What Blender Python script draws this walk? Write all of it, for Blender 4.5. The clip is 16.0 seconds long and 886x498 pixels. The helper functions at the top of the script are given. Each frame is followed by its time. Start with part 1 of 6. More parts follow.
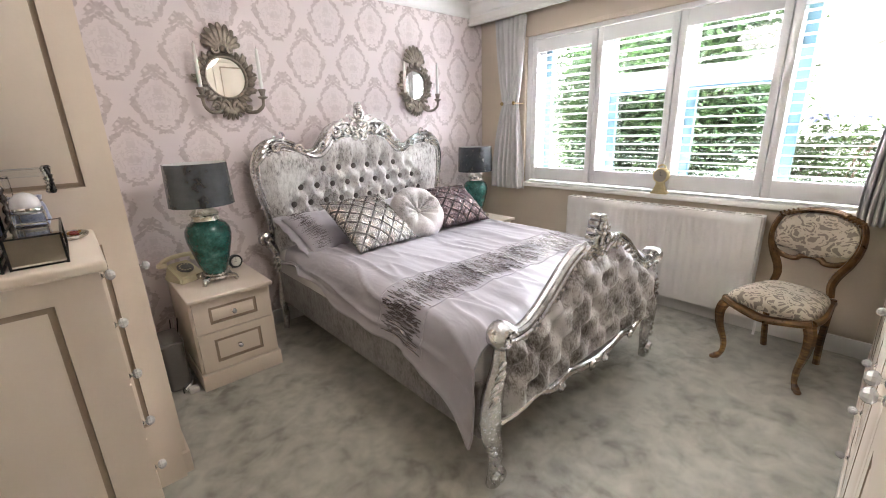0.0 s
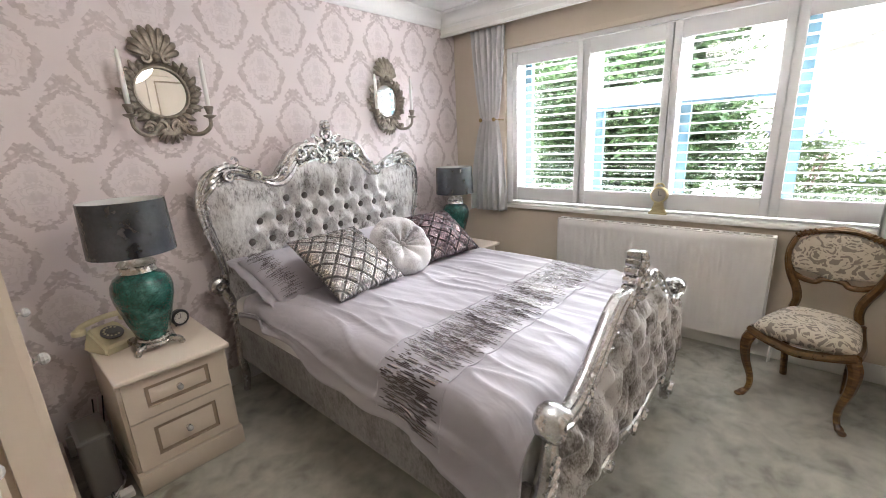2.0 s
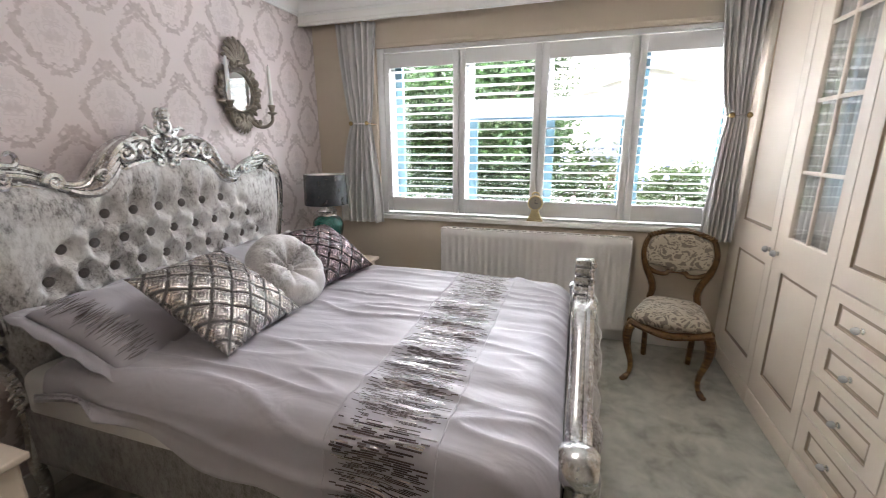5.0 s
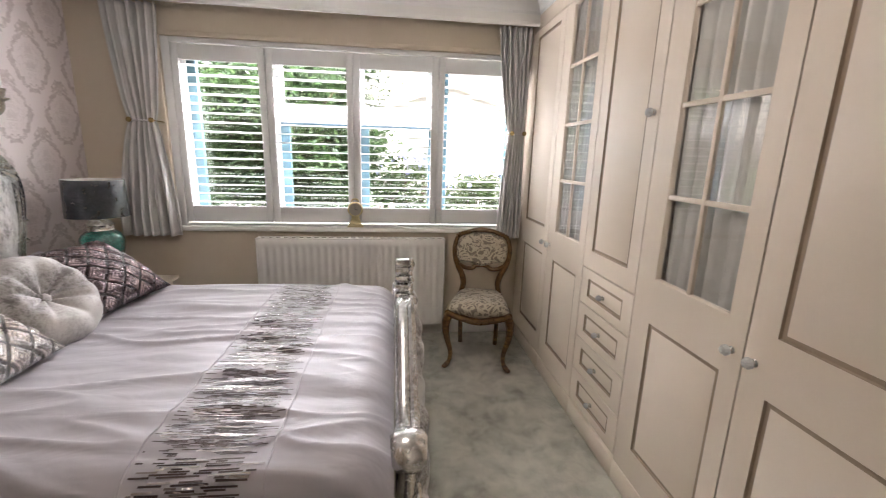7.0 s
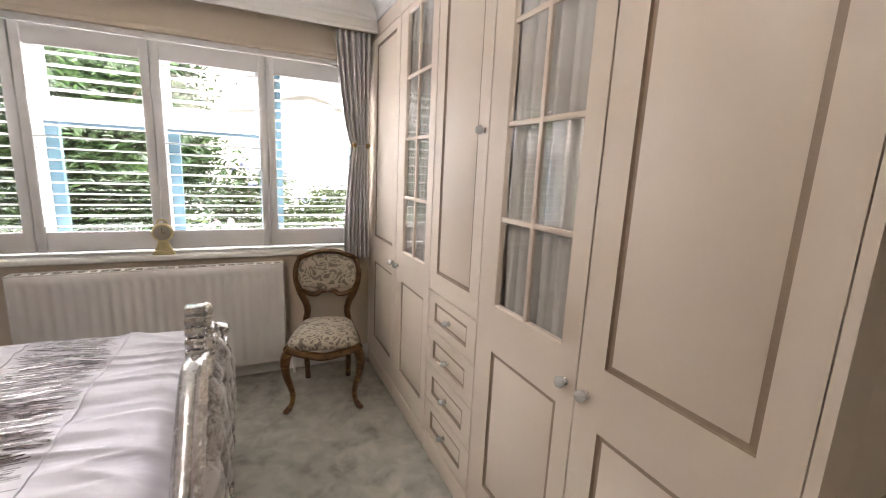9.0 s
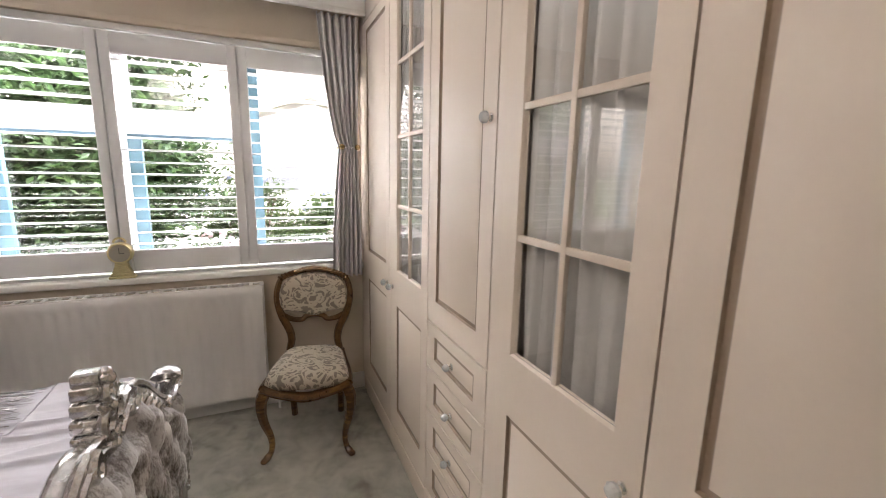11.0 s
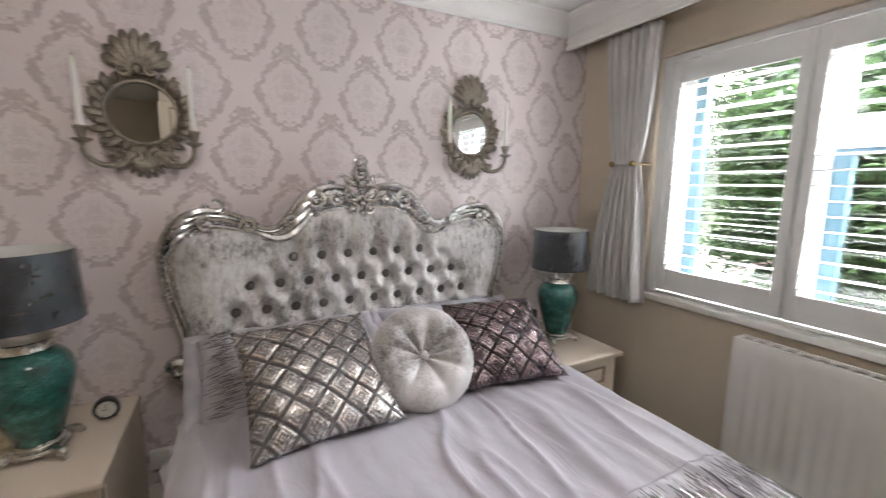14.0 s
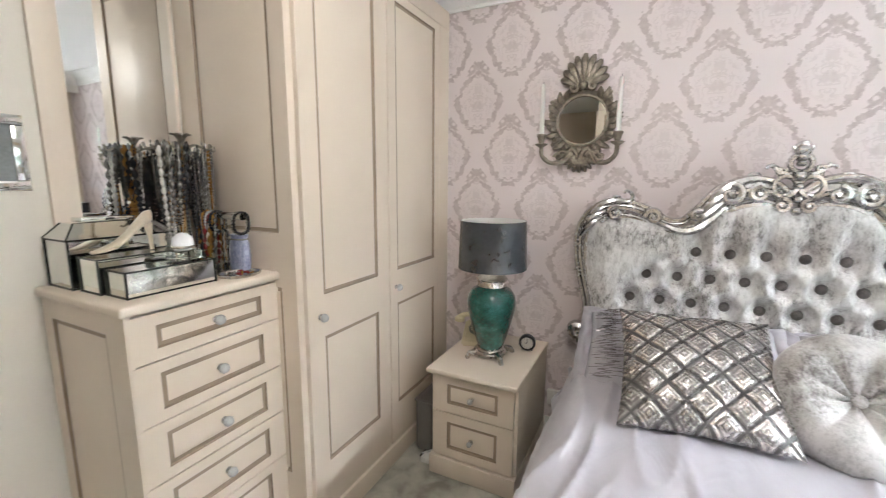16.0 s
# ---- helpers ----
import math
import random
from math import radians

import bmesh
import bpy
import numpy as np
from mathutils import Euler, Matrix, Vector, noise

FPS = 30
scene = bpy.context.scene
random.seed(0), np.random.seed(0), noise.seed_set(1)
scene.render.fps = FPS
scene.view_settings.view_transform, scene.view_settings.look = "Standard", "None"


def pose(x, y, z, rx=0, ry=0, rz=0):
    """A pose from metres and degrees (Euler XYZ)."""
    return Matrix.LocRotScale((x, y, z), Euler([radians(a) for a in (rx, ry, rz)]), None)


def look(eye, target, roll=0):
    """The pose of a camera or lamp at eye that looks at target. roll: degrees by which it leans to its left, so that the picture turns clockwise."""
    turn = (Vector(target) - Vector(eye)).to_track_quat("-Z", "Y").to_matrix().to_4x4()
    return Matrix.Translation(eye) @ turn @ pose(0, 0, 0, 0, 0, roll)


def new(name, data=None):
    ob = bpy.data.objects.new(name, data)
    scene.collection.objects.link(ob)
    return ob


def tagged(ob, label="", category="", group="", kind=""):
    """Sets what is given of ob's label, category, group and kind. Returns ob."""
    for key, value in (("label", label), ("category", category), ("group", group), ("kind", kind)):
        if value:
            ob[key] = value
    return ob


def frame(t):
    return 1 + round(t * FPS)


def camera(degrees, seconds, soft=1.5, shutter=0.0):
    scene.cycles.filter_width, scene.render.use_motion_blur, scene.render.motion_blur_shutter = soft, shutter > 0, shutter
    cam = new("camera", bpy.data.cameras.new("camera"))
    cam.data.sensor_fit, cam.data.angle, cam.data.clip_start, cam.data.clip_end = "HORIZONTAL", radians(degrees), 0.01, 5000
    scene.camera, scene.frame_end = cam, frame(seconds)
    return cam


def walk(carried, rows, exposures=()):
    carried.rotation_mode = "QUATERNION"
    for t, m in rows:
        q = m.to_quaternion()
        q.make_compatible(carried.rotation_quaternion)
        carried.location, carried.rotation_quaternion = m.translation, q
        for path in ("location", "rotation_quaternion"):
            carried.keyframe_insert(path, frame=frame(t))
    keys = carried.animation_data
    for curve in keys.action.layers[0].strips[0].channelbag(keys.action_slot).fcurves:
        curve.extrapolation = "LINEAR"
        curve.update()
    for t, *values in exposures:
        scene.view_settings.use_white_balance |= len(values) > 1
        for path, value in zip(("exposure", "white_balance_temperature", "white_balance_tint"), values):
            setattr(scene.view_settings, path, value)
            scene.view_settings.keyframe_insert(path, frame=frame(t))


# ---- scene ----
cam = camera(94.0, 16.0, soft=1.0, shutter=0.3)
PATH = [
    (0, (0.106, 0.057, 1.404), (1.379, 1.491, 0.837), -1.9),
    (0.5, (0.142, 0.098, 1.408), (1.431, 1.521, 0.849), -2.2),
    (1, (0.185, 0.207, 1.419), (1.522, 1.592, 0.879), -2.4),
    (1.5, (0.216, 0.371, 1.441), (1.609, 1.707, 0.918), -2.5),
    (2, (0.236, 0.489, 1.445), (1.671, 1.784, 0.934), -2.7),
    (2.5, (0.247, 0.588, 1.426), (1.712, 1.847, 0.908), -2.7),
    (3, (0.306, 0.715, 1.426), (1.822, 1.914, 0.912), -2.4),
    (3.5, (0.372, 0.785, 1.439), (1.957, 1.893, 0.93), -2.2),
    (5.8, (0.213, 1.055, 1.412), (2.141, 1.298, 0.938), 0.6),
    (6, (0.212, 1.052, 1.417), (2.149, 1.213, 0.944), 0.7),
    (6.5, (0.215, 1.027, 1.412), (2.162, 0.987, 0.956), 1.3),
    (7, (0.225, 0.987, 1.414), (2.162, 0.749, 0.976), 1.7),
    (7.5, (0.243, 0.951, 1.418), (2.149, 0.517, 0.995), 2.0),
    (8, (0.279, 0.915, 1.419), (2.138, 0.302, 1.011), 2.1),
    (8.5, (0.339, 0.866, 1.429), (2.153, 0.119, 1.04), 2.4),
    (9, (0.417, 0.786, 1.448), (2.194, -0.053, 1.077), 2.6),
    (9.2, (0.451, 0.739, 1.453), (2.22, -0.121, 1.09), 2.5),
    (11.3, (0.835, 0.582, 1.446), (2.653, -0.171, 1.09), 0.4),
    (11.5, (0.895, 0.599, 1.442), (2.739, -0.09, 1.09), 0.1),
    (12, (1.046, 0.634, 1.429), (2.982, 0.282, 1.075), -0.2),
    (12.5, (1.167, 0.691, 1.452), (3.125, 0.903, 1.108), 0.3),
    (13, (1.218, 0.76, 1.455), (2.998, 1.614, 1.134), 0.6),
    (13.5, (1.274, 0.892, 1.478), (2.683, 2.274, 1.155), 0.5),
    (14, (1.288, 0.976, 1.472), (2.18, 2.739, 1.161), 0.4),
    (14.5, (1.344, 0.999, 1.471), (1.667, 2.948, 1.163), 0.6),
    (15, (1.39, 0.958, 1.459), (1.181, 2.923, 1.15), 0.5),
    (15.5, (1.357, 0.884, 1.453), (0.753, 2.765, 1.137), 0.4),
    (16, (1.327, 0.835, 1.434), (0.442, 2.601, 1.116), 0.4),
]
EXPOSURES = [
    (0.0, 1.95, 6200, 14.5),
    (2.0, 1.78, 6150, 13.5),
    (3.5, 1.58, 6150, 13.0),
    (6.0, 1.27, 6300, 14.0),
    (8.0, 1.27, 6650, 18.0),
    (11.5, 1.18, 6550, 18.0),
    (13.0, 0.87, 6350, 15.0),
    (13.7, 1.00, 6250, 14.0),
    (14.5, 1.66, 6200, 12.5),
    (16.0, 1.96, 6050, 9.0),
]
walk(cam, [(t, look(eye, target, roll)) for t, eye, target, roll in PATH], exposures=EXPOSURES)


# ---- light: bright overcast day through the one window ----
world = bpy.data.worlds.new("sky")
scene.world = world
world.use_nodes = True
_n = world.node_tree.nodes
_sky = _n.new("ShaderNodeTexSky")
_sky.sky_type = "NISHITA"
_sky.sun_disc = False
_sky.sun_elevation = radians(33)
_sky.sun_rotation = radians(60)
_sky.air_density = 1.2
_sky.dust_density = 6.0
_n["Background"].inputs["Strength"].default_value = 0.15
# thin cloud takes most of the blue out of the sky
_grey = _n.new("ShaderNodeHueSaturation")
_grey.inputs["Saturation"].default_value = 0.35
world.node_tree.links.new(_sky.outputs[0], _grey.inputs["Color"])
world.node_tree.links.new(_grey.outputs[0], _n["Background"].inputs["Color"])

sun = new("sun", bpy.data.lights.new("sun", "SUN"))
sun.data.energy = 5.0
sun.data.angle = radians(12)
sun.data.color = (1.0, 0.96, 0.9)
sun.matrix_world = look((-6, 5, 10), (9, 1.5, 0))

# sky light above the garden, out of sight of the room, that enters at the window
sky_panel = new("window_daylight", bpy.data.lights.new("window_daylight", "AREA"))
sky_panel.data.shape = "RECTANGLE"
sky_panel.data.size, sky_panel.data.size_y = 3.4, 1.3
sky_panel.data.energy = 850
sky_panel.data.color = (0.95, 0.98, 1.0)
sky_panel.matrix_world = look((5.0, 1.27, 3.35), (1.6, 1.5, 0.8))

# unseen ceiling bulb added as room fill, inferred from warm glow in wardrobe doors
bulb = new("ceiling_fill_bulb", bpy.data.lights.new("ceiling_fill_bulb", "POINT"))
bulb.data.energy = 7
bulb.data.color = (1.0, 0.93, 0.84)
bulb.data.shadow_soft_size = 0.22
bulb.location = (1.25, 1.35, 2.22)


# ---- materials ----
class Nodes:
    """A small builder for node materials."""

    def __init__(self, name):
        self.mat = bpy.data.materials.new(name)
        self.mat.use_nodes = True
        self.tree = self.mat.node_tree
        self.bsdf = self.tree.nodes["Principled BSDF"]
        self.coord = None

    def node(self, kind, **props):
        n = self.tree.nodes.new(kind)
        for key, value in props.items():
            setattr(n, key, value)
        return n

    def link(self, a, b):
        self.tree.links.new(a, b)

    def put(self, value, socket):
        if isinstance(value, bpy.types.NodeSocket):
            self.link(value, socket)
        else:
            socket.default_value = value

    def obj(self):
        if not self.coord:
            self.coord = self.node("ShaderNodeTexCoord")
        return self.coord.outputs["Object"]

    def math(self, op, a, b=0.0, clamp=False):
        n = self.node("ShaderNodeMath", operation=op, use_clamp=clamp)
        self.put(a, n.inputs[0])
        self.put(b, n.inputs[1])
        return n.outputs[0]

    def xyz(self, vec=None):
        n = self.node("ShaderNodeSeparateXYZ")
        self.link(vec or self.obj(), n.inputs[0])
        return n.outputs[0], n.outputs[1], n.outputs[2]

    def scaled(self, s, vec=None):
        n = self.node("ShaderNodeMapping")
        self.link(vec or self.obj(), n.inputs["Vector"])
        n.inputs["Scale"].default_value = s
        return n.outputs[0]

    def noise(self, scale, detail=3.0, rough=0.55, vec=None, distort=0.0):
        n = self.node("ShaderNodeTexNoise")
        self.link(vec or self.obj(), n.inputs["Vector"])
        n.inputs["Scale"].default_value = scale
        n.inputs["Detail"].default_value = detail
        n.inputs["Roughness"].default_value = rough
        n.inputs["Distortion"].default_value = distort
        return n.outputs["Fac"]

    def ramp(self, fac, *stops):
        n = self.node("ShaderNodeValToRGB")
        self.link(fac, n.inputs[0])
        els = n.color_ramp.elements
        while len(els) < len(stops):
            els.new(0.5)
        for e, (p, c) in zip(els, stops):
            e.position = p
            e.color = (*c, 1) if len(c) == 3 else c
        return n.outputs["Color"]

    def val(self, fac, lo, hi, a, b):
        n = self.node("ShaderNodeMapRange")
        self.put(fac, n.inputs[0])
        for k, v in zip((1, 2, 3, 4), (lo, hi, a, b)):
            n.inputs[k].default_value = v
        return n.outputs[0]

    def mix(self, fac, a, b, blend="MIX"):
        n = self.node("ShaderNodeMix", data_type="RGBA", blend_type=blend)
        self.put(fac, n.inputs[0])
        for v, s in ((a, n.inputs[6]), (b, n.inputs[7])):
            self.put((*v, 1) if isinstance(v, tuple) and len(v) == 3 else v, s)
        return n.outputs[2]

    def island(self):
        return self.node("ShaderNodeNewGeometry").outputs["Random Per Island"]

    def bump(self, height, strength=0.2, dist=0.01):
        n = self.node("ShaderNodeBump")
        n.inputs["Strength"].default_value = strength
        n.inputs["Distance"].default_value = dist
        self.link(height, n.inputs["Height"])
        self.link(n.outputs[0], self.bsdf.inputs["Normal"])

    def set(self, color=None, rough=None, metal=None, **more):
        b = self.bsdf.inputs
        if color is not None:
            self.put((*color, 1) if isinstance(color, tuple) and len(color) == 3 else color, b["Base Color"])
        if rough is not None:
            self.put(rough, b["Roughness"])
        if metal is not None:
            self.put(metal, b["Metallic"])
        for key, value in more.items():
            self.put(value, b[key.replace("_", " ")])
        return self.mat


def plain(name, color, rough=0.5, metal=0.0, vary=0.08, scale=6.0, bump=0.0, fine=120.0, **more):
    """One surface with mottling at two scales and a fine relief."""
    n = Nodes(name)
    big = n.noise(scale, 4)
    small = n.noise(fine, 2)
    both = n.math("ADD", n.math("MULTIPLY", big, 0.7), n.math("MULTIPLY", small, 0.3))
    dark = tuple(c * (1 - vary) for c in color)
    light = tuple(min(1.0, c * (1 + vary)) for c in color)
    n.set(n.ramp(both, (0.3, dark), (0.7, light)), n.val(big, 0.3, 0.7, rough * 0.9, min(1, rough * 1.1)), metal, **more)
    if bump:
        n.bump(small, bump, 0.004)
    return n.mat


def wallpaper_material():
    """Damask: staggered rows of leafy oval wreaths joined by curled crossings, mauve on pale pink."""
    n = Nodes("damask_wallpaper")
    x, _, z = n.xyz()
    u = n.math("MULTIPLY", n.math("SUBTRACT", x, 1.546), 1 / 0.377)
    v = n.math("MULTIPLY", n.math("SUBTRACT", z, 1.876), 1 / 0.581)
    a = n.math("ABSOLUTE", n.math("SUBTRACT", n.math("FRACT", n.math("ADD", u, 0.5)), 0.5))
    b = n.math("SUBTRACT", n.math("SUBTRACT", a, 0.25), n.math("MULTIPLY", n.math("COSINE", n.math("MULTIPLY", v, 2 * math.pi)), 0.25))
    odd = n.math("GREATER_THAN", b, 0.0)
    # place inside the own wreath, mirrored about its upright axis
    du = n.math("ABSOLUTE", n.math("SUBTRACT", n.math("MULTIPLY", odd, 0.5), a))
    dv = n.math("SUBTRACT", n.math("FRACT", n.math("ADD", n.math("SUBTRACT", v, n.math("MULTIPLY", odd, 0.5)), 0.5)), 0.5)
    av = n.math("ABSOLUTE", dv)
    cell = n.node("ShaderNodeCombineXYZ")
    n.link(n.math("MULTIPLY", du, 0.377), cell.inputs[0])
    n.link(n.math("MULTIPLY", dv, 0.581), cell.inputs[1])
    motif = n.noise(26.0, 2.5, 0.55, cell.outputs[0], 0.9)
    fine = n.noise(62.0, 2, 0.5, cell.outputs[0], 0.5)

    def length(p, q):
        return n.math("SQRT", n.math("ADD", n.math("MULTIPLY", p, p), n.math("MULTIPLY", q, q)))

    def metres(cu, cv):
        return length(n.math("MULTIPLY", n.math("SUBTRACT", du, cu), 0.377), n.math("MULTIPLY", n.math("SUBTRACT", dv, cv), 0.581))

    r = n.math("POWER", n.math("ADD", n.math("POWER", n.math("MULTIPLY", du, 1 / 0.330), 1.55), n.math("POWER", n.math("MULTIPLY", av, 1 / 0.260), 1.55)), 1 / 1.55)
    ragged = n.math("ADD", n.math("MULTIPLY", n.math("SUBTRACT", motif, 0.45), 0.55), n.math("MULTIPLY", n.math("SUBTRACT", fine, 0.5), 0.40))
    knot = n.val(av, 0.0, 0.06, 0.06, 0.0)
    width = n.math("ADD", n.math("ADD", 0.066, ragged), knot)
    wreath = n.val(n.math("SUBTRACT", width, n.math("ABSOLUTE", n.math("SUBTRACT", r, 1.02))), -0.02, 0.03, 0.0, 1.0)
    curl = n.val(n.math("ABSOLUTE", n.math("SUBTRACT", metres(0.105, 0.312), 0.018)), 0.005, 0.011, 1.0, 0.0)
    rise = n.math("MULTIPLY", n.math("ABSOLUTE", n.math("SUBTRACT", dv, 0.335)), 0.581)
    arm = n.math("ABSOLUTE", n.math("SUBTRACT", n.math("MULTIPLY", du, 0.377), n.math("MULTIPLY", rise, 1.25)))
    stem = n.val(n.math("ADD", arm, n.math("MULTIPLY", fine, 0.016)), 0.016, 0.023, 1.0, 0.0)
    stem = n.math("MULTIPLY", stem, n.val(rise, 0.046, 0.052, 1.0, 0.0))
    cross = n.val(n.math("ADD", metres(0.0, 0.335), n.math("MULTIPLY", fine, 0.016)), 0.026, 0.034, 1.0, 0.0)
    inside = n.val(r, 0.62, 0.82, 1.0, 0.0)
    bloom = n.math("MULTIPLY", inside, n.val(n.math("ABSOLUTE", n.math("SUBTRACT", motif, 0.5)), 0.03, 0.055, 0.42, 0.0))
    heart = n.val(n.math("ADD", metres(0.035, -0.03), n.math("MULTIPLY", fine, 0.03)), 0.030, 0.040, 0.55, 0.0)
    pattern = n.math("MAXIMUM", n.math("MAXIMUM", n.math("MAXIMUM", wreath, curl), n.math("MAXIMUM", cross, stem)), n.math("MAXIMUM", bloom, heart))
    grain = n.noise(260.0, 2)
    stain = n.noise(1.6, 3)
    worn = n.val(n.noise(34.0, 3), 0.3, 0.62, 0.60, 1.0)
    ground = n.ramp(stain, (0.3, (0.72, 0.638, 0.632)), (0.7, (0.79, 0.705, 0.698)))
    ink = n.ramp(grain, (0.3, (0.48, 0.40, 0.39)), (0.7, (0.55, 0.46, 0.45)))
    n.bump(n.math("ADD", n.math("MULTIPLY", pattern, 0.6), n.math("MULTIPLY", grain, 0.4)), 0.12, 0.002)
    return n.set(n.mix(n.math("MULTIPLY", pattern, n.math("MULTIPLY", worn, 0.95)), ground, ink), n.val(pattern, 0, 1, 0.60, 0.34), 0.0)


def carpet_material():
    n = Nodes("carpet")
    big = n.noise(3.2, 5, 0.6, distort=0.8)
    foot = n.noise(11.0, 3, 0.5, distort=0.4)
    pile = n.noise(420.0, 2)
    tone = n.math("ADD", n.math("ADD", n.math("MULTIPLY", big, 0.45), n.math("MULTIPLY", foot, 0.4)), n.math("MULTIPLY", pile, 0.15))
    col = n.ramp(tone, (0.36, (0.215, 0.203, 0.166)), (0.46, (0.37, 0.353, 0.297)), (0.6, (0.52, 0.50, 0.425)))
    n.bump(n.math("ADD", n.math("MULTIPLY", pile, 0.6), n.math("MULTIPLY", foot, 0.8)), 0.5, 0.006)
    return n.set(col, 0.95, 0.0, Sheen_Weight=0.3, Sheen_Roughness=0.5)


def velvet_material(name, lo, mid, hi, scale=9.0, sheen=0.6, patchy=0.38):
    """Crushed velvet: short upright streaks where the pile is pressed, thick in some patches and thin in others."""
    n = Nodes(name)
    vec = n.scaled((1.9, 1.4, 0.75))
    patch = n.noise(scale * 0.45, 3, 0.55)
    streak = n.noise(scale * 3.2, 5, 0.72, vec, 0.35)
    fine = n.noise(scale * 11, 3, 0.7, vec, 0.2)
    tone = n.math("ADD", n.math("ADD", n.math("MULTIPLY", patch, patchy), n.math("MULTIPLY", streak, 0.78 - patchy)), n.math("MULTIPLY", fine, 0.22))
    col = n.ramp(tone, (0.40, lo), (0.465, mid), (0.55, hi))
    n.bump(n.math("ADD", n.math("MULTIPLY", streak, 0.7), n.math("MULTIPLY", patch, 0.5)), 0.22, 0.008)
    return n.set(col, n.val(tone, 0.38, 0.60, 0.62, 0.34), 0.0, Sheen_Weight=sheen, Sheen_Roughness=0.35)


def silver_material():
    """Silver leaf with dark wash in its hollows and rubbed high spots."""
    n = Nodes("silver_leaf")
    big = n.noise(9.0, 5)
    fine = n.noise(70.0, 4, 0.65)
    tone = n.math("ADD", n.math("MULTIPLY", big, 0.5), n.math("MULTIPLY", fine, 0.5))
    col = n.ramp(tone, (0.34, (0.33, 0.32, 0.31)), (0.47, (0.58, 0.57, 0.56)), (0.60, (0.74, 0.74, 0.73)))
    n.bump(fine, 0.15, 0.003)
    return n.set(col, n.val(fine, 0.3, 0.7, 0.16, 0.30), 1.0)


def sequin_material(name, dark, light):
    """Rows of sequins sewn in nested squares on a diamond trellis; each sequin tips its own way."""
    n = Nodes(name)
    x, y, _ = n.xyz()
    a = n.math("MULTIPLY", n.math("ADD", x, y), 1 / 0.098)
    b = n.math("MULTIPLY", n.math("SUBTRACT", x, y), 1 / 0.098)
    fa = n.math("ABSOLUTE", n.math("SUBTRACT", n.math("FRACT", a), 0.5))
    fb = n.math("ABSOLUTE", n.math("SUBTRACT", n.math("FRACT", b), 0.5))
    d = n.math("MAXIMUM", fa, fb)
    seam = n.val(d, 0.43, 0.46, 0.0, 1.0)
    rings = n.val(n.math("SINE", n.math("MULTIPLY", d, 40.0)), -0.3, 0.3, 0.0, 1.0)
    glint = n.noise(17.0, 4, 0.7, distort=0.4)
    disc = n.node("ShaderNodeTexVoronoi")
    n.link(n.obj(), disc.inputs["Vector"])
    disc.inputs["Scale"].default_value = 170.0
    tip = n.xyz(disc.outputs["Color"])[0]
    # bright glints and dark facets are painted into the sequins' base colour
    base = n.mix(n.val(n.math("ADD", glint, n.math("MULTIPLY", n.math("SUBTRACT", tip, 0.5), 0.16)), 0.42, 0.58, 0.0, 1.0), tuple(c * 1.5 for c in dark), light)
    warm = n.val(n.noise(9.0, 2), 0.5, 0.64, 0.0, 0.32)
    base = n.mix(warm, base, tuple(c * k for c, k in zip(light, (0.98, 0.80, 0.70))))
    col = n.mix(n.math("MULTIPLY", n.math("SUBTRACT", 1.0, rings), 0.65), base, dark)
    col = n.mix(seam, col, tuple(c * 0.5 for c in dark))
    relief = n.math("ADD", n.math("ADD", n.math("MULTIPLY", rings, 0.35), n.math("MULTIPLY", tip, 0.30)), n.math("SUBTRACT", n.math("MULTIPLY", glint, 1.5), seam))
    n.bump(relief, 0.55, 0.006)
    return n.set(col, n.val(glint, 0.35, 0.65, 0.36, 0.16), n.math("MULTIPLY", n.math("SUBTRACT", 1.0, seam), 0.85))


def brocade_material(name, ground, leaf):
    n = Nodes(name)
    swirl = n.noise(13.0, 2, 0.4, distort=2.6)
    fine = n.noise(300.0, 2)
    mask = n.val(n.math("ABSOLUTE", n.math("SUBTRACT", swirl, 0.5)), 0.075, 0.092, 1.0, 0.0)
    weave = n.val(fine, 0.3, 0.7, 0.85, 1.1)
    col = n.mix(mask, ground, leaf)
    col = n.mix(0.25, col, n.ramp(fine, (0.3, tuple(c * 0.6 for c in ground)), (0.7, ground)))
    n.bump(n.math("ADD", mask, n.math("MULTIPLY", weave, 0.3)), 0.25, 0.003)
    return n.set(col, n.val(mask, 0, 1, 0.75, 0.5), 0.0, Sheen_Weight=0.2)


def glass_material(name, tint=(1, 1, 1), rough=0.0):
    n = Nodes(name)
    return n.set(tint, rough, 0.0, Transmission_Weight=1.0, IOR=1.45)


CREAM = plain("cream_lacquer", (0.76, 0.655, 0.545), 0.42, vary=0.025, scale=2.5, bump=0.03, fine=90)
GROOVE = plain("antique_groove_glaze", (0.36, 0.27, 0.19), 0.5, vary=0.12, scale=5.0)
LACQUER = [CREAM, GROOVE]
WALLPAPER = wallpaper_material()
WALL = plain("beige_wall_paint", (0.62, 0.53, 0.42), 0.75, vary=0.04, scale=2.0, bump=0.05)
CEILING = plain("white_ceiling_paint", (0.82, 0.81, 0.79), 0.85, vary=0.02, scale=2.0, bump=0.04)
WHITE = plain("white_gloss_paint", (0.80, 0.78, 0.74), 0.35, vary=0.025, scale=3.0, bump=0.02)
SHUTTER = plain("shutter_white", (0.72, 0.715, 0.70), 0.4, vary=0.02, scale=4.0)
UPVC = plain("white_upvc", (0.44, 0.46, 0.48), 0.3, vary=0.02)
RADIATOR = plain("radiator_enamel", (0.76, 0.73, 0.69), 0.4, vary=0.02)
CARPET = carpet_material()
SILVER = silver_material()
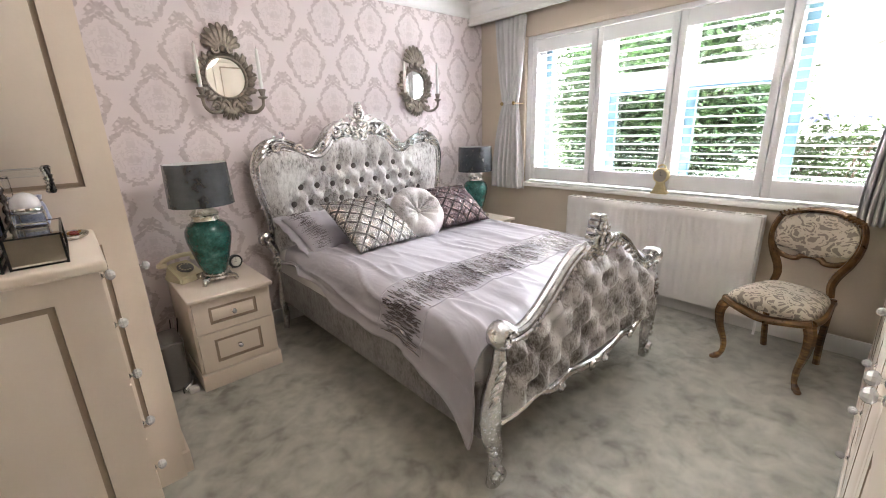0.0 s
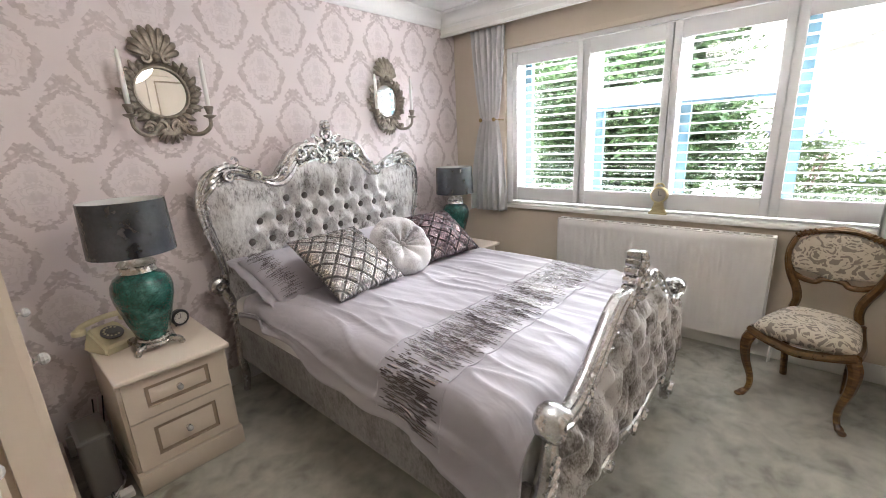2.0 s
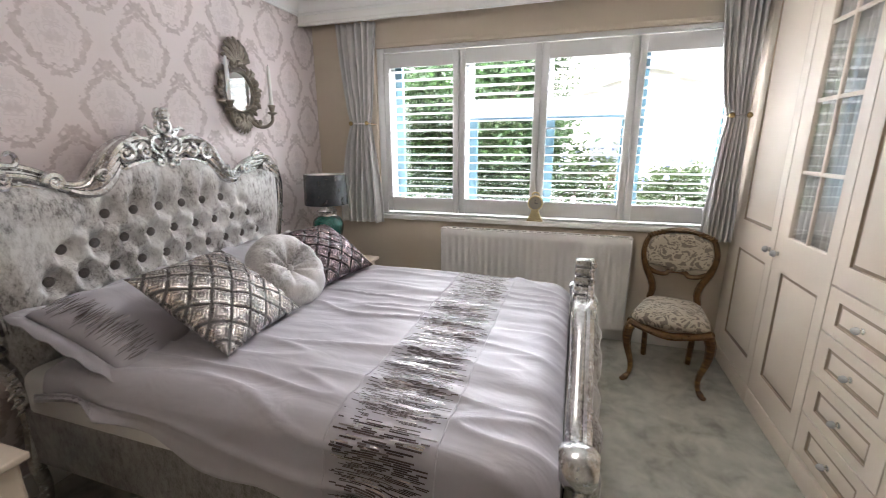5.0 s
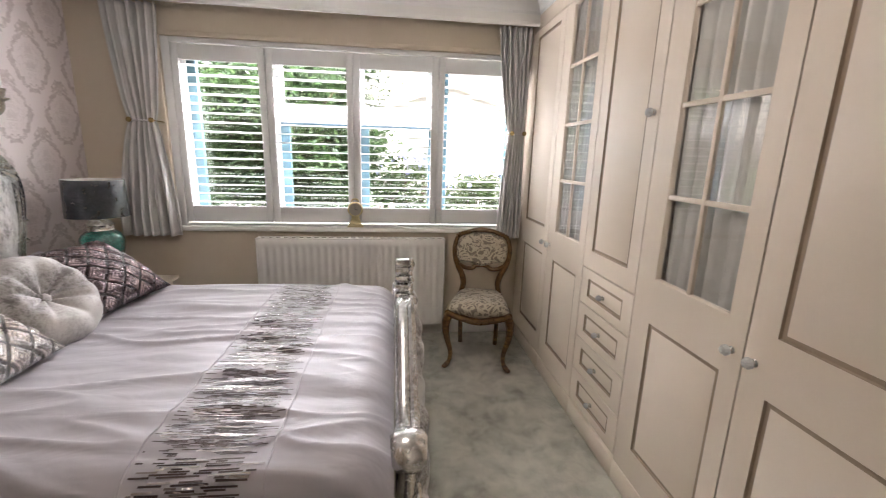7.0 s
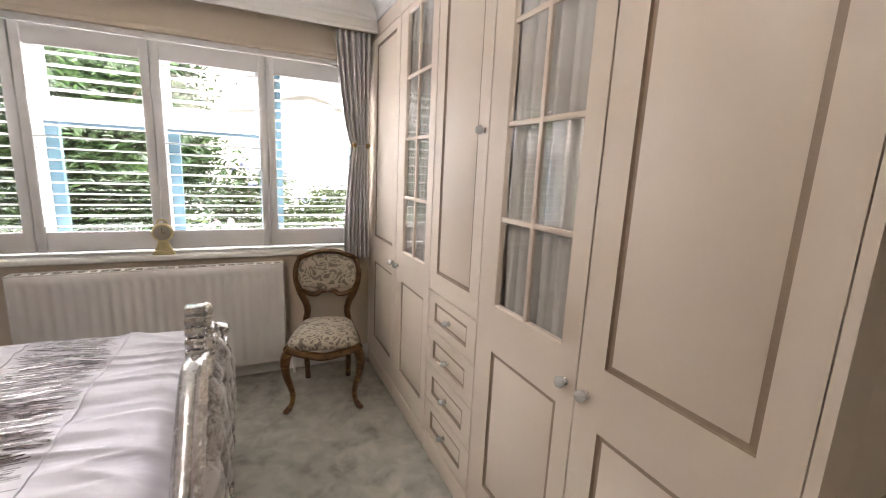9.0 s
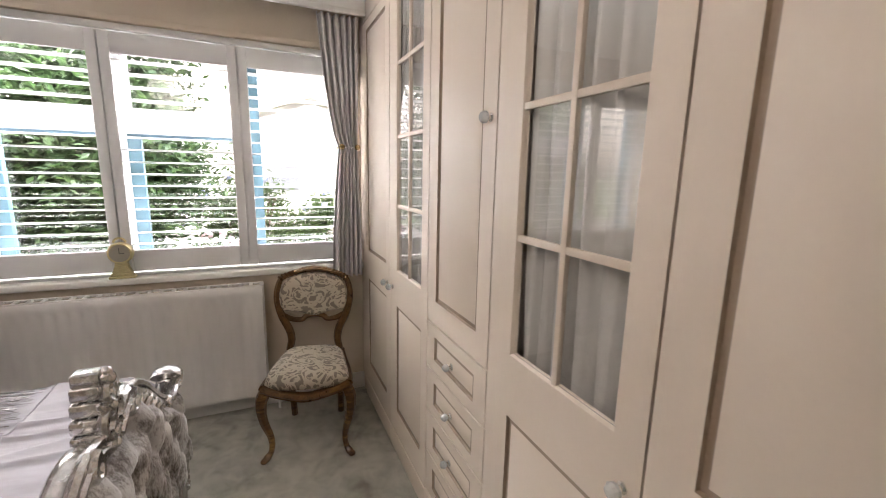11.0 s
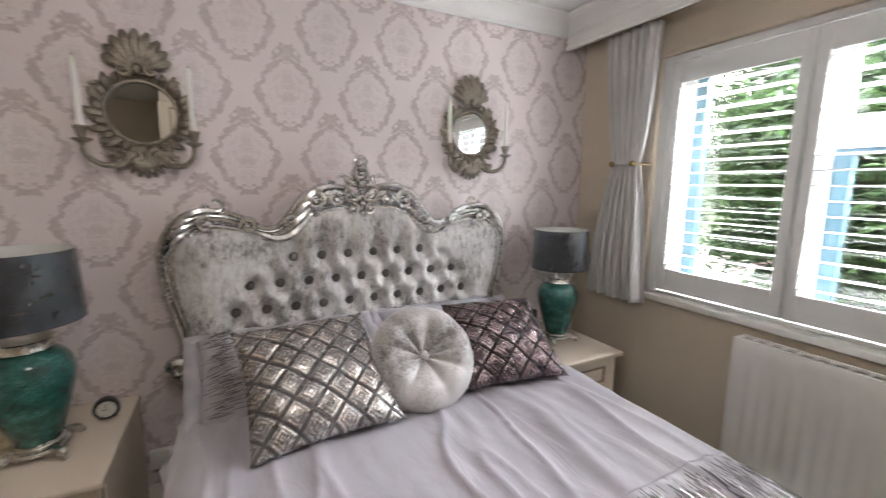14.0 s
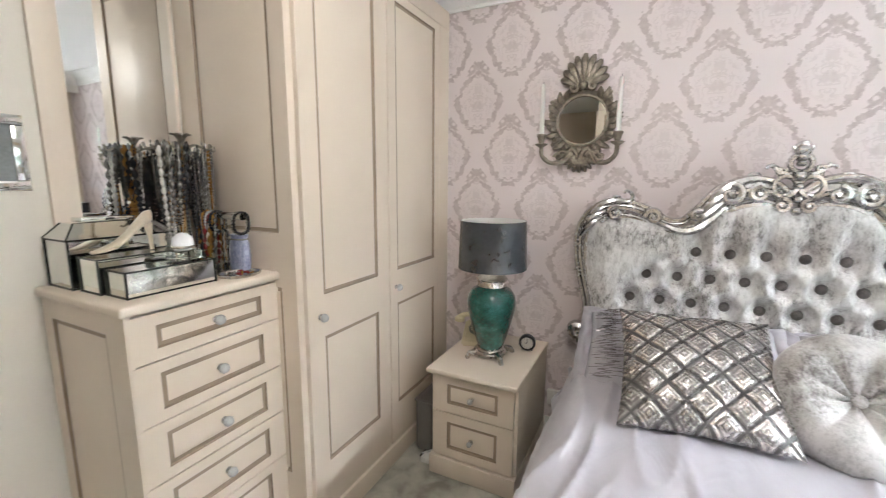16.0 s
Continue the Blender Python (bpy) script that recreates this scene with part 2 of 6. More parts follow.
VELVET = velvet_material("crushed_velvet_silver", (0.19, 0.175, 0.168), (0.50, 0.48, 0.465), (0.70, 0.685, 0.67), 9.0, 0.2)
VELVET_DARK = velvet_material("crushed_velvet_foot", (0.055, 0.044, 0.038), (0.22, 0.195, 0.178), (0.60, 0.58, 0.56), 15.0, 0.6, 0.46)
GLASS = glass_material("clear_glass")
MIRROR = plain("mirror_silvering", (0.86, 0.87, 0.86), 0.02, 1.0, vary=0.0)


# ---- mesh helpers ----
def mesh_object(name, bm, mat, smooth=False):
    me = bpy.data.meshes.new(name)
    bm.normal_update()
    bm.to_mesh(me)
    bm.free()
    for m in mat if isinstance(mat, (list, tuple)) else [mat]:
        me.materials.append(m)
    if smooth:
        me.polygons.foreach_set("use_smooth", [True] * len(me.polygons))
        if smooth != "all":
            me.set_sharp_from_angle(angle=radians(38))
    return new(name, me)


def part(name, bm, mat, parent=None, label="", smooth=True):
    ob = mesh_object(name, bm, mat, smooth)
    if parent:
        ob.parent = parent
    if label:
        ob["label"] = label
    return ob


def thing(name, m, label, category, group="", kind=""):
    ob = new(name)
    ob.empty_display_size = 0.05
    ob.matrix_world = m
    return tagged(ob, label, category, group, kind)


def box(bm, x0, x1, y0, y1, z0, z1, bevel=0.0, segments=2):
    vs = [bm.verts.new((x, y, z)) for x in (x0, x1) for y in (y0, y1) for z in (z0, z1)]
    fs = [bm.faces.new([vs[i] for i in f]) for f in ((0, 1, 3, 2), (4, 6, 7, 5), (0, 4, 5, 1), (2, 3, 7, 6), (0, 2, 6, 4), (1, 5, 7, 3))]
    if bevel:
        es = list({e for f in fs for e in f.edges})
        bmesh.ops.bevel(bm, geom=es, offset=bevel, segments=segments, affect="EDGES", profile=0.5)
    return bm


def boxed(*a, **k):
    return box(bmesh.new(), *a, **k)


def spin(bm, profile, steps=24, cx=0.0, cy=0.0, axis="z", squash=1.0):
    """Turn (radius, height) pairs about an axis through (cx, cy)."""
    rings = []
    for r, h in profile:
        ring = []
        for i in range(steps):
            a = 2 * math.pi * i / steps
            p = (r * math.cos(a), r * math.sin(a) * squash, h)
            if axis == "y":
                p = (p[0], h, p[1])
            elif axis == "x":
                p = (h, p[0], p[1])
            ring.append(bm.verts.new((p[0] + cx, p[1] + cy, p[2])))
        rings.append(ring)
    for a, b in zip(rings, rings[1:]):
        for i in range(steps):
            j = (i + 1) % steps
            bm.faces.new((a[i], a[j], b[j], b[i]))
    for ring, flip in ((rings[0], True), (rings[-1], False)):
        bm.faces.new(ring[::-1] if flip else ring)
    if axis != "z":
        bmesh.ops.recalc_face_normals(bm, faces=bm.faces)
    return bm


def sweep(bm, pts, radius, sides=8, flat=1.0, normal=None, closed=False):
    """A tube along points; radius is a number or one number a point; flat squeezes it along the given normal."""
    pts = [Vector(p) for p in pts]
    n = len(pts)
    rings = []
    up = Vector(normal) if normal else Vector((0.02, 1, 0.01))
    for i, p in enumerate(pts):
        if closed:
            d = pts[(i + 1) % n] - pts[i - 1]
        else:
            d = pts[min(i + 1, n - 1)] - pts[max(i - 1, 0)]
        d.normalize()
        side = d.cross(up)
        if side.length < 1e-4:
            side = d.cross(Vector((1, 0.1, 0)))
        side.normalize()
        top = side.cross(d).normalized()
        r = radius[i] if isinstance(radius, (list, tuple)) else radius
        rings.append([bm.verts.new(p + side * (r * math.cos(2 * math.pi * k / sides)) + top * (r * flat * math.sin(2 * math.pi * k / sides))) for k in range(sides)])
    pairs = list(zip(rings, rings[1:])) + ([(rings[-1], rings[0])] if closed else [])
    fs = []
    for a, b in pairs:
        for k in range(sides):
            j = (k + 1) % sides
            fs.append(bm.faces.new((a[k], a[j], b[j], b[k])))
    if not closed:
        fs.append(bm.faces.new(rings[0][::-1]))
        fs.append(bm.faces.new(rings[-1]))
    bmesh.ops.recalc_face_normals(bm, faces=fs)
    return bm


def smooth_path(pts, steps=8):
    """Catmull-Rom through the points."""
    pts = [Vector(p) for p in pts]
    ext = [pts[0] * 2 - pts[1]] + pts + [pts[-1] * 2 - pts[-2]]
    out = []
    for a, b, c, d in zip(ext, ext[1:], ext[2:], ext[3:]):
        for i in range(steps):
            t = i / steps
            out.append(0.5 * ((2 * b) + (c - a) * t + (2 * a - 5 * b + 4 * c - d) * t * t + (3 * b - a - 3 * c + d) * t ** 3))
    return out + [pts[-1]]


def panelled(bm, w, h, t, panels, groove=0.008, lip=0.008, flat_w=0.008, rise=0.010, x0=0.0, z0=0.0):
    """A slab (front towards -y at y = 0) whose front has routed panels (x0, x1, z0, z1, open)."""
    xs = sorted({0.0, w} | {p[0] for p in panels} | {p[1] for p in panels})
    zs = sorted({0.0, h} | {p[2] for p in panels} | {p[3] for p in panels})

    def rect(a, b, c, d, y):
        return [bm.verts.new((x0 + x, y, z0 + z)) for x, z in ((a, c), (b, c), (b, d), (a, d))]

    def ring(o, i, slot=0):
        for k in range(4):
            j = (k + 1) % 4
            bm.faces.new((o[k], o[j], i[j], i[k])).material_index = slot

    for a, b in zip(xs, xs[1:]):
        for c, d in zip(zs, zs[1:]):
            hole = [p for p in panels if p[0] <= a + 1e-6 and p[1] >= b - 1e-6 and p[2] <= c + 1e-6 and p[3] >= d - 1e-6]
            if hole:
                continue
            bm.faces.new(rect(a, b, c, d, 0.0))
    for a, b, c, d, is_open in panels:
        loops = [rect(a, b, c, d, 0.0)]
        if is_open:
            loops.append(rect(a + 0.004, b - 0.004, c + 0.004, d - 0.004, 0.004))
            loops.append(rect(a + 0.006, b - 0.006, c + 0.006, d - 0.006, t))
            for o, i in zip(loops, loops[1:]):
                ring(o, i)
        else:
            s = lip
            loops.append(rect(a + s * 0.35, b - s * 0.35, c + s * 0.35, d - s * 0.35, groove))
            loops.append(rect(a + s, b - s, c + s, d - s, groove))
            s += flat_w
            loops.append(rect(a + s, b - s, c + s, d - s, groove * 0.7))
            s += rise
            loops.append(rect(a + s, b - s, c + s, d - s, 0.001))
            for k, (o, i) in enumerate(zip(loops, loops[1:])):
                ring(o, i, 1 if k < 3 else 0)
            bm.faces.new(loops[-1])
    e = 0.0
    o = rect(0, w, 0, h, e)
    k = rect(0, w, 0, h, t)
    for i in range(4):
        j = (i + 1) % 4
        bm.faces.new((o[j], o[i], k[i], k[j]))
    if not any(p[4] for p in panels):
        bm.faces.new(k[::-1])
    else:
        a, b, c, d, _ = [p for p in panels if p[4]][0]
        i = rect(a, b, c, d, t)
        for s in range(4):
            j = (s + 1) % 4
            bm.faces.new((k[j], k[s], i[s], i[j]))
    bmesh.ops.remove_doubles(bm, verts=bm.verts, dist=0.0002)
    return bm


# ---- the room: x towards the window, y towards the headboard wall ----
WX, NY, WW, SY, CEIL = 3.38, 3.078, -0.36, -0.66, 2.47
HALL = -1.3


def structure(name, bm, mat, label, smooth=False):
    return tagged(mesh_object(name, bm, mat, smooth), label, name.split("_")[0], kind="structure")


structure("floor", boxed(WW - 0.2, WX + 0.3, HALL - 0.2, NY + 0.2, -0.12, 0.0), CARPET, "sage grey cut-pile carpet with trodden marks")
structure("ceiling", boxed(WW - 0.2, WX + 0.3, HALL - 0.2, NY + 0.2, CEIL, CEIL + 0.12), CEILING, "plain white painted ceiling")
structure("wall_north", boxed(WW - 0.2, WX + 0.3, NY, NY + 0.15, 0.0, CEIL), WALLPAPER, "pale pink damask wallpaper with mauve medallions")
structure("wall_west", boxed(WW - 0.15, WW, HALL, NY, 0.0, CEIL), plain("cream_wall_paint", (0.74, 0.69, 0.61), 0.7, vary=0.03, bump=0.05), "cream painted plaster wall")
structure("wall_south", boxed(WW, WX, HALL - 0.15, HALL, 0.0, CEIL), WALL, "beige painted wall behind the walker")
structure("wall_southeast", boxed(0.70, WX, SY - 0.1, SY, 0.0, CEIL), WALL, "beige painted wall behind the fitted wardrobes")
structure("wall_passage", boxed(0.70, 0.80, HALL, SY - 0.1, 0.0, CEIL), WALL, "beige painted wall of the entrance recess")

# window wall with its opening
WY0, WY1, WZ0, WZ1, OUT = 0.02, 2.53, 0.868, 2.14, WX + 0.28
bm = bmesh.new()
box(bm, WX, OUT, SY - 0.1, WY0, 0, CEIL)
box(bm, WX, OUT, WY1, NY, 0, CEIL)
box(bm, WX, OUT, WY0, WY1, 0, WZ0 - 0.03)
box(bm, WX, OUT, WY0, WY1, WZ1, CEIL)
structure("wall_east", bm, WALL, "beige painted window wall")


def cornice(name, pts, label):
    """Plaster coving: a concave section carried along a line; pts are (start, end, inward normal)."""
    bm = bmesh.new()
    sec = [(0.0, 0.105), (0.012, 0.105), (0.014, 0.09)]
    for i in range(9):
        a = math.pi / 2 * i / 8
        sec.append((0.018 + 0.072 * (1 - math.cos(a)), 0.088 - 0.07 * math.sin(a)))
    sec += [(0.094, 0.014), (0.105, 0.012), (0.105, 0.0)]
    a, b, nrm = (Vector(p) for p in pts)
    rows = [[bm.verts.new(p + nrm * u + Vector((0, 0, CEIL - v))) for u, v in sec] for p in (a, b)]
    for i in range(len(sec) - 1):
        bm.faces.new((rows[0][i], rows[0][i + 1], rows[1][i + 1], rows[1][i]))
    bmesh.ops.recalc_face_normals(bm, faces=bm.faces)
    structure(name, bm, CEILING, label, True)


cornice("trim_north", ((WW, NY, 0), (WX, NY, 0), (0, -1, 0)), "white plaster coving")
cornice("trim_south", ((0.70, -0.005, 0), (WX, -0.005, 0), (0, 1, 0)), "white plaster coving above the wardrobes")
cornice("trim_east", ((3.215, SY, 0), (3.215, NY, 0), (-1, 0, 0)), "white plaster coving above the pelmet")
# pelmet box across the window wall
bm = bmesh.new()
box(bm, 3.205, 3.23, 0.0, NY, 2.295, CEIL, 0.003)
box(bm, 3.197, 3.206, 0.0, NY, 2.292, 2.318, 0.004)
structure("trim_pelmet", bm, WHITE, "white painted curtain pelmet", True)

# skirting
bm = bmesh.new()
box(bm, WX - 0.018, WX, 0.0, NY, 0.0, 0.11, 0.004)
structure("baseboard_east", bm, WHITE, "white skirting board", True)
bm = bmesh.new()
box(bm, 0.26, WX - 0.018, NY - 0.018, NY, 0.0, 0.11, 0.004)
structure("baseboard_north", bm, WHITE, "white skirting board", True)


# ---- fitted wardrobes ----
KNOB = Nodes("cut_glass_knob").set((0.88, 0.88, 0.86), 0.06, 0.0, Transmission_Weight=0.45, IOR=1.5)
CHROME = plain("chrome", (0.78, 0.77, 0.75), 0.12, 1.0, vary=0.02)


def knob(parent, x, z, y=0.0, r=0.017):
    """Faceted glass knob on a short chrome neck, sticking out towards -y."""
    bm = bmesh.new()
    spin(bm, [(0.012, y), (0.012, y - 0.003), (0.006, y - 0.006), (0.006, y - 0.012)], 12, axis="y")
    for v in bm.verts:
        v.co.x += x
        v.co.z += z
    neck = part("neck", bm, CHROME, parent)
    bm = bmesh.new()
    spin(bm, [(r * 0.5, y - 0.012), (r * 0.95, y - 0.018), (r, y - 0.025), (r * 0.75, y - 0.033), (r * 0.35, y - 0.037)], 10, axis="y")
    for v in bm.verts:
        v.co.x += x
        v.co.z += z
    part("knob", bm, KNOB, parent, "faceted clear glass knob", False)


def door(parent, x, w, z0, z1, panels, knob_at=None, y=0.0, name="door"):
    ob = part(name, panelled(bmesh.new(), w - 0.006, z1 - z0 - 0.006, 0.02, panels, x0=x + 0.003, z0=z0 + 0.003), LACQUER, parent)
    if knob_at:
        knob(ob, *knob_at)
    return ob


VOILE = plain("lining_curtain_cloth", (0.56, 0.545, 0.51), 0.8, vary=0.06, Sheen_Weight=0.2)


def gathered(bm, x0, x1, z0, z1, y, folds=7, depth=0.012, seed=1):
    """Cloth gathered in soft folds."""
    rnd = random.Random(seed)
    nx, nz = folds * 8, 10
    ph = [rnd.uniform(0, 6.28) for _ in range(4)]
    rows = []
    for j in range(nz + 1):
        t = j / nz
        row = []
        for i in range(nx + 1):
            s = i / nx
            off = depth * math.sin(s * folds * 6.28 + ph[0] + 0.6 * math.sin(t * 3 + ph[1])) + 0.4 * depth * math.sin(s * folds * 14 + ph[2])
            row.append(bm.verts.new((x0 + (x1 - x0) * s, y + off, z0 + (z1 - z0) * t)))
        rows.append(row)
    for a, b in zip(rows, rows[1:]):
        for i in range(nx):
            bm.faces.new((a[i], a[i + 1], b[i + 1], b[i]))
    return bm


def glazed_door(parent, x, w, z0, z1, knob_at, seed):
    """Door with a panel below and eight panes in two columns, lined with a gathered curtain."""
    gx0, gx1 = 0.112, w - 0.075
    gz0, gz1, rows = 0.975, 2.245, 4
    ob = door(parent, x, w, z0, z1, [(gx0, gx1, gz0 - z0, gz1 - z0, True), (gx0, gx1, 0.235 - z0, 0.80 - z0, False)], knob_at)
    cx = x + (gx0 + gx1) / 2
    bm = bmesh.new()
    box(bm, cx - 0.009, cx + 0.009, 0.002, 0.018, gz0, gz1, 0.003)
    part("glazing_bar", bm, CREAM, ob)
    for k in range(1, rows):
        z = gz0 + (gz1 - gz0) * k / rows
        part("glazing_bar", boxed(x + gx0, x + gx1, 0.0035, 0.0165, z - 0.009, z + 0.009, 0.003), CREAM, ob)
    for k in range(rows):
        for a, b in ((x + gx0 + 0.004, cx - 0.008), (cx + 0.008, x + gx1)):
            za, zb = gz0 + (gz1 - gz0) * k / rows + 0.008, gz0 + (gz1 - gz0) * (k + 1) / rows - 0.008
            pane = part("pane", boxed(a, b, 0.009, 0.012, za, zb), GLASS, ob, "clear glass pane", False)
            pane.visible_shadow = False
    part("curtain", gathered(bmesh.new(), x + gx0 - 0.02, x + gx1 + 0.02, gz0 - 0.03, gz1 + 0.03, 0.062, 6, 0.030, seed), VOILE, ob, "gathered grey-beige lining curtain", "all")


def carcass(name, parent, w, depth, z1, open_front=False):
    bm = bmesh.new()
    box(bm, 0.0, 0.018, 0.021, depth, 0.10, z1)
    box(bm, w - 0.018, w, 0.021, depth, 0.10, z1)
    box(bm, 0.018, w - 0.018, 0.021, depth, 0.10, 0.118)
    box(bm, 0.018, w - 0.018, 0.021, depth, z1 - 0.018, z1)
    box(bm, 0.018, w - 0.018, depth - 0.01, depth, 0.118, z1 - 0.018)
    return part(name, bm, CREAM, parent, smooth=False)


SF = 0.0  # front plane of the wardrobes opposite the bed
DOOR_TOP = 2.275
UNITS = [(3.29, 2.745), (2.745, 2.222), (2.222, 1.74), (1.74, 1.195), (1.195, 0.69)]


def south_unit(i):
    xr, xl = UNITS[i]
    w = xr - xl
    kinds = ["plain two-panel door", "glazed door", "panelled door over four drawers", "glazed door", "plain two-panel door"]
    ob = thing("fitted_wardrobe", pose(xr, SF, 0, 0, 0, 180), "cream fitted wardrobe unit with a " + kinds[i], "wardrobe", "fitted wardrobes opposite the bed")
    carcass("body", ob, w, 0.62, DOOR_TOP)
    part("plinth", boxed(0, w, -0.004, 0.03, 0.0, 0.10, 0.003), CREAM, ob)
    part("top_rail", boxed(0, w, -0.002, 0.05, DOOR_TOP, CEIL - 0.1, 0.002), CREAM, ob)
    z0 = 0.10
    a, b = 0.085, w - 0.075
    two = [(a, b, 0.975 - z0, 2.22 - z0, False), (a, b, 0.235 - z0, 0.80 - z0, False)]
    if i == 0:
        door(ob, 0, w, z0, DOOR_TOP, two, (w - 0.045, 0.885))
    elif i == 1:
        glazed_door(ob, 0, w, z0, DOOR_TOP, (0.05, 0.885), 3)
    elif i == 2:
        door(ob, 0, w, 0.878, DOOR_TOP, [(0.08, w - 0.08, 0.09, 2.22 - 0.878, False)], (w - 0.03, 1.60))
        for k in range(4):
            zt = 0.875 - 0.19 * k
            zb = max(0.105, zt - 0.19)
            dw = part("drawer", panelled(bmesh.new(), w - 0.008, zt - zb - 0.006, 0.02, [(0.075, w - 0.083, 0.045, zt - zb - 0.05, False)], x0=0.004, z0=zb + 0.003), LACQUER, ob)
            knob(dw, w / 2, (zt + zb) / 2, 0.0, 0.014)
    elif i == 3:
        glazed_door(ob, 0, w, z0, DOOR_TOP, (w - 0.04, 0.885), 8)
    else:
        door(ob, 0, w, z0, DOOR_TOP, two, (0.04, 0.885))
        end = part("end_panel", panelled(bmesh.new(), 0.62, DOOR_TOP - 0.0, 0.018, [(0.10, 0.52, 0.86, 2.18, False), (0.10, 0.52, 0.23, 0.76, False)]), LACQUER, ob)
        end.matrix_local = pose(w + 0.018, 0.0, 0, 0, 0, 90)


for i in range(5):
    south_unit(i)
bm = boxed(3.29, WX, -0.02, 0.0, 0.0, CEIL - 0.1, 0.001)
structure("trim_filler", bm, CREAM, "cream filler strip beside the wardrobes")

# wardrobe beside the bed
WF, WS = 0.235, 1.90
ob = thing("corner_wardrobe", pose(WF, WS, 0, 0, 0, 90), "tall cream fitted wardrobe with two panelled doors", "wardrobe")
WN = NY - WS - 0.004
carcass("body", ob, WN, WF - WW - 0.004, DOOR_TOP)
part("plinth", boxed(0, WN, -0.012, 0.03, 0.0, 0.10, 0.004), CREAM, ob)
part("top_rail", boxed(0, WN, -0.002, 0.05, DOOR_TOP, CEIL - 0.1, 0.002), CREAM, ob)
door(ob, 0.012, 0.535, 0.10, DOOR_TOP, [(0.085, 0.438, 0.905, 2.13, False), (0.085, 0.438, 0.205, 0.738, False)], (0.075, 0.925))
door(ob, 0.550, 0.510, 0.10, DOOR_TOP, [(0.062, 0.446, 0.905, 2.13, False), (0.062, 0.446, 0.205, 0.738, False)], (0.60, 0.925))
part("filler", boxed(1.062, WN, 0.0, 0.02, 0.10, DOOR_TOP, 0.002), CREAM, ob)
side = part("end_panel", panelled(bmesh.new(), WF - WW - 0.022, DOOR_TOP, 0.016, [(0.105, 0.50, 1.25, 2.20, False), (0.105, 0.50, 0.30, 1.05, False)]), LACQUER, ob)
side.matrix_local = pose(-0.0165, WF - WW - 0.004, 0, 0, 0, -90)


# ---- window, shutters, sill, radiator, curtains ----
# the sky's blue cast on the uPVC is put into the sash colour
SKY_TINT_SASH = plain("sky_tinted_sash", (0.06, 0.125, 0.16), 0.4, vary=0.04)
win = thing("window_1", pose(WX + 0.20, 0, 0), "white framed four-light casement window with sky-tinted sashes", "window", kind="structure")
LIGHTS = [(2.53, 1.87), (1.87, 1.275), (1.275, 0.665), (0.665, 0.02)]
bm = bmesh.new()
box(bm, 0, 0.07, WY0, WY1, WZ0 - 0.02, WZ0 + 0.05, 0.004)
box(bm, 0, 0.07, WY0, WY1, WZ1 - 0.06, WZ1, 0.004)
for y in (2.53 - 0.03, 1.87, 1.275, 0.665, 0.02 + 0.03):
    box(bm, 0.002, 0.068, y - 0.035, y + 0.035, WZ0 + 0.05, WZ1 - 0.06, 0.004)
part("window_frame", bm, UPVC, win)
for k, (ya, yb) in enumerate(LIGHTS):
    a, b = yb + 0.035, ya - 0.035
    if k == 0:
        a, b = 1.905, 2.465
    if k == 3:
        a, b = 0.085, 0.63
    z0, z1 = WZ0 + 0.05, WZ1 - 0.06
    if k in (1, 2):
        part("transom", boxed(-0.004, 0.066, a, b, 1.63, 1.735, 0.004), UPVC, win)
        z1 = 1.63
        bm = bmesh.new()
        for c in ((a, a + 0.03, 1.735, WZ1 - 0.06), (b - 0.03, b, 1.735, WZ1 - 0.06), (a + 0.03, b - 0.03, 1.735, 1.765), (a + 0.03, b - 0.03, WZ1 - 0.09, WZ1 - 0.06)):
            box(bm, 0.01, 0.055, *c, 0.003)
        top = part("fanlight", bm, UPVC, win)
        p = part("pane", boxed(0.03, 0.034, a + 0.03, b - 0.03, 1.765, WZ1 - 0.09), GLASS, top, smooth=False)
        p.visible_shadow = False
    bm = bmesh.new()
    for c in ((a, a + 0.014, z0, z1), (b - 0.062, b, z0, z1), (a + 0.014, b - 0.062, z0, z0 + 0.045), (a + 0.014, b - 0.062, z1 - 0.018, z1)):
        box(bm, 0.012, 0.056, *c, 0.003)
    sash = part("sash", bm, SKY_TINT_SASH, win, "casement sash with the sky's blue cast in its colour")
    p = part("pane", boxed(0.032, 0.036, a + 0.014, b - 0.062, z0 + 0.045, z1 - 0.018), GLASS, sash, smooth=False)
    p.visible_shadow = False
bm = bmesh.new()
box(bm, 3.345, WX + 0.20, WY0 - 0.06, WY1 + 0.03, WZ0 - 0.032, WZ0 + 0.004, 0.008, 3)
sill = part("window_sill", bm, WHITE, win, "white painted window board")
sill.matrix_parent_inverse = win.matrix_world.inverted()

# shutter frame fixed to the reveal
bm = bmesh.new()
F0, F1 = WX + 0.016, WX + 0.052
box(bm, F0, F1, 2.475, WY1, WZ0 + 0.006, WZ1, 0.003)
box(bm, F0, F1, WY0, 0.058, WZ0 + 0.006, WZ1, 0.003)
box(bm, F0 + 0.001, F1, 0.058, 2.475, 2.108, WZ1, 0.003)
box(bm, F0 + 0.001, F1, 0.058, 2.475, WZ0 + 0.006, WZ0 + 0.022, 0.003)
for y in (1.87, 1.275, 0.665):
    box(bm, WX + 0.050, WX + 0.072, y - 0.014, y + 0.014, WZ0 + 0.022, 2.108, 0.003)
structure("trim_shutter_frame", bm, SHUTTER, "white shutter frame set in the window reveal", True)
bm = bmesh.new()
box(bm, WX - 0.012, WX + 0.001, WY0 - 0.03, WY1 + 0.035, WZ1, WZ1 + 0.03, 0.003)
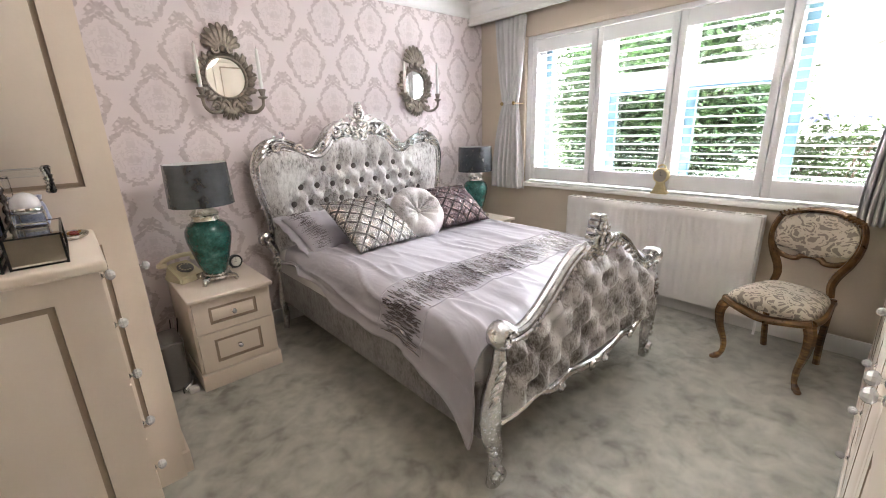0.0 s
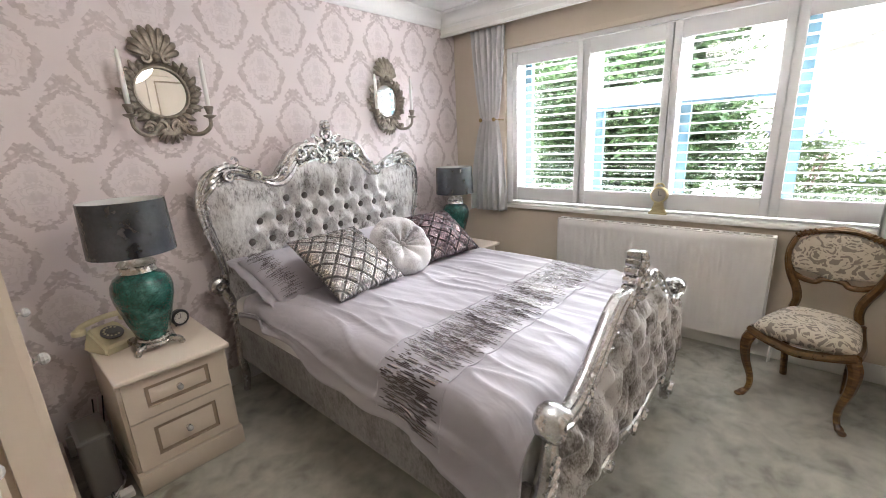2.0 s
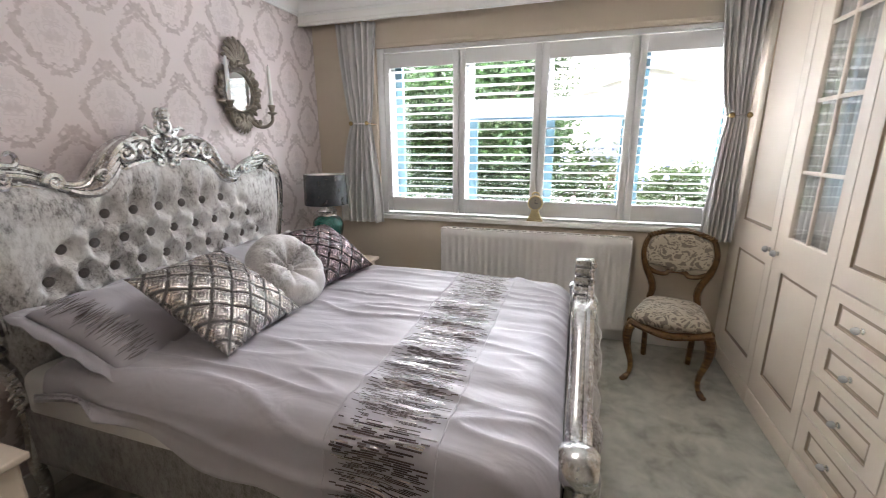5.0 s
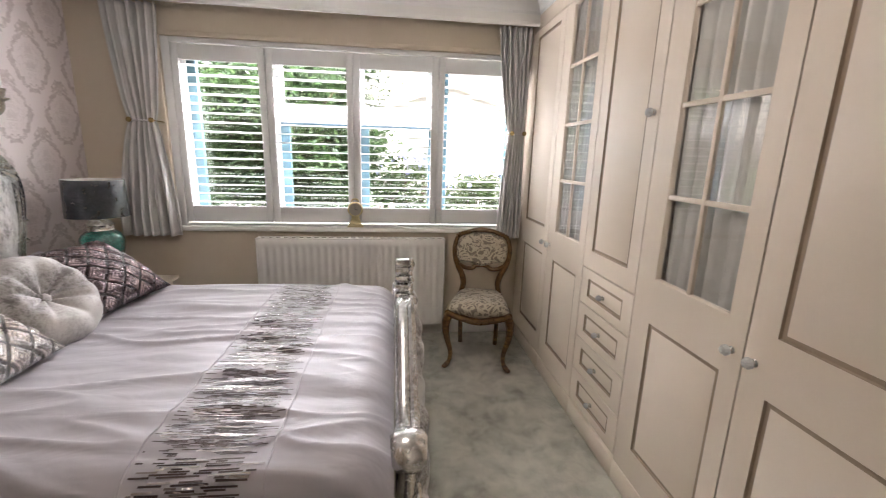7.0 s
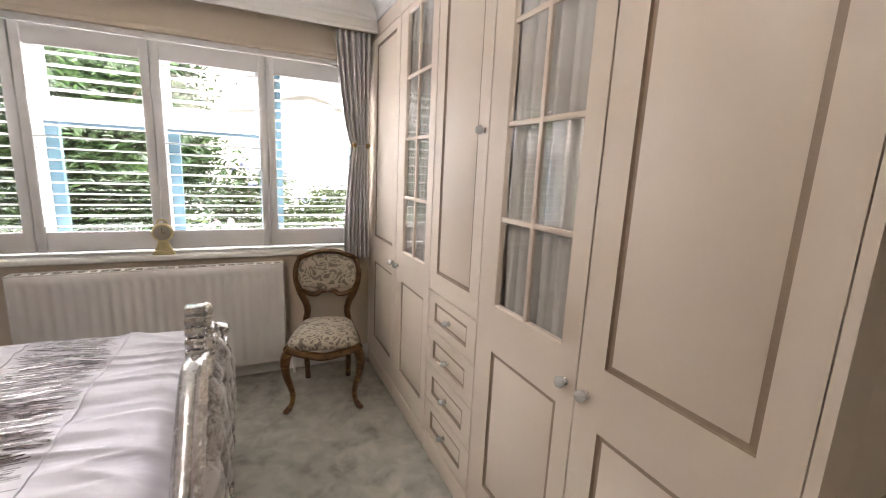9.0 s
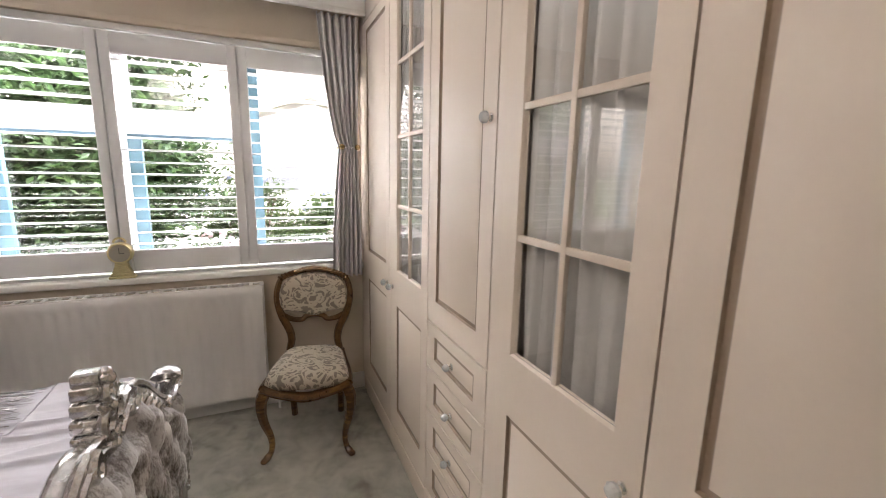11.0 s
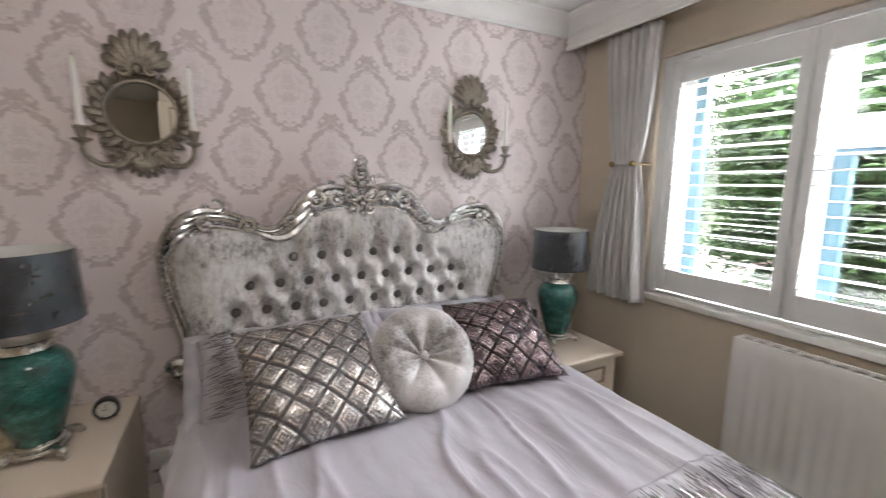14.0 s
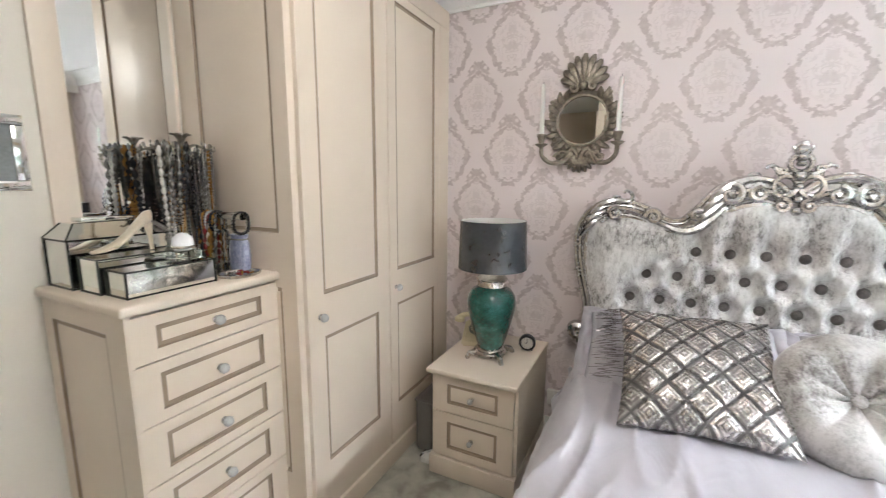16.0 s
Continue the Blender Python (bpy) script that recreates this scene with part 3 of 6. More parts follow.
box(bm, WX - 0.012, WX + 0.001, WY1, WY1 + 0.035, WZ0 + 0.01, WZ1, 0.003)
structure("trim_architrave", bm, WALL, "beige painted window architrave", True)


def shutter(ya, yb):
    """One hinged shutter leaf with level louvres."""
    w = ya - yb
    ob = thing("plantation_shutter", pose(WX + 0.034, yb, 0.0), "white plantation shutter leaf with open level louvres", "shutter", "window shutters")
    z0, z1, s = WZ0 + 0.028, 2.102, 0.046
    part("stile", boxed(-0.014, 0.014, 0.002, s, z0, z1, 0.003), SHUTTER, ob)
    part("stile", boxed(-0.014, 0.014, w - s, w - 0.002, z0, z1, 0.003), SHUTTER, ob)
    part("bottom_rail", boxed(-0.0125, 0.0125, s, w - s, z0, 1.012, 0.003), SHUTTER, ob)
    part("top_rail", boxed(-0.0125, 0.0125, s, w - s, 2.0, z1, 0.003), SHUTTER, ob)
    bm = bmesh.new()
    n = 10
    ring = [(0.031 * math.cos(2 * math.pi * k / n), 0.0042 * math.sin(2 * math.pi * k / n)) for k in range(n)]
    ends = [[bm.verts.new((x, y, z)) for x, z in ring] for y in (s + 0.001, w - s - 0.001)]
    for k in range(n):
        j = (k + 1) % n
        bm.faces.new((ends[0][k], ends[0][j], ends[1][j], ends[1][k]))
    bm.faces.new(ends[0])
    bm.faces.new(ends[1][::-1])
    bmesh.ops.recalc_face_normals(bm, faces=bm.faces)
    first = part("louvre", bm, SHUTTER, ob)
    count = 16
    for k in range(count):
        sl = first if k == 0 else bpy.data.objects.new("louvre", first.data)
        if k:
            scene.collection.objects.link(sl)
            sl.parent = ob
        sl.matrix_local = pose(0, 0, 1.012 + 0.988 * (k + 0.5) / count, 0, 4, 0)
    return ob


for a, b in ((2.475, 1.872), (1.868, 1.277), (1.273, 0.667), (0.663, 0.06)):
    shutter(a, b)


def radiator():
    y0, y1, z0, z1, xf, xb = 0.60, 1.97, 0.125, 0.803, 3.256, 3.345
    ob = thing("radiator", pose(0, 0, 0), "white enamelled panel radiator under the window", "radiator")
    # pressed front with upright flutes
    bm = bmesh.new()
    prof = [(y0 + 0.004, 0.012), (y0 + 0.008, 0.002), (y0 + 0.035, 0.0)]
    n = 25
    pitch = (y1 - y0 - 0.07) / n
    for k in range(n):
        c = y0 + 0.035 + pitch * (k + 0.5)
        prof += [(c - pitch * 0.34, 0.0), (c - pitch * 0.2, 0.005), (c + pitch * 0.2, 0.005), (c + pitch * 0.34, 0.0)]
    prof += [(y1 - 0.035, 0.0), (y1 - 0.008, 0.002), (y1 - 0.004, 0.012)]
    levels = [(z0, 0), (z0 + 0.035, 0), (z0 + 0.055, 1), (z1 - 0.075, 1), (z1 - 0.055, 0), (z1 - 0.012, 0), (z1 - 0.004, -1)]
    rows = []
    for z, on in levels:
        rows.append([bm.verts.new((xf + (d if on == 1 or i < 3 or i > len(prof) - 4 else 0.0) + (0.006 if on < 0 else 0), y, z)) for i, (y, d) in enumerate(prof)])
    for a, b in zip(rows, rows[1:]):
        for i in range(len(prof) - 1):
            bm.faces.new((a[i], b[i], b[i + 1], a[i + 1]))
    part("front_panel", bm, RADIATOR, ob)
    part("rear_panel", boxed(xf + 0.014, xb, y0 + 0.004, y1 - 0.004, z0, z1 - 0.02, 0.004), RADIATOR, ob)
    bm = bmesh.new()
    box(bm, xf + 0.004, xf + 0.02, y0, y1, z1 - 0.012, z1, 0.003)
    box(bm, xb - 0.016, xb, y0, y1, z1 - 0.012, z1, 0.003)
    for k in range(26):
        y = y0 + 0.01 + (y1 - y0 - 0.02) * k / 25
        box(bm, xf + 0.02, xb - 0.016, y - 0.009, y + 0.009, z1 - 0.010, z1 - 0.003)
    part("top_grille", bm, RADIATOR, ob, "white slotted top grille")
    for y in (y0 - 0.003, y1 - 0.003):
        part("side_cover", boxed(xf + 0.006, xb, y, y + 0.006, z0 + 0.03, z1 - 0.002, 0.002), RADIATOR, ob)
    bm = bmesh.new()
    sweep(bm, smooth_path([(3.30, 0.585, 0.15), (3.30, 0.555, 0.15), (3.30, 0.545, 0.13), (3.30, 0.545, 0.0)], 5), 0.0075, 8, normal=(1, 0, 0))
    part("pipe", bm, WHITE, ob)
    bm = bmesh.new()
    spin(bm, [(0.012, 0.0), (0.016, 0.004), (0.016, 0.035), (0.011, 0.042)], 12, cx=3.30, cy=0.545)
    for v in bm.verts:
        v.co.z += 0.135
    part("valve", bm, CHROME, ob, "chrome lockshield valve")
    for y in (y0 + 0.25, y1 - 0.25):
        part("bracket", boxed(xb - 0.002, WX, y - 0.02, y + 0.02, z0 + 0.05, z1 - 0.1), RADIATOR, ob)


radiator()

CURTAIN = plain("silver_grey_satin", (0.58, 0.565, 0.55), 0.42, vary=0.07, scale=5.0, Sheen_Weight=0.3)
BRASS = plain("brass", (0.62, 0.45, 0.18), 0.3, 1.0, vary=0.1)
OLD_BRASS = plain("tarnished_brass", (0.34, 0.25, 0.11), 0.42, 0.9, vary=0.15)


def curtain(yt, ytie, yb, x, flip, seed):
    """A drape gathered at the tie: each y pair is the extent at top, tie and hem."""
    ob = thing("curtain", pose(0, 0, 0), "silver grey satin curtain held back by a brass arm", "curtain", "window curtains")
    rnd = random.Random(seed)
    folds, nz = 6, 44
    nx = folds * 10
    ph = [rnd.uniform(0, 6) for _ in range(5)]
    z0, z1, zt = 0.815, 2.30, 1.585
    bm = bmesh.new()
    rows = []
    for j in range(nz + 1):
        z = z0 + (z1 - z0) * j / nz
        if z > zt:
            t = (z - zt) / (z1 - zt)
            e = t ** 0.55
            a = ytie[0] + (yt[0] - ytie[0]) * e
            b = ytie[1] + (yt[1] - ytie[1]) * e
            d = 0.016 + 0.016 * t
        else:
            t = (zt - z) / (zt - z0)
            e = min(1, t * 1.25) ** 0.6
            a = ytie[0] + (yb[0] - ytie[0]) * e
            b = ytie[1] + (yb[1] - ytie[1]) * e
            d = 0.016 + 0.018 * min(1, t * 1.4)
        row = []
        for i in range(nx + 1):
            s = i / nx
            w = s + 0.02 * math.sin(s * 9 + ph[3] + z * 2)
            off = d * math.sin(w * folds * 2 * math.pi + ph[0] + 0.5 * math.sin(z * 2.1 + ph[1])) + 0.35 * d * math.sin(w * folds * 4.6 * math.pi + ph[2] + z)
            row.append(bm.verts.new((x + off, a + (b - a) * s, z)))
        rows.append(row)
    for p, q in zip(rows, rows[1:]):
        for i in range(nx):
            bm.faces.new((p[i], p[i + 1], q[i + 1], q[i]))
    cl = part("drape", bm, CURTAIN, ob, smooth="all")
    sm = cl.modifiers.new("thick", "SOLIDIFY")
    sm.thickness = 0.004
    bm = bmesh.new()
    m = (ytie[0] + ytie[1]) / 2
    h = abs(ytie[1] - ytie[0]) / 2
    arc = [(x - 0.034 * math.sin(math.pi * k / 12) - 0.01, m + h * 0.98 * math.cos(math.pi * k / 12), zt + 0.004 * k / 12) for k in range(13)]
    sweep(bm, arc, 0.010, 8, 0.35, normal=(0, 0, 1))
    part("tieback", bm, CURTAIN, ob)
    for s in (-1, 1):
        bm = bmesh.new()
        sweep(bm, smooth_path([(WX - 0.001, m + s * h * 1.05, zt), (x, m + s * h * 1.05, zt + 0.002), (x - 0.045, m + s * h * 0.9, zt + 0.004)], 6), 0.0045, 8, normal=(0, 0, 1))
        spin(bm, [(0.004, -0.012), (0.014, -0.008), (0.017, 0), (0.014, 0.008), (0.004, 0.012)], 12, axis="x")
        for v in list(bm.verts)[-60:]:
            v.co += Vector((x - 0.05, m + s * h * 0.9, zt + 0.004))
        part("holdback", bm, OLD_BRASS, ob, "polished brass holdback")


curtain((2.47, 2.80), (2.55, 2.70), (2.475, 2.83), 3.285, 1, 2)
curtain((0.03, 0.26), (0.045, 0.145), (0.03, 0.20), 3.285, -1, 5)

# mantel clock on the sill
CLOCK_CREAM = plain("aged_gilt_cream", (0.56, 0.47, 0.25), 0.4, 0.3, vary=0.15, scale=20)
DIAL = plain("clock_dial_grey", (0.34, 0.31, 0.25), 0.5, vary=0.05)
ck = thing("mantel_clock", pose(3.372, 1.272, WZ0 + 0.004, 0, 0, -90), "small cream and gilt mantel clock on the window sill", "clock")
bm = bmesh.new()
box(bm, -0.058, 0.058, -0.024, 0.024, 0.0, 0.012, 0.003)
for k in range(8):
    t = k / 8
    w = 0.05 - 0.024 * math.sin(t * math.pi * 0.5)
    box(bm, -w, w, -0.02, 0.02, 0.012 + 0.075 * t, 0.012 + 0.075 * (t + 0.13), 0.002, 1)
part("base", bm, CLOCK_CREAM, ck)
bm = bmesh.new()
spin(bm, [(0.05, 0.022), (0.056, 0.015), (0.056, -0.016), (0.051, -0.024), (0.044, -0.022)], 28, axis="y")
for v in bm.verts:
    v.co.z += 0.135
part("case", bm, CLOCK_CREAM, ck)
bm = bmesh.new()
spin(bm, [(0.045, -0.0225), (0.045, -0.0235)], 28, axis="y")
for v in bm.verts:
    v.co.z += 0.135
dial = part("dial", bm, DIAL, ck, "grey dial")
bm = bmesh.new()
box(bm, -0.0015, 0.0015, -0.026, -0.0245, 0.133, 0.165)
box(bm, -0.0015, 0.02, -0.026, -0.0245, 0.1335, 0.1365)
part("clock_hand", bm, plain("black_metal", (0.02, 0.02, 0.02), 0.4), dial)
bm = bmesh.new()
sweep(bm, [(0.026 * math.cos(math.pi * k / 10), 0, 0.19 + 0.022 * math.sin(math.pi * k / 10)) for k in range(11)], 0.006, 8)
part("handle", bm, CLOCK_CREAM, ck)


# ---- outside ----
GRASS = plain("lawn", (0.10, 0.17, 0.05), 0.9, vary=0.3, scale=2.0, bump=0.4)
structure("ground", boxed(OUT - 0.02, 420, -260, 260, -0.75, -0.35), GRASS, "mown lawn and garden ground")
structure("pavement", boxed(9.5, 14.0, -60, 60, -0.349, -0.33), plain("pale_paving", (0.45, 0.42, 0.38), 0.8, vary=0.1), "pale paved drive")


def leaf_material(name, a, b):
    n = Nodes(name)
    col = n.ramp(n.island(), (0.1, a), (0.9, b))
    n.set(col, 0.55, 0.0)
    glow = n.node("ShaderNodeBsdfTranslucent")
    n.link(n.mix(0.5, col, b), glow.inputs["Color"])
    both = n.node("ShaderNodeMixShader")
    both.inputs[0].default_value = 0.4
    n.link(n.bsdf.outputs[0], both.inputs[1])
    n.link(glow.outputs[0], both.inputs[2])
    n.link(both.outputs[0], n.tree.nodes["Material Output"].inputs["Surface"])
    return n.mat


LEAF = leaf_material("glossy_leaves", (0.018, 0.046, 0.016), (0.058, 0.112, 0.034))
BUSH = leaf_material("shrub_leaves", (0.035, 0.075, 0.02), (0.09, 0.15, 0.045))
BARK = plain("bark", (0.12, 0.09, 0.06), 0.9, vary=0.3, scale=14, bump=0.5)


def leaves(bm, centre, radius, count, size, seed, squash=(1, 1, 1)):
    """Leaves on clumps inside an uneven crown."""
    rnd = random.Random(seed)
    clumps = []
    for _ in range(max(6, count // 45)):
        d = Vector((rnd.gauss(0, 1), rnd.gauss(0, 1), rnd.gauss(0, 1))).normalized()
        r = radius * (0.45 + 0.55 * rnd.random() ** 0.5) * (0.8 + 0.35 * noise.noise(d * 2.1 + Vector((seed, 0, 0))))
        clumps.append(Vector(centre) + Vector((d.x * squash[0], d.y * squash[1], d.z * squash[2])) * r)
    for k in range(count):
        c = clumps[k % len(clumps)]
        p = c + Vector((rnd.gauss(0, 1), rnd.gauss(0, 1), rnd.gauss(0, 0.8))) * radius * 0.13
        m = Euler((rnd.uniform(-0.9, 0.9), rnd.uniform(-0.9, 0.9), rnd.uniform(0, 6.28))).to_matrix()
        s = size * rnd.uniform(0.7, 1.3)
        vs = [bm.verts.new(p + m @ Vector(q)) for q in ((0, -s, 0), (s * 0.42, -s * 0.1, s * 0.12), (0, s, -s * 0.1), (-s * 0.42, -s * 0.1, s * 0.12))]
        bm.faces.new((vs[0], vs[1], vs[2]))
        bm.faces.new((vs[0], vs[2], vs[3]))


def tree(name, x, y, height, crown, size, count, seed, squash, label):
    ob = thing(name, pose(x, y, -0.35), label, "tree")
    bm = bmesh.new()
    top = height
    sweep(bm, smooth_path([(0, 0, -0.05), (0.05, 0.02, top * 0.35), (-0.03, 0.04, top * 0.7), (0, 0, top)], 6), [0.11 * (1 - 0.8 * k / 18) for k in range(19)], 8)
    rnd = random.Random(seed)
    for k in range(9):
        a = rnd.uniform(0, 6.28)
        z = top * rnd.uniform(0.2, 0.75)
        L = crown * rnd.uniform(0.5, 0.85)
        sweep(bm, smooth_path([(0, 0, z), (L * 0.5 * math.cos(a), L * 0.5 * math.sin(a), z + 0.15), (L * math.cos(a), L * math.sin(a), z + 0.45)], 4), [0.045 - 0.004 * i for i in range(9)], 6)
    part("trunk", bm, BARK, ob)
    bm = bmesh.new()
    leaves(bm, (0, 0, top * 0.62), crown, count, size, seed, squash)
    part("crown", bm, LEAF, ob, "dense broad green leaves", False)


tree("tree", 6.0, 2.36, 3.3, 1.22, 0.048, 36000, 4, (0.85, 1.2, 1.35), "dense broad-leaved evergreen tree close outside the window")
tree("tree", 9.6, 4.9, 3.6, 1.5, 0.065, 8000, 9, (1.0, 1.1, 1.0), "lighter green garden tree behind the evergreen")
FLOWER = plain("blue_flower_heads", (0.28, 0.32, 0.52), 0.6, vary=0.3, scale=30)
FLOWER_PALE = plain("pale_flower_heads", (0.75, 0.55, 0.58), 0.6, vary=0.3, scale=30)


def shrub(x, y, r, h, seed, blooms, label):
    ob = thing("shrub", pose(x, y, -0.35), label, "shrub", "garden shrubs")
    bm = bmesh.new()
    rnd = random.Random(seed)
    for k in range(7):
        a = rnd.uniform(0, 6.28)
        sweep(bm, [(0, 0, 0), (r * 0.25 * math.cos(a), r * 0.25 * math.sin(a), h * 0.4), (r * 0.5 * math.cos(a), r * 0.5 * math.sin(a), h * 0.8)], 0.015, 6)
    part("stems", bm, BARK, ob)
    bm = bmesh.new()
    leaves(bm, (0, 0, h * 0.52), r, 7500, 0.042, seed, (0.9, 1.2, h / r * 0.5))
    part("foliage", bm, BUSH, ob, "light green leaves", False)
    bm = bmesh.new()
    for k in range(26):
        a, e = rnd.uniform(0, 6.28), rnd.uniform(0.1, 1.4)
        c = Vector((r * 0.9 * math.cos(a) * math.cos(e), r * 1.15 * math.sin(a) * math.cos(e), h * 0.52 + h * 0.5 * math.sin(e)))
        bmesh.ops.create_icosphere(bm, subdivisions=1, radius=rnd.uniform(0.03, 0.05), matrix=Matrix.Translation(c))
    part("blooms", bm, blooms, ob, "flower heads")


shrub(7.4, 0.75, 0.75, 1.75, 21, FLOWER, "hydrangea shrub with blue flower heads in the garden")
shrub(7.6, -0.55, 0.7, 1.6, 22, FLOWER, "hydrangea shrub with blue flower heads in the garden")
shrub(6.2, 1.1, 0.4, 1.05, 23, FLOWER_PALE, "low garden shrub with pale pink flowers")
shrub(5.6, 2.9, 0.45, 1.1, 25, FLOWER_PALE, "low garden shrub with pale pink flowers")

RENDER_WHITE = plain("white_house_render", (0.80, 0.79, 0.77), 0.8, vary=0.04)
ROOF = plain("pale_grey_roof_tiles", (0.66, 0.64, 0.62), 0.8, vary=0.12, scale=8)
hs = thing("bungalow", pose(15.0, -1.0, -0.35), "white rendered bungalow with a low gabled roof across the drive", "house")
bm = bmesh.new()
vs = [(0, -4.5, 0), (0, 4.5, 0), (0, 4.5, 2.5), (0, 0, 4.05), (0, -4.5, 2.5)]
f = [bm.verts.new(v) for v in vs]
g = [bm.verts.new((9, y, z)) for _, y, z in vs]
bm.faces.new(f)
bm.faces.new(g[::-1])
for k in range(5):
    j = (k + 1) % 5
    bm.faces.new((f[j], f[k], g[k], g[j]))
part("wall", bm, RENDER_WHITE, hs, smooth=False)
for s in (-1, 1):
    bm = bmesh.new()
    a = [bm.verts.new(p) for p in ((-0.25, 0, 4.16), (9.2, 0, 4.16), (9.2, s * 4.9, 2.47), (-0.25, s * 4.9, 2.47))]
    b = [bm.verts.new((v.co.x, v.co.y, v.co.z - 0.12)) for v in a]
    bm.faces.new(a)
    bm.faces.new(b[::-1])
    for k in range(4):
        j = (k + 1) % 4
        bm.faces.new((a[j], a[k], b[k], b[j]))
    bmesh.ops.recalc_face_normals(bm, faces=bm.faces)
    part("roof", bm, ROOF, hs, smooth=False)
DARK_PANE = plain("dark_window_glass", (0.25, 0.27, 0.30), 0.1)
for y in (1.0,):
    w = part("window", boxed(-0.03, 0.02, y - 0.6, y + 0.6, 1.1, 2.05, 0.01), UPVC, hs)
    for k in (0, 1):
        part("pane", boxed(-0.036, -0.031, y - 0.54 + 0.56 * k, y - 0.02 + 0.56 * k, 1.17, 1.98), DARK_PANE, w, smooth=False)


# ---- bed ----
BX = 1.835
bed = thing("bed", pose(BX, 0, 0), "double bed with carved silver frame and buttoned crushed velvet boards", "bed")
# buttons are coloured dark to put the sunken dimples' shade into them
VELVET_BUTTON_SHADED = velvet_material("shaded_velvet_button", (0.05, 0.043, 0.04), (0.085, 0.073, 0.068), (0.15, 0.132, 0.122), 30.0, 0.1)


def spiral(bm, c, r, turns, th, start=0.0, y=0.0, hand=1, sides=6, flat=1.0, inner=0.25):
    """A flat scroll in the xz plane."""
    n = max(10, int(turns * 14))
    pts, rad = [], []
    for k in range(n + 1):
        t = k / n
        a = start + hand * turns * 2 * math.pi * t
        q = r * (1 - (1 - inner) * t)
        pts.append((c[0] + q * math.cos(a), y, c[1] + q * math.sin(a)))
        rad.append(th * (1.35 - 0.5 * t))
    sweep(bm, pts, rad, sides, flat, normal=(0, 1, 0))
    bmesh.ops.create_icosphere(bm, subdivisions=1, radius=th * 1.4, matrix=Matrix.Translation((c[0], y, c[1])))


def leafs(bm, path, size, y, count, lean=0.7, side=1):
    """Acanthus ribs fanning off a path."""
    n = len(path)
    for k in range(count):
        i = min(n - 2, int((k + 0.5) / count * (n - 1)))
        p, d = Vector(path[i]), (Vector(path[i + 1]) - Vector(path[i])).normalized()
        nrm = Vector((-d.z, 0, d.x)) * side
        s = size * (0.65 + 0.5 * math.sin(math.pi * (k + 0.5) / count))
        q = [p, p + d * s * 0.45 * lean + nrm * s * 0.5, p + d * s * 0.9 * lean + nrm * s * 0.95]
        q = [Vector((v.x, y, v.z)) for v in q]
        sweep(bm, smooth_path(q, 4), [s * 0.20, s * 0.25, s * 0.27, s * 0.26, s * 0.23, s * 0.19, s * 0.15, s * 0.10, s * 0.05], 6, 0.9, normal=(0, 1, 0))


def bead_row(bm, pts, r, y):
    for p in pts:
        bmesh.ops.create_icosphere(bm, subdivisions=1, radius=r, matrix=Matrix.Translation((p[0], y, p[1])))


# headboard
HY = 2.965
HB = [(0.745, 0.755), (0.752, 0.86), (0.782, 0.98), (0.803, 1.10), (0.800, 1.20), (0.758, 1.278), (0.685, 1.318), (0.60, 1.318), (0.52, 1.292), (0.44, 1.25), (0.365, 1.255), (0.30, 1.31), (0.235, 1.375), (0.16, 1.408), (0.09, 1.405), (0.03, 1.37)]
HR = [0.030, 0.030, 0.030, 0.031, 0.034, 0.042, 0.050, 0.050, 0.042, 0.037, 0.042, 0.054, 0.068, 0.074, 0.064, 0.044]


def at(table, t):
    f = t * (len(table) - 1)
    i = min(len(table) - 2, int(f))
    return table[i] + (table[i + 1] - table[i]) * (f - i)


def along(pts, n):
    return smooth_path([(x, 0.0, z) for x, z in pts], n)


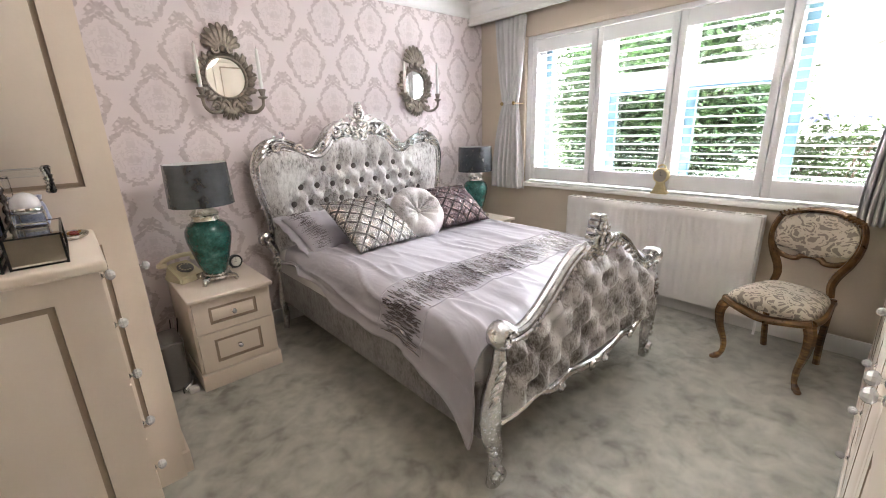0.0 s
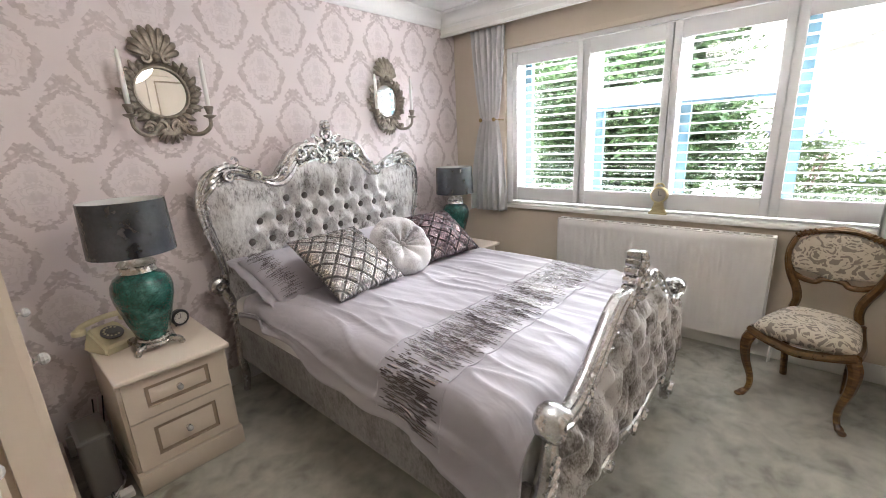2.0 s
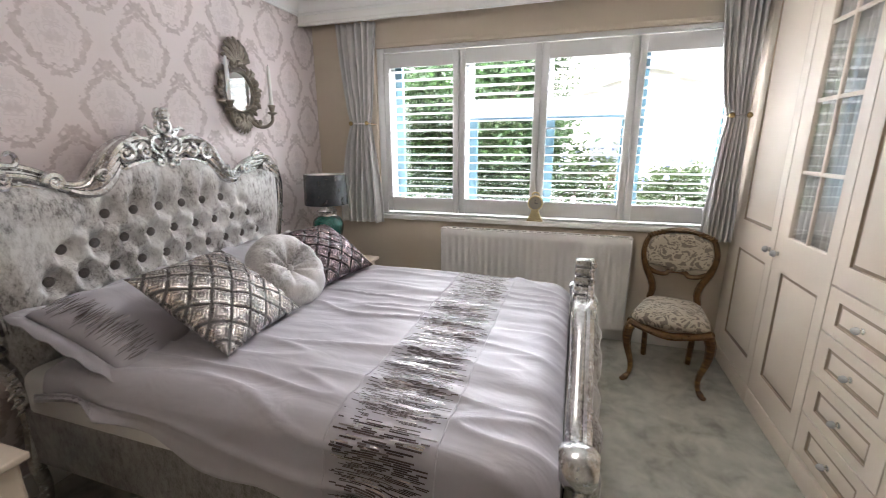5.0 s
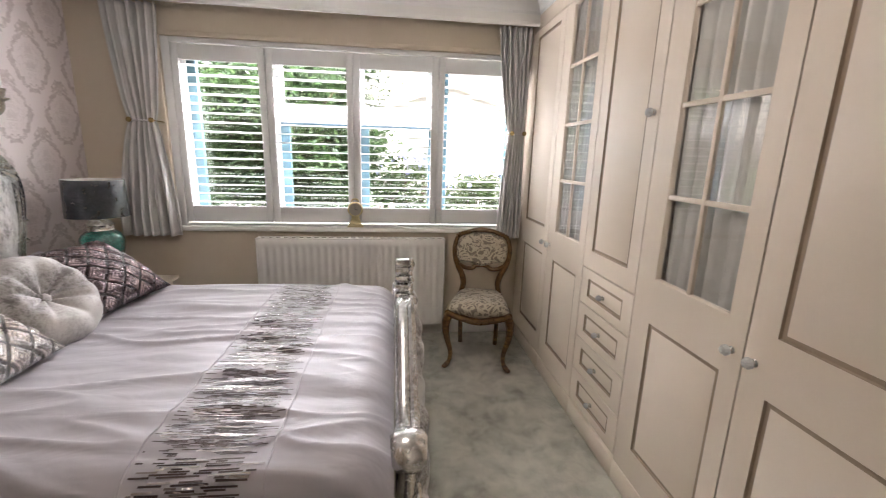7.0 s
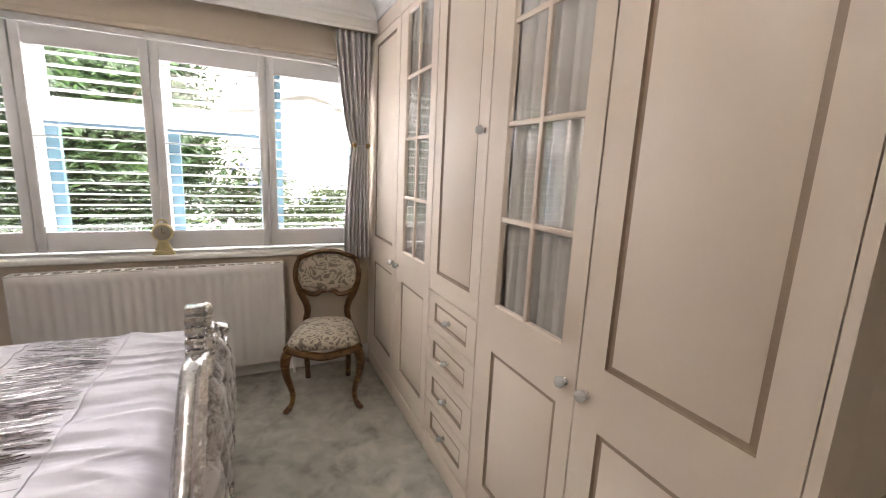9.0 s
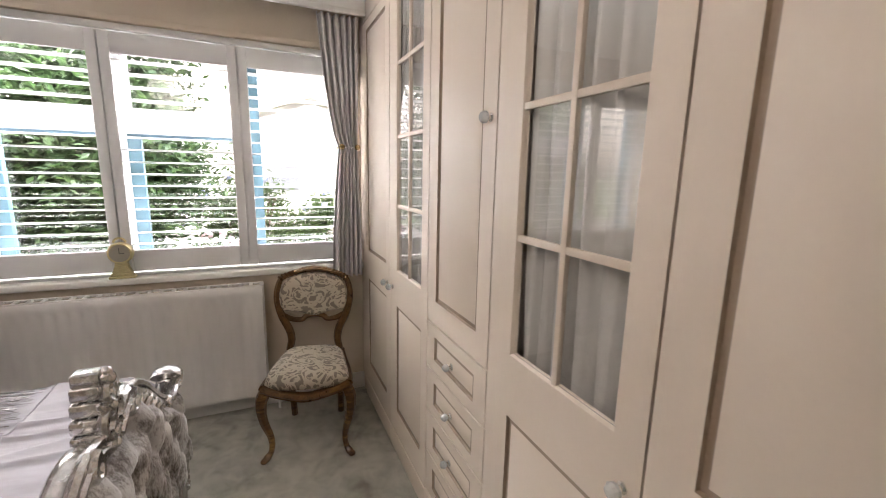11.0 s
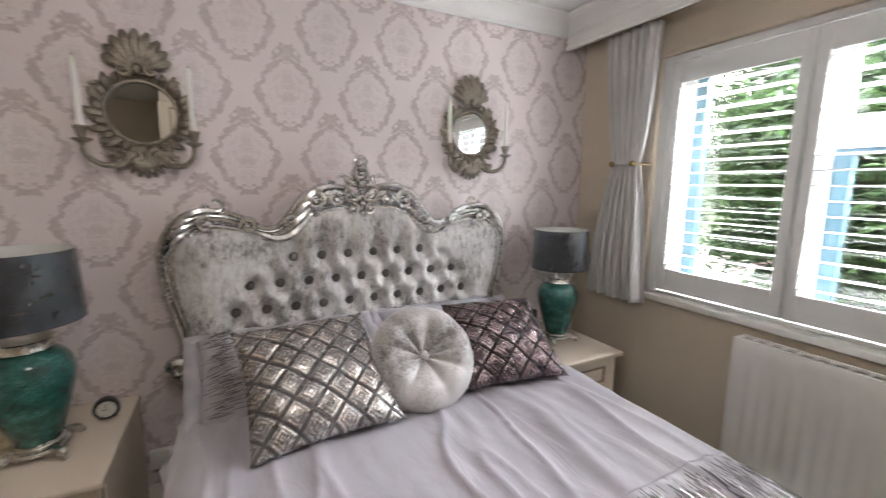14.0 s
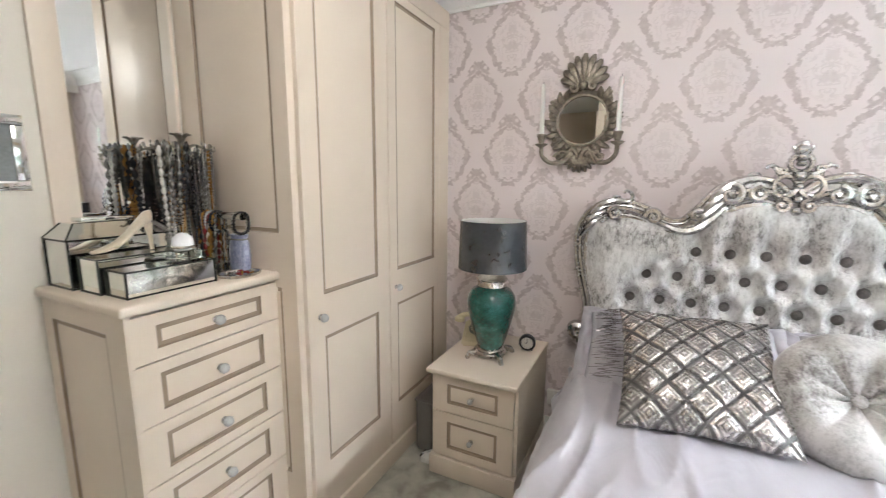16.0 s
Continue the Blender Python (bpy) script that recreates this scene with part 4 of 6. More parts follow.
hb = part("headboard_frame", bmesh.new(), SILVER, bed, "carved silver leaf frame")
for s in (1, -1):
    base = along(HB, 6)
    base = [Vector((p.x * s, HY, p.z)) for p in base]
    n = len(base)
    bm = bmesh.new()
    rad = [at(HR, k / (n - 1)) for k in range(n)]
    sweep(bm, base, [r * 0.86 for r in rad], 10, 1.0, normal=(0, 1, 0))
    # moulded beads on both edges of the rail
    for f, th in ((0.72, 0.011), (-0.80, 0.013), (0.05, 0.010)):
        pts = []
        for k in range(n):
            d = (base[min(k + 1, n - 1)] - base[max(k - 1, 0)]).normalized()
            nr = Vector((-d.z, 0, d.x))
            pts.append(base[k] + nr * rad[k] * f + Vector((0, -rad[k] * (0.62 if f != 0.05 else 0.86), 0)))
        sweep(bm, pts, th, 6, normal=(0, 1, 0))
    part("rail", bm, SILVER, hb)
    # acanthus plumes: fluted strands that leave the rail, sweep along it and curl over at the tip
    for lo, hi, spread, size, curl in ((0.26, 0.47, 0.046, 0.015, 0.030), (0.60, 0.93, 0.060, 0.018, 0.036)):
        for k in range(4):
            i0 = int(n * (lo + (hi - lo) * 0.12 * k))
            i1 = int(n * (hi - (hi - lo) * 0.15 * (3 - k)))
            pts, th = [], []
            for i in range(i0, i1):
                f = (i - i0) / max(1, i1 - i0 - 1)
                d = (base[i + 1] - base[i - 1]).normalized()
                up = Vector((-d.z, 0, d.x)) * s
                if up.z < 0:
                    up = -up
                pts.append(base[i] + up * spread * ((k - 1.3) / 2.2) * math.sin(f * math.pi * 0.62) + Vector((0, -0.038 - 0.016 * math.sin(f * math.pi), 0)))
                th.append(size * (0.35 + 0.75 * math.sin(math.pi * min(1, 0.12 + f * 0.80))))
            d, up = (pts[-1] - pts[-2]).normalized(), Vector((0, 0, 1)) if k > 1 else Vector((0, 0, -1))
            tip, c = pts[-1], curl * (0.55 + 0.15 * k)
            for j in range(1, 10):
                g = j / 9 * 4.4
                q = c * (1 - 0.055 * j)
                pts.append(tip + d * q * math.sin(g) + up * (c - q * math.cos(g)) + Vector((0, -0.001 * j, 0)))
                th.append(size * (0.78 - 0.045 * j))
            bm = bmesh.new()
            sweep(bm, pts, th, 7, 1.15, normal=(0, 1, 0))
            part("acanthus_strand", bm, SILVER, hb)
    bm = bmesh.new()
    spiral(bm, (0.495 * s, 1.288), 0.034, 1.25, 0.012, 0 if s > 0 else math.pi, HY - 0.052, s)
    part("scroll", bm, SILVER, hb)
    for x, z, r, turns, th, start, hand in ((0.215, 1.392, 0.044, 0.95, 0.013, 0.55, -1), (0.120, 1.398, 0.033, 1.0, 0.012, 0.5, 1), (0.655, 1.300, 0.030, 1.0, 0.011, 0.4, 1), (0.325, 1.300, 0.024, 1.0, 0.009, 0.3, 1)):
        bm = bmesh.new()
        spiral(bm, (x * s, z), r, turns, th, math.pi * start, HY - 0.066, hand * -s, 7, 0.8, 0.42)
        part("scroll", bm, SILVER, hb)
    for k, (x, z) in enumerate(((0.802, 1.03), (0.782, 0.93), (0.802, 1.15))):
        bm = bmesh.new()
        leafs(bm, [Vector((x * s, 0, z + 0.05)), Vector((x * s, 0, z)), Vector((x * s, 0, z - 0.05))], 0.026, HY - 0.034, 1, 0.9, s)
        part("leaf", bm, SILVER, hb)
    # scroll at the foot of each side and the leg below
    bm = bmesh.new()
    spiral(bm, (0.800 * s, 0.690), 0.036, 1.3, 0.022, math.pi if s > 0 else 0, HY - 0.01, -s, 8, 1.3)
    sweep(bm, smooth_path([(0.748 * s, HY, 0.77), (0.752 * s, HY, 0.70), (0.775 * s, HY, 0.655), (0.80 * s, HY, 0.65)], 5), 0.026, 8, normal=(0, 1, 0))
    part("side_scroll", bm, SILVER, hb)
    bm = bmesh.new()
    sweep(bm, smooth_path([(0.775 * s, HY, 0.67), (0.735 * s, HY - 0.005, 0.56), (0.725 * s, HY - 0.01, 0.40), (0.745 * s, HY - 0.015, 0.22), (0.735 * s, HY - 0.01, 0.10), (0.75 * s, HY - 0.02, 0.0)], 5), [0.034 - 0.0005 * k for k in range(26)], 8, normal=(0, 1, 0))
    leafs(bm, [(0.74 * s, 0, 0.62 - 0.02 * k) for k in range(10)], 0.04, HY - 0.035, 5, 0.6, s)
    part("leg", bm, SILVER, bed)


def finial(bm, y, z, w, h, deep):
    """Pierced crest: paired rings, scrolls, beads and a bud."""
    def ring(cx, cz, rx, rz, th):
        sweep(bm, [(cx + rx * math.cos(a), y, cz + rz * math.sin(a)) for a in (2 * math.pi * k / 18 for k in range(18))], th, 6, deep, normal=(0, 1, 0), closed=True)
    for s in (-1, 1):
        ring(s * w * 0.24, z + h * 0.40, w * 0.22, h * 0.14, w * 0.070)
        spiral(bm, (s * w * 0.25, z + h * 0.13), w * 0.17, 1.2, w * 0.055, math.pi * 0.5, y, s, 6, deep)
        sweep(bm, smooth_path([(s * w * 0.20, y, z + h * 0.56), (s * w * 0.42, y, z + h * 0.62), (s * w * 0.52, y, z + h * 0.72)], 4), [w * 0.07 - w * 0.006 * k for k in range(9)], 6, deep, normal=(0, 1, 0))
        spiral(bm, (s * w * 0.36, z + h * 0.62), w * 0.10, 1.0, w * 0.04, 0.3, y, s, 6, deep)
    ring(0, z + h * 0.71, w * 0.20, h * 0.12, w * 0.068)
    for k, (cz, r) in enumerate(((0.06, 0.11), (0.22, 0.09), (0.40, 0.08), (0.54, 0.13), (0.80, 0.11), (0.88, 0.15), (0.95, 0.11), (0.71, 0.08))):
        for dy in (-0.5, 0.5) if deep > 1.2 else (0,):
            bmesh.ops.create_icosphere(bm, subdivisions=2, radius=w * r, matrix=Matrix.Translation((0, y + dy * w * 0.25, z + h * cz)))
    for s in (-1, 1):
        bmesh.ops.create_icosphere(bm, subdivisions=1, radius=w * 0.07, matrix=Matrix.Translation((s * w * 0.15, y, z + h * 0.92)))
        bmesh.ops.create_icosphere(bm, subdivisions=1, radius=w * 0.06, matrix=Matrix.Translation((s * w * 0.24, y - w * 0.08, z + h * 0.28)))


bm = bmesh.new()
finial(bm, HY - 0.045, 1.315, 0.17, 0.285, 1.3)
part("finial", bm, SILVER, hb, "pierced silver crest")


def tuft(x, z, zc, px, pz, fold=0.20, dimple=0.037):
    """1 on the swelling, 0 at a button; soft folds run from button to button."""
    a = x / px + (z - zc) / (2 * pz)
    b = x / px - (z - zc) / (2 * pz)
    crease = (abs(math.sin(math.pi * a)) * abs(math.sin(math.pi * b))) ** 0.34
    da, db = a - round(a), b - round(b)
    dx, dz = (da + db) / 2 * px, (da - db) * pz
    hole = math.exp(-(dx * dx + dz * dz) / (dimple * dimple))
    return max(0.0, 1 - fold * (1 - crease) - hole)


def hb_top(x):
    pts = sorted(HB[4:])
    x = min(abs(x), 0.795)
    for (xa, za), (xb, zb) in zip(pts, pts[1:]):
        if xa <= x <= xb:
            return za + (zb - za) * (x - xa) / max(1e-6, xb - xa)
    return pts[0][1] if x < pts[0][0] else pts[-1][1]


def hb_half(z):
    pts = [(0.50, 0.74), (0.755, 0.745), (0.86, 0.752), (0.98, 0.782), (1.10, 0.803), (1.5, 0.803)]
    for (za, xa), (zb, xb) in zip(pts, pts[1:]):
        if za <= z <= zb:
            return xa + (xb - xa) * (z - za) / (zb - za)
    return 0.76


bm = bmesh.new()
NU, NV, ZB = 170, 84, 0.50
rows = []
for j in range(NV + 1):
    row = []
    for i in range(NU + 1):
        u = -1 + 2 * i / NU
        x = u * 0.795
        zt = hb_top(x)
        z = ZB + (zt - ZB) * j / NV
        x = u * min(0.795, hb_half(z))
        edge = min(1.0, (1 - abs(u)) * 0.8 / 0.11, (zt - z) / 0.10)
        edge = max(0.0, edge) ** 0.55
        # the tufted field narrows row by row towards the top
        lim = 0.60 - 0.08 * min(1, max(0, (z - 0.904) / 0.117)) - 0.15 * min(1, max(0, (z - 1.021) / 0.117))
        calm = min(1, max(0, (abs(x) - lim) / 0.07))
        if z < 1.138:
            f = tuft(x, z, 1.021, 0.126, 0.117, 0.32, 0.048)
        else:
            # pleats rise from the topmost buttons and fade towards the rail
            v = abs(math.cos(math.pi * x / 0.126)) ** 0.9
            fade = min(1, (z - 1.138) / 0.24)
            deep = 0.30 + 0.55 * min(1, (z - 1.138) / 0.05)
            px = (abs(x / 0.126) % 1.0 - 0.5) * 0.126
            hole = math.exp(-(px * px + (z - 1.138) ** 2) / 0.048 ** 2)
            f = max(0.0, 1 - deep * (1 - fade) * (1 - v) - hole)
        f += (1 - f) * calm
        row.append(bm.verts.new((x, HY - 0.004 - edge * (0.004 + 0.060 * f), z)))
    rows.append(row)
for a, b in zip(rows, rows[1:]):
    for i in range(NU):
        bm.faces.new((a[i], a[i + 1], b[i + 1], b[i]))
pad = part("headboard_pad", bm, VELVET, bed, "silver crushed velvet, deep buttoned", "all")
part("headboard_back", boxed(-0.73, 0.73, HY - 0.002, HY + 0.045, 0.3, 1.22, 0.004), SILVER, bed)
bm = bmesh.new()
bmesh.ops.create_icosphere(bm, subdivisions=2, radius=0.022, matrix=Matrix.Diagonal((1, 0.45, 1, 1)))
first = None
for r, z in enumerate((0.787, 0.904, 1.021, 1.138)):
    for k in range(-5, 6):
        x = (k + (0.5 if r % 2 else 0.0)) * 0.126
        if abs(x) > 0.59 or (r == 3 and abs(x) > 0.34) or (r == 2 and abs(x) > 0.52):
            continue
        if first is None:
            first = part("button", bm, VELVET_BUTTON_SHADED, bed, "covered velvet button, darkened for the shade of its dimple")
            b = first
        else:
            b = bpy.data.objects.new("button", first.data)
            scene.collection.objects.link(b)
            b.parent = bed
            b["label"] = "covered velvet button, darkened for the shade of its dimple"
        b.location = (x, HY - 0.014, z)

# footboard
FY = 0.950
FB = [(0.655, 0.640), (0.60, 0.630), (0.52, 0.640), (0.43, 0.685), (0.34, 0.752), (0.25, 0.822), (0.165, 0.862), (0.09, 0.858), (0.03, 0.83)]
fb = part("footboard_frame", bmesh.new(), SILVER, bed, "carved silver leaf frame")
for s in (1, -1):
    base = [Vector((p.x * s, FY, p.z)) for p in along(FB, 6)]
    n = len(base)
    bm = bmesh.new()
    sweep(bm, base, 0.030, 10, 1.0, normal=(0, 1, 0))
    for f, y, th in ((0.6, -0.024, 0.011), (-0.7, -0.026, 0.012), (0.0, -0.034, 0.009), (0.5, 0.024, 0.010)):
        pts = []
        for k in range(n):
            d = (base[min(k + 1, n - 1)] - base[max(k - 1, 0)]).normalized()
            pts.append(base[k] + Vector((-d.z, 0, d.x)) * 0.032 * f * s + Vector((0, y, 0)))
        sweep(bm, pts, th, 6, normal=(0, 1, 0))
    part("rail", bm, SILVER, fb)
    bm = bmesh.new()
    leafs(bm, base[int(n * 0.35):int(n * 0.75)], 0.050, FY - 0.034, 6, 0.9, s)
    spiral(bm, (0.50 * s, 0.640), 0.026, 1.2, 0.010, 0.5, FY - 0.034, s)
    spiral(bm, (0.13 * s, 0.850), 0.034, 1.2, 0.012, 1.5, FY - 0.034, -s)
    bead_row(bm, [(0.56 * s, 0.632), (0.475 * s, 0.66), (0.455 * s, 0.672)], 0.013, FY - 0.034)
    part("carving", bm, SILVER, fb)
    # rolled scroll at each top corner
    bm = bmesh.new()
    spiral(bm, (0.668 * s, 0.650), 0.045, 1.15, 0.017, math.pi * (0.75 if s > 0 else 0.25), FY - 0.004, -s, 8, 2.2, 0.3)
    part("corner_scroll", bm, SILVER, fb)
    # shaped post running down into a scrolled foot
    bm = bmesh.new()
    post = smooth_path([(0.665 * s, FY, 0.61), (0.675 * s, FY, 0.52), (0.708 * s, FY, 0.42), (0.722 * s, FY, 0.32), (0.712 * s, FY, 0.22), (0.690 * s, FY, 0.13), (0.700 * s, FY, 0.05), (0.705 * s, FY, 0.0)], 5)
    rr = [0.030, 0.040, 0.050, 0.054, 0.044, 0.034, 0.032, 0.036]
    sweep(bm, post, [at(rr, k / (len(post) - 1)) for k in range(len(post))], 10, 0.75, normal=(0, 1, 0))
    spiral(bm, (0.705 * s, 0.052), 0.030, 1.1, 0.013, 1.0, FY - 0.022, s, 6, 1.4)
    spiral(bm, (0.728 * s, 0.155), 0.020, 1.1, 0.009, 2.0, FY - 0.022, s, 6, 1.2)
    leafs(bm, post[3:14], 0.05, FY - 0.030, 6, 0.7, s)
    bead_row(bm, [(0.735 * s, 0.235), (0.74 * s, 0.205), (0.735 * s, 0.18)], 0.014, FY - 0.02)
    part("leg", bm, SILVER, bed)
    bm = bmesh.new()
    low = smooth_path([(0.70 * s, FY - 0.005, 0.285), (0.60 * s, FY - 0.03, 0.305), (0.48 * s, FY - 0.04, 0.335), (0.38 * s, FY - 0.045, 0.305), (0.26 * s, FY - 0.045, 0.325), (0.14 * s, FY - 0.045, 0.30), (0.0, FY - 0.045, 0.285)], 6)
    sweep(bm, low, 0.017, 8, normal=(0, 1, 0))
    sweep(bm, [p + Vector((0, -0.006, 0.022)) for p in low], 0.009, 6, normal=(0, 1, 0))
    spiral(bm, (0.33 * s, 0.30), 0.02, 1.1, 0.008, 0.4, FY - 0.062, s)
    spiral(bm, (0.06 * s, 0.285), 0.024, 1.2, 0.009, 0.4, FY - 0.062, -s)
    part("apron_moulding", bm, SILVER, fb)
bm = bmesh.new()
finial(bm, FY - 0.030, 0.815, 0.125, 0.195, 1.2)
for z, w in ((0.835, 0.050), (0.868, 0.060), (0.901, 0.054), (0.934, 0.044), (0.966, 0.034), (0.992, 0.022)):
    box(bm, -w, w, FY - 0.024, FY + 0.030, z - 0.0155, z + 0.0155, 0.007, 2)
part("finial", bm, SILVER, fb, "pierced silver crest")


def fb_top(x):
    pts = sorted(FB)
    x = min(abs(x), 0.655)
    for (xa, za), (xb, zb) in zip(pts, pts[1:]):
        if xa <= x <= xb:
            return za + (zb - za) * (x - xa) / (xb - xa)
    return pts[0][1]


bm = bmesh.new()
rows = []
NU, NV = 130, 56
for j in range(NV + 1):
    row = []
    for i in range(NU + 1):
        u = -1 + 2 * i / NU
        t = j / NV
        x0 = u * 0.66
        zt, zb = fb_top(x0), 0.315
        z = zb + (zt - zb) * t
        x = u * (0.645 + 0.05 * (1 - t) ** 1.5)
        f = tuft(x, z, 0.50, 0.155, 0.105, 0.45, 0.034)
        edge = max(0.0, min(1.0, (1 - abs(u)) / 0.10, (1 - t) / 0.14, t / 0.12)) ** 0.55
        row.append(bm.verts.new((x, FY - 0.008 - edge * (0.022 + 0.045 * f), z)))
    rows.append(row)
for a, b in zip(rows, rows[1:]):
    for i in range(NU):
        bm.faces.new((a[i], a[i + 1], b[i + 1], b[i]))
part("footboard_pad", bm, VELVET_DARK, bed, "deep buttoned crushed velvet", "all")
bm = bmesh.new()
prev = None
cols = [(-0.66 + 1.32 * k / 30) for k in range(31)]
for x in cols:
    q = [bm.verts.new((x, FY + dy, z)) for dy, z in ((0.0, 0.31), (0.028, 0.31), (0.028, fb_top(x)), (0.0, fb_top(x)))]
    if prev:
        for k in range(4):
            j = (k + 1) % 4
            bm.faces.new((prev[k], prev[j], q[j], q[k]))
    prev = q
bmesh.ops.recalc_face_normals(bm, faces=bm.faces)
part("footboard_back", bm, SILVER, bed)

# upholstered side rails and base
SIDE = velvet_material("side_rail_velvet", (0.12, 0.11, 0.105), (0.19, 0.178, 0.17), (0.27, 0.255, 0.245), 12.0, 0.3)
for s in (-1, 1):
    part("side_rail", boxed(min(s * 0.705, s * 0.748), max(s * 0.705, s * 0.748), FY + 0.03, HY - 0.03, 0.215, 0.46, 0.012, 3), SIDE, bed, "grey velvet side rail")
part("slat_base", boxed(-0.70, 0.70, FY + 0.04, HY - 0.02, 0.24, 0.34, 0.006), SIDE, bed)

MATTRESS = plain("white_mattress_ticking", (0.72, 0.70, 0.68), 0.8, vary=0.04)
mt = mesh_object("mattress", boxed(BX - 0.745, BX + 0.745, 1.0, 2.93, 0.342, 0.615, 0.05, 4), MATTRESS, True)
tagged(mt, "white mattress on the bed base", "mattress")

# duvet
def satin_material():
    n = Nodes("lilac_grey_satin")
    fold = n.noise(4.5, 3, 0.5, n.scaled((2.0, 0.8, 1.0)), 0.6)
    weave = n.noise(500.0, 1)
    col = n.ramp(fold, (0.3, (0.385, 0.362, 0.395)), (0.7, (0.435, 0.412, 0.447)))
    n.bump(n.math("ADD", n.math("MULTIPLY", fold, 1.2), n.math("MULTIPLY", weave, 0.02)), 0.38, 0.02)
    return n.set(col, 0.42, 0.0, Sheen_Weight=0.25, Specular_IOR_Level=0.45)


SATIN = satin_material()
TOPW = 0.765


def duvet_low(y, side):
    t = (y - 0.98) / (2.72 - 0.98)
    if side < 0:
        z = 0.565 - 0.165 * max(0, 1 - t * 1.1) ** 0.8 - 0.19 * max(0, 1 - t * 5) ** 1.2
        if t > 0.25:
            z += 0.02 * math.sin(t * 9)
        return z
    return 0.42 + 0.10 * t + 0.02 * math.sin(t * 11)


def duvet(q, y):
    """q runs from -1 (one hem) over the bed to 1 (the other hem)."""
    s = -1 if q < 0 else 1
    t = abs(q)
    yt = (y - 0.98) / 1.74
    top = 0.672 + 0.020 * math.sin(math.pi * min(1, yt)) - 0.03 * max(0, yt - 0.8) * 5 * 0.3
    top -= 0.06 * max(0, 1 - yt * 16) ** 2
    wob = noise.noise(Vector((q * 2.6, y * 1.7, 3.1))) * 0.016
    ridge = noise.noise(Vector((q * 9.0 + 0.9 * noise.noise(Vector((q * 2, y * 2, 0))), y * 1.7, 7.7)))
    wob += 0.015 * (1 - abs(ridge)) ** 6 + 0.004 * noise.noise(Vector((q * 22, y * 5, 1)))
    c = 0.74
    low = duvet_low(y, s)
    R = 0.085
    if t < c:
        x = (TOPW - R) * t / c
        z = top
        n = (0, 1)
    else:
        k = (t - c) / (1 - c)
        arc = 0.35
        if k < arc:
            a = k / arc * math.pi / 2
            x = TOPW - R + R * math.sin(a)
            z = top - R + R * math.cos(a)
            n = (math.sin(a), math.cos(a))
        else:
            g = (k - arc) / (1 - arc)
            x = TOPW + 0.018 * g + 0.030 * g * noise.noise(Vector((y * 5.0, s * 4.0, 0))) + 0.018 * g * math.sin(y * 17 + 2 * s)
            z = (top - R) + (low - (top - R)) * g
            n = (1, 0)
    return Vector(((x + n[0] * wob) * s + BX, y, z + n[1] * wob))


dv = thing("duvet", pose(BX, 1.85, 0.6), "lilac grey satin duvet with a dark sequin band", "duvet")
bm = bmesh.new()
NQ, NY_ = 210, 170
rows = []
for j in range(NY_ + 1):
    y = 0.985 + (2.74 - 0.985) * j / NY_
    rows.append([bm.verts.new(duvet(-1 + 2 * i / NQ, y)) for i in range(NQ + 1)])
# turned down inside the footboard
edge = [bm.verts.new((v.co.x, 0.984, max(0.40, v.co.z - 0.16) if abs(v.co.x - BX) < 0.62 else v.co.z)) for v in rows[0]]
rows.insert(0, edge)
for a, b in zip(rows, rows[1:]):
    for i in range(NQ):
        bm.faces.new((a[i], a[i + 1], b[i + 1], b[i]))
cover = part("cover", bm, SATIN, dv, smooth="all")
cover.matrix_parent_inverse = dv.matrix_world.inverted()
sm = cover.modifiers.new("thick", "SOLIDIFY")
sm.thickness = 0.014
sm.offset = -1


def sequin_thread_material():
    n = Nodes("sequin_thread")
    r = n.island()
    col = n.ramp(r, (0.0, (0.04, 0.028, 0.027)), (0.62, (0.10, 0.075, 0.07)), (0.74, (0.36, 0.32, 0.31)), (1.0, (0.72, 0.69, 0.69)))
    return n.set(col, n.val(r, 0, 1, 0.45, 0.2), n.val(r, 0, 1, 0.4, 0.8))


rnd = random.Random(11)
bm = bmesh.new()
q = -0.955
while q < 0.955:
    q += 0.0042
    y0 = 1.325 + rnd.uniform(-0.035, 0.02)
    y1 = 1.555 + rnd.uniform(-0.03, 0.04)
    y = y0 + (rnd.uniform(0, 0.05) if rnd.random() < 0.5 else 0)
    while y < y1:
        L = rnd.uniform(0.02, 0.10)
        if rnd.random() < 0.86:
            n = max(2, int(L / 0.02))
            prev = None
            for k in range(n + 1):
                yy = min(y1, y + L * k / n)
                a, b = duvet(q - 0.0016, yy), duvet(q + 0.0016, yy)
                up = Vector((0, 0, 1)) if abs(q) < 0.74 else (Vector((1 if q > 0 else -1, 0, 0.3)).normalized())
                va, vb = bm.verts.new(a + up * 0.0035), bm.verts.new(b + up * 0.0035)
                if prev:
                    bm.faces.new((prev[0], prev[1], vb, va))
                prev = (va, vb)
        y += L + rnd.uniform(0.004, 0.03)
band = part("sequin_band", bm, sequin_thread_material(), dv, "dark and silver sequin threads", False)
band.matrix_parent_inverse = dv.matrix_world.inverted()
band["kind"] = "stuff"
for y in (1.285, 1.60):
    bm = bmesh.new()
    sweep(bm, [duvet(-0.96 + 1.92 * k / 120, y) + Vector((0, 0, 0.002)) for k in range(121)], 0.0025, 5, normal=(0, 1, 0))
    sv = part("seam", bm, SATIN, dv)
    sv.matrix_parent_inverse = dv.matrix_world.inverted()


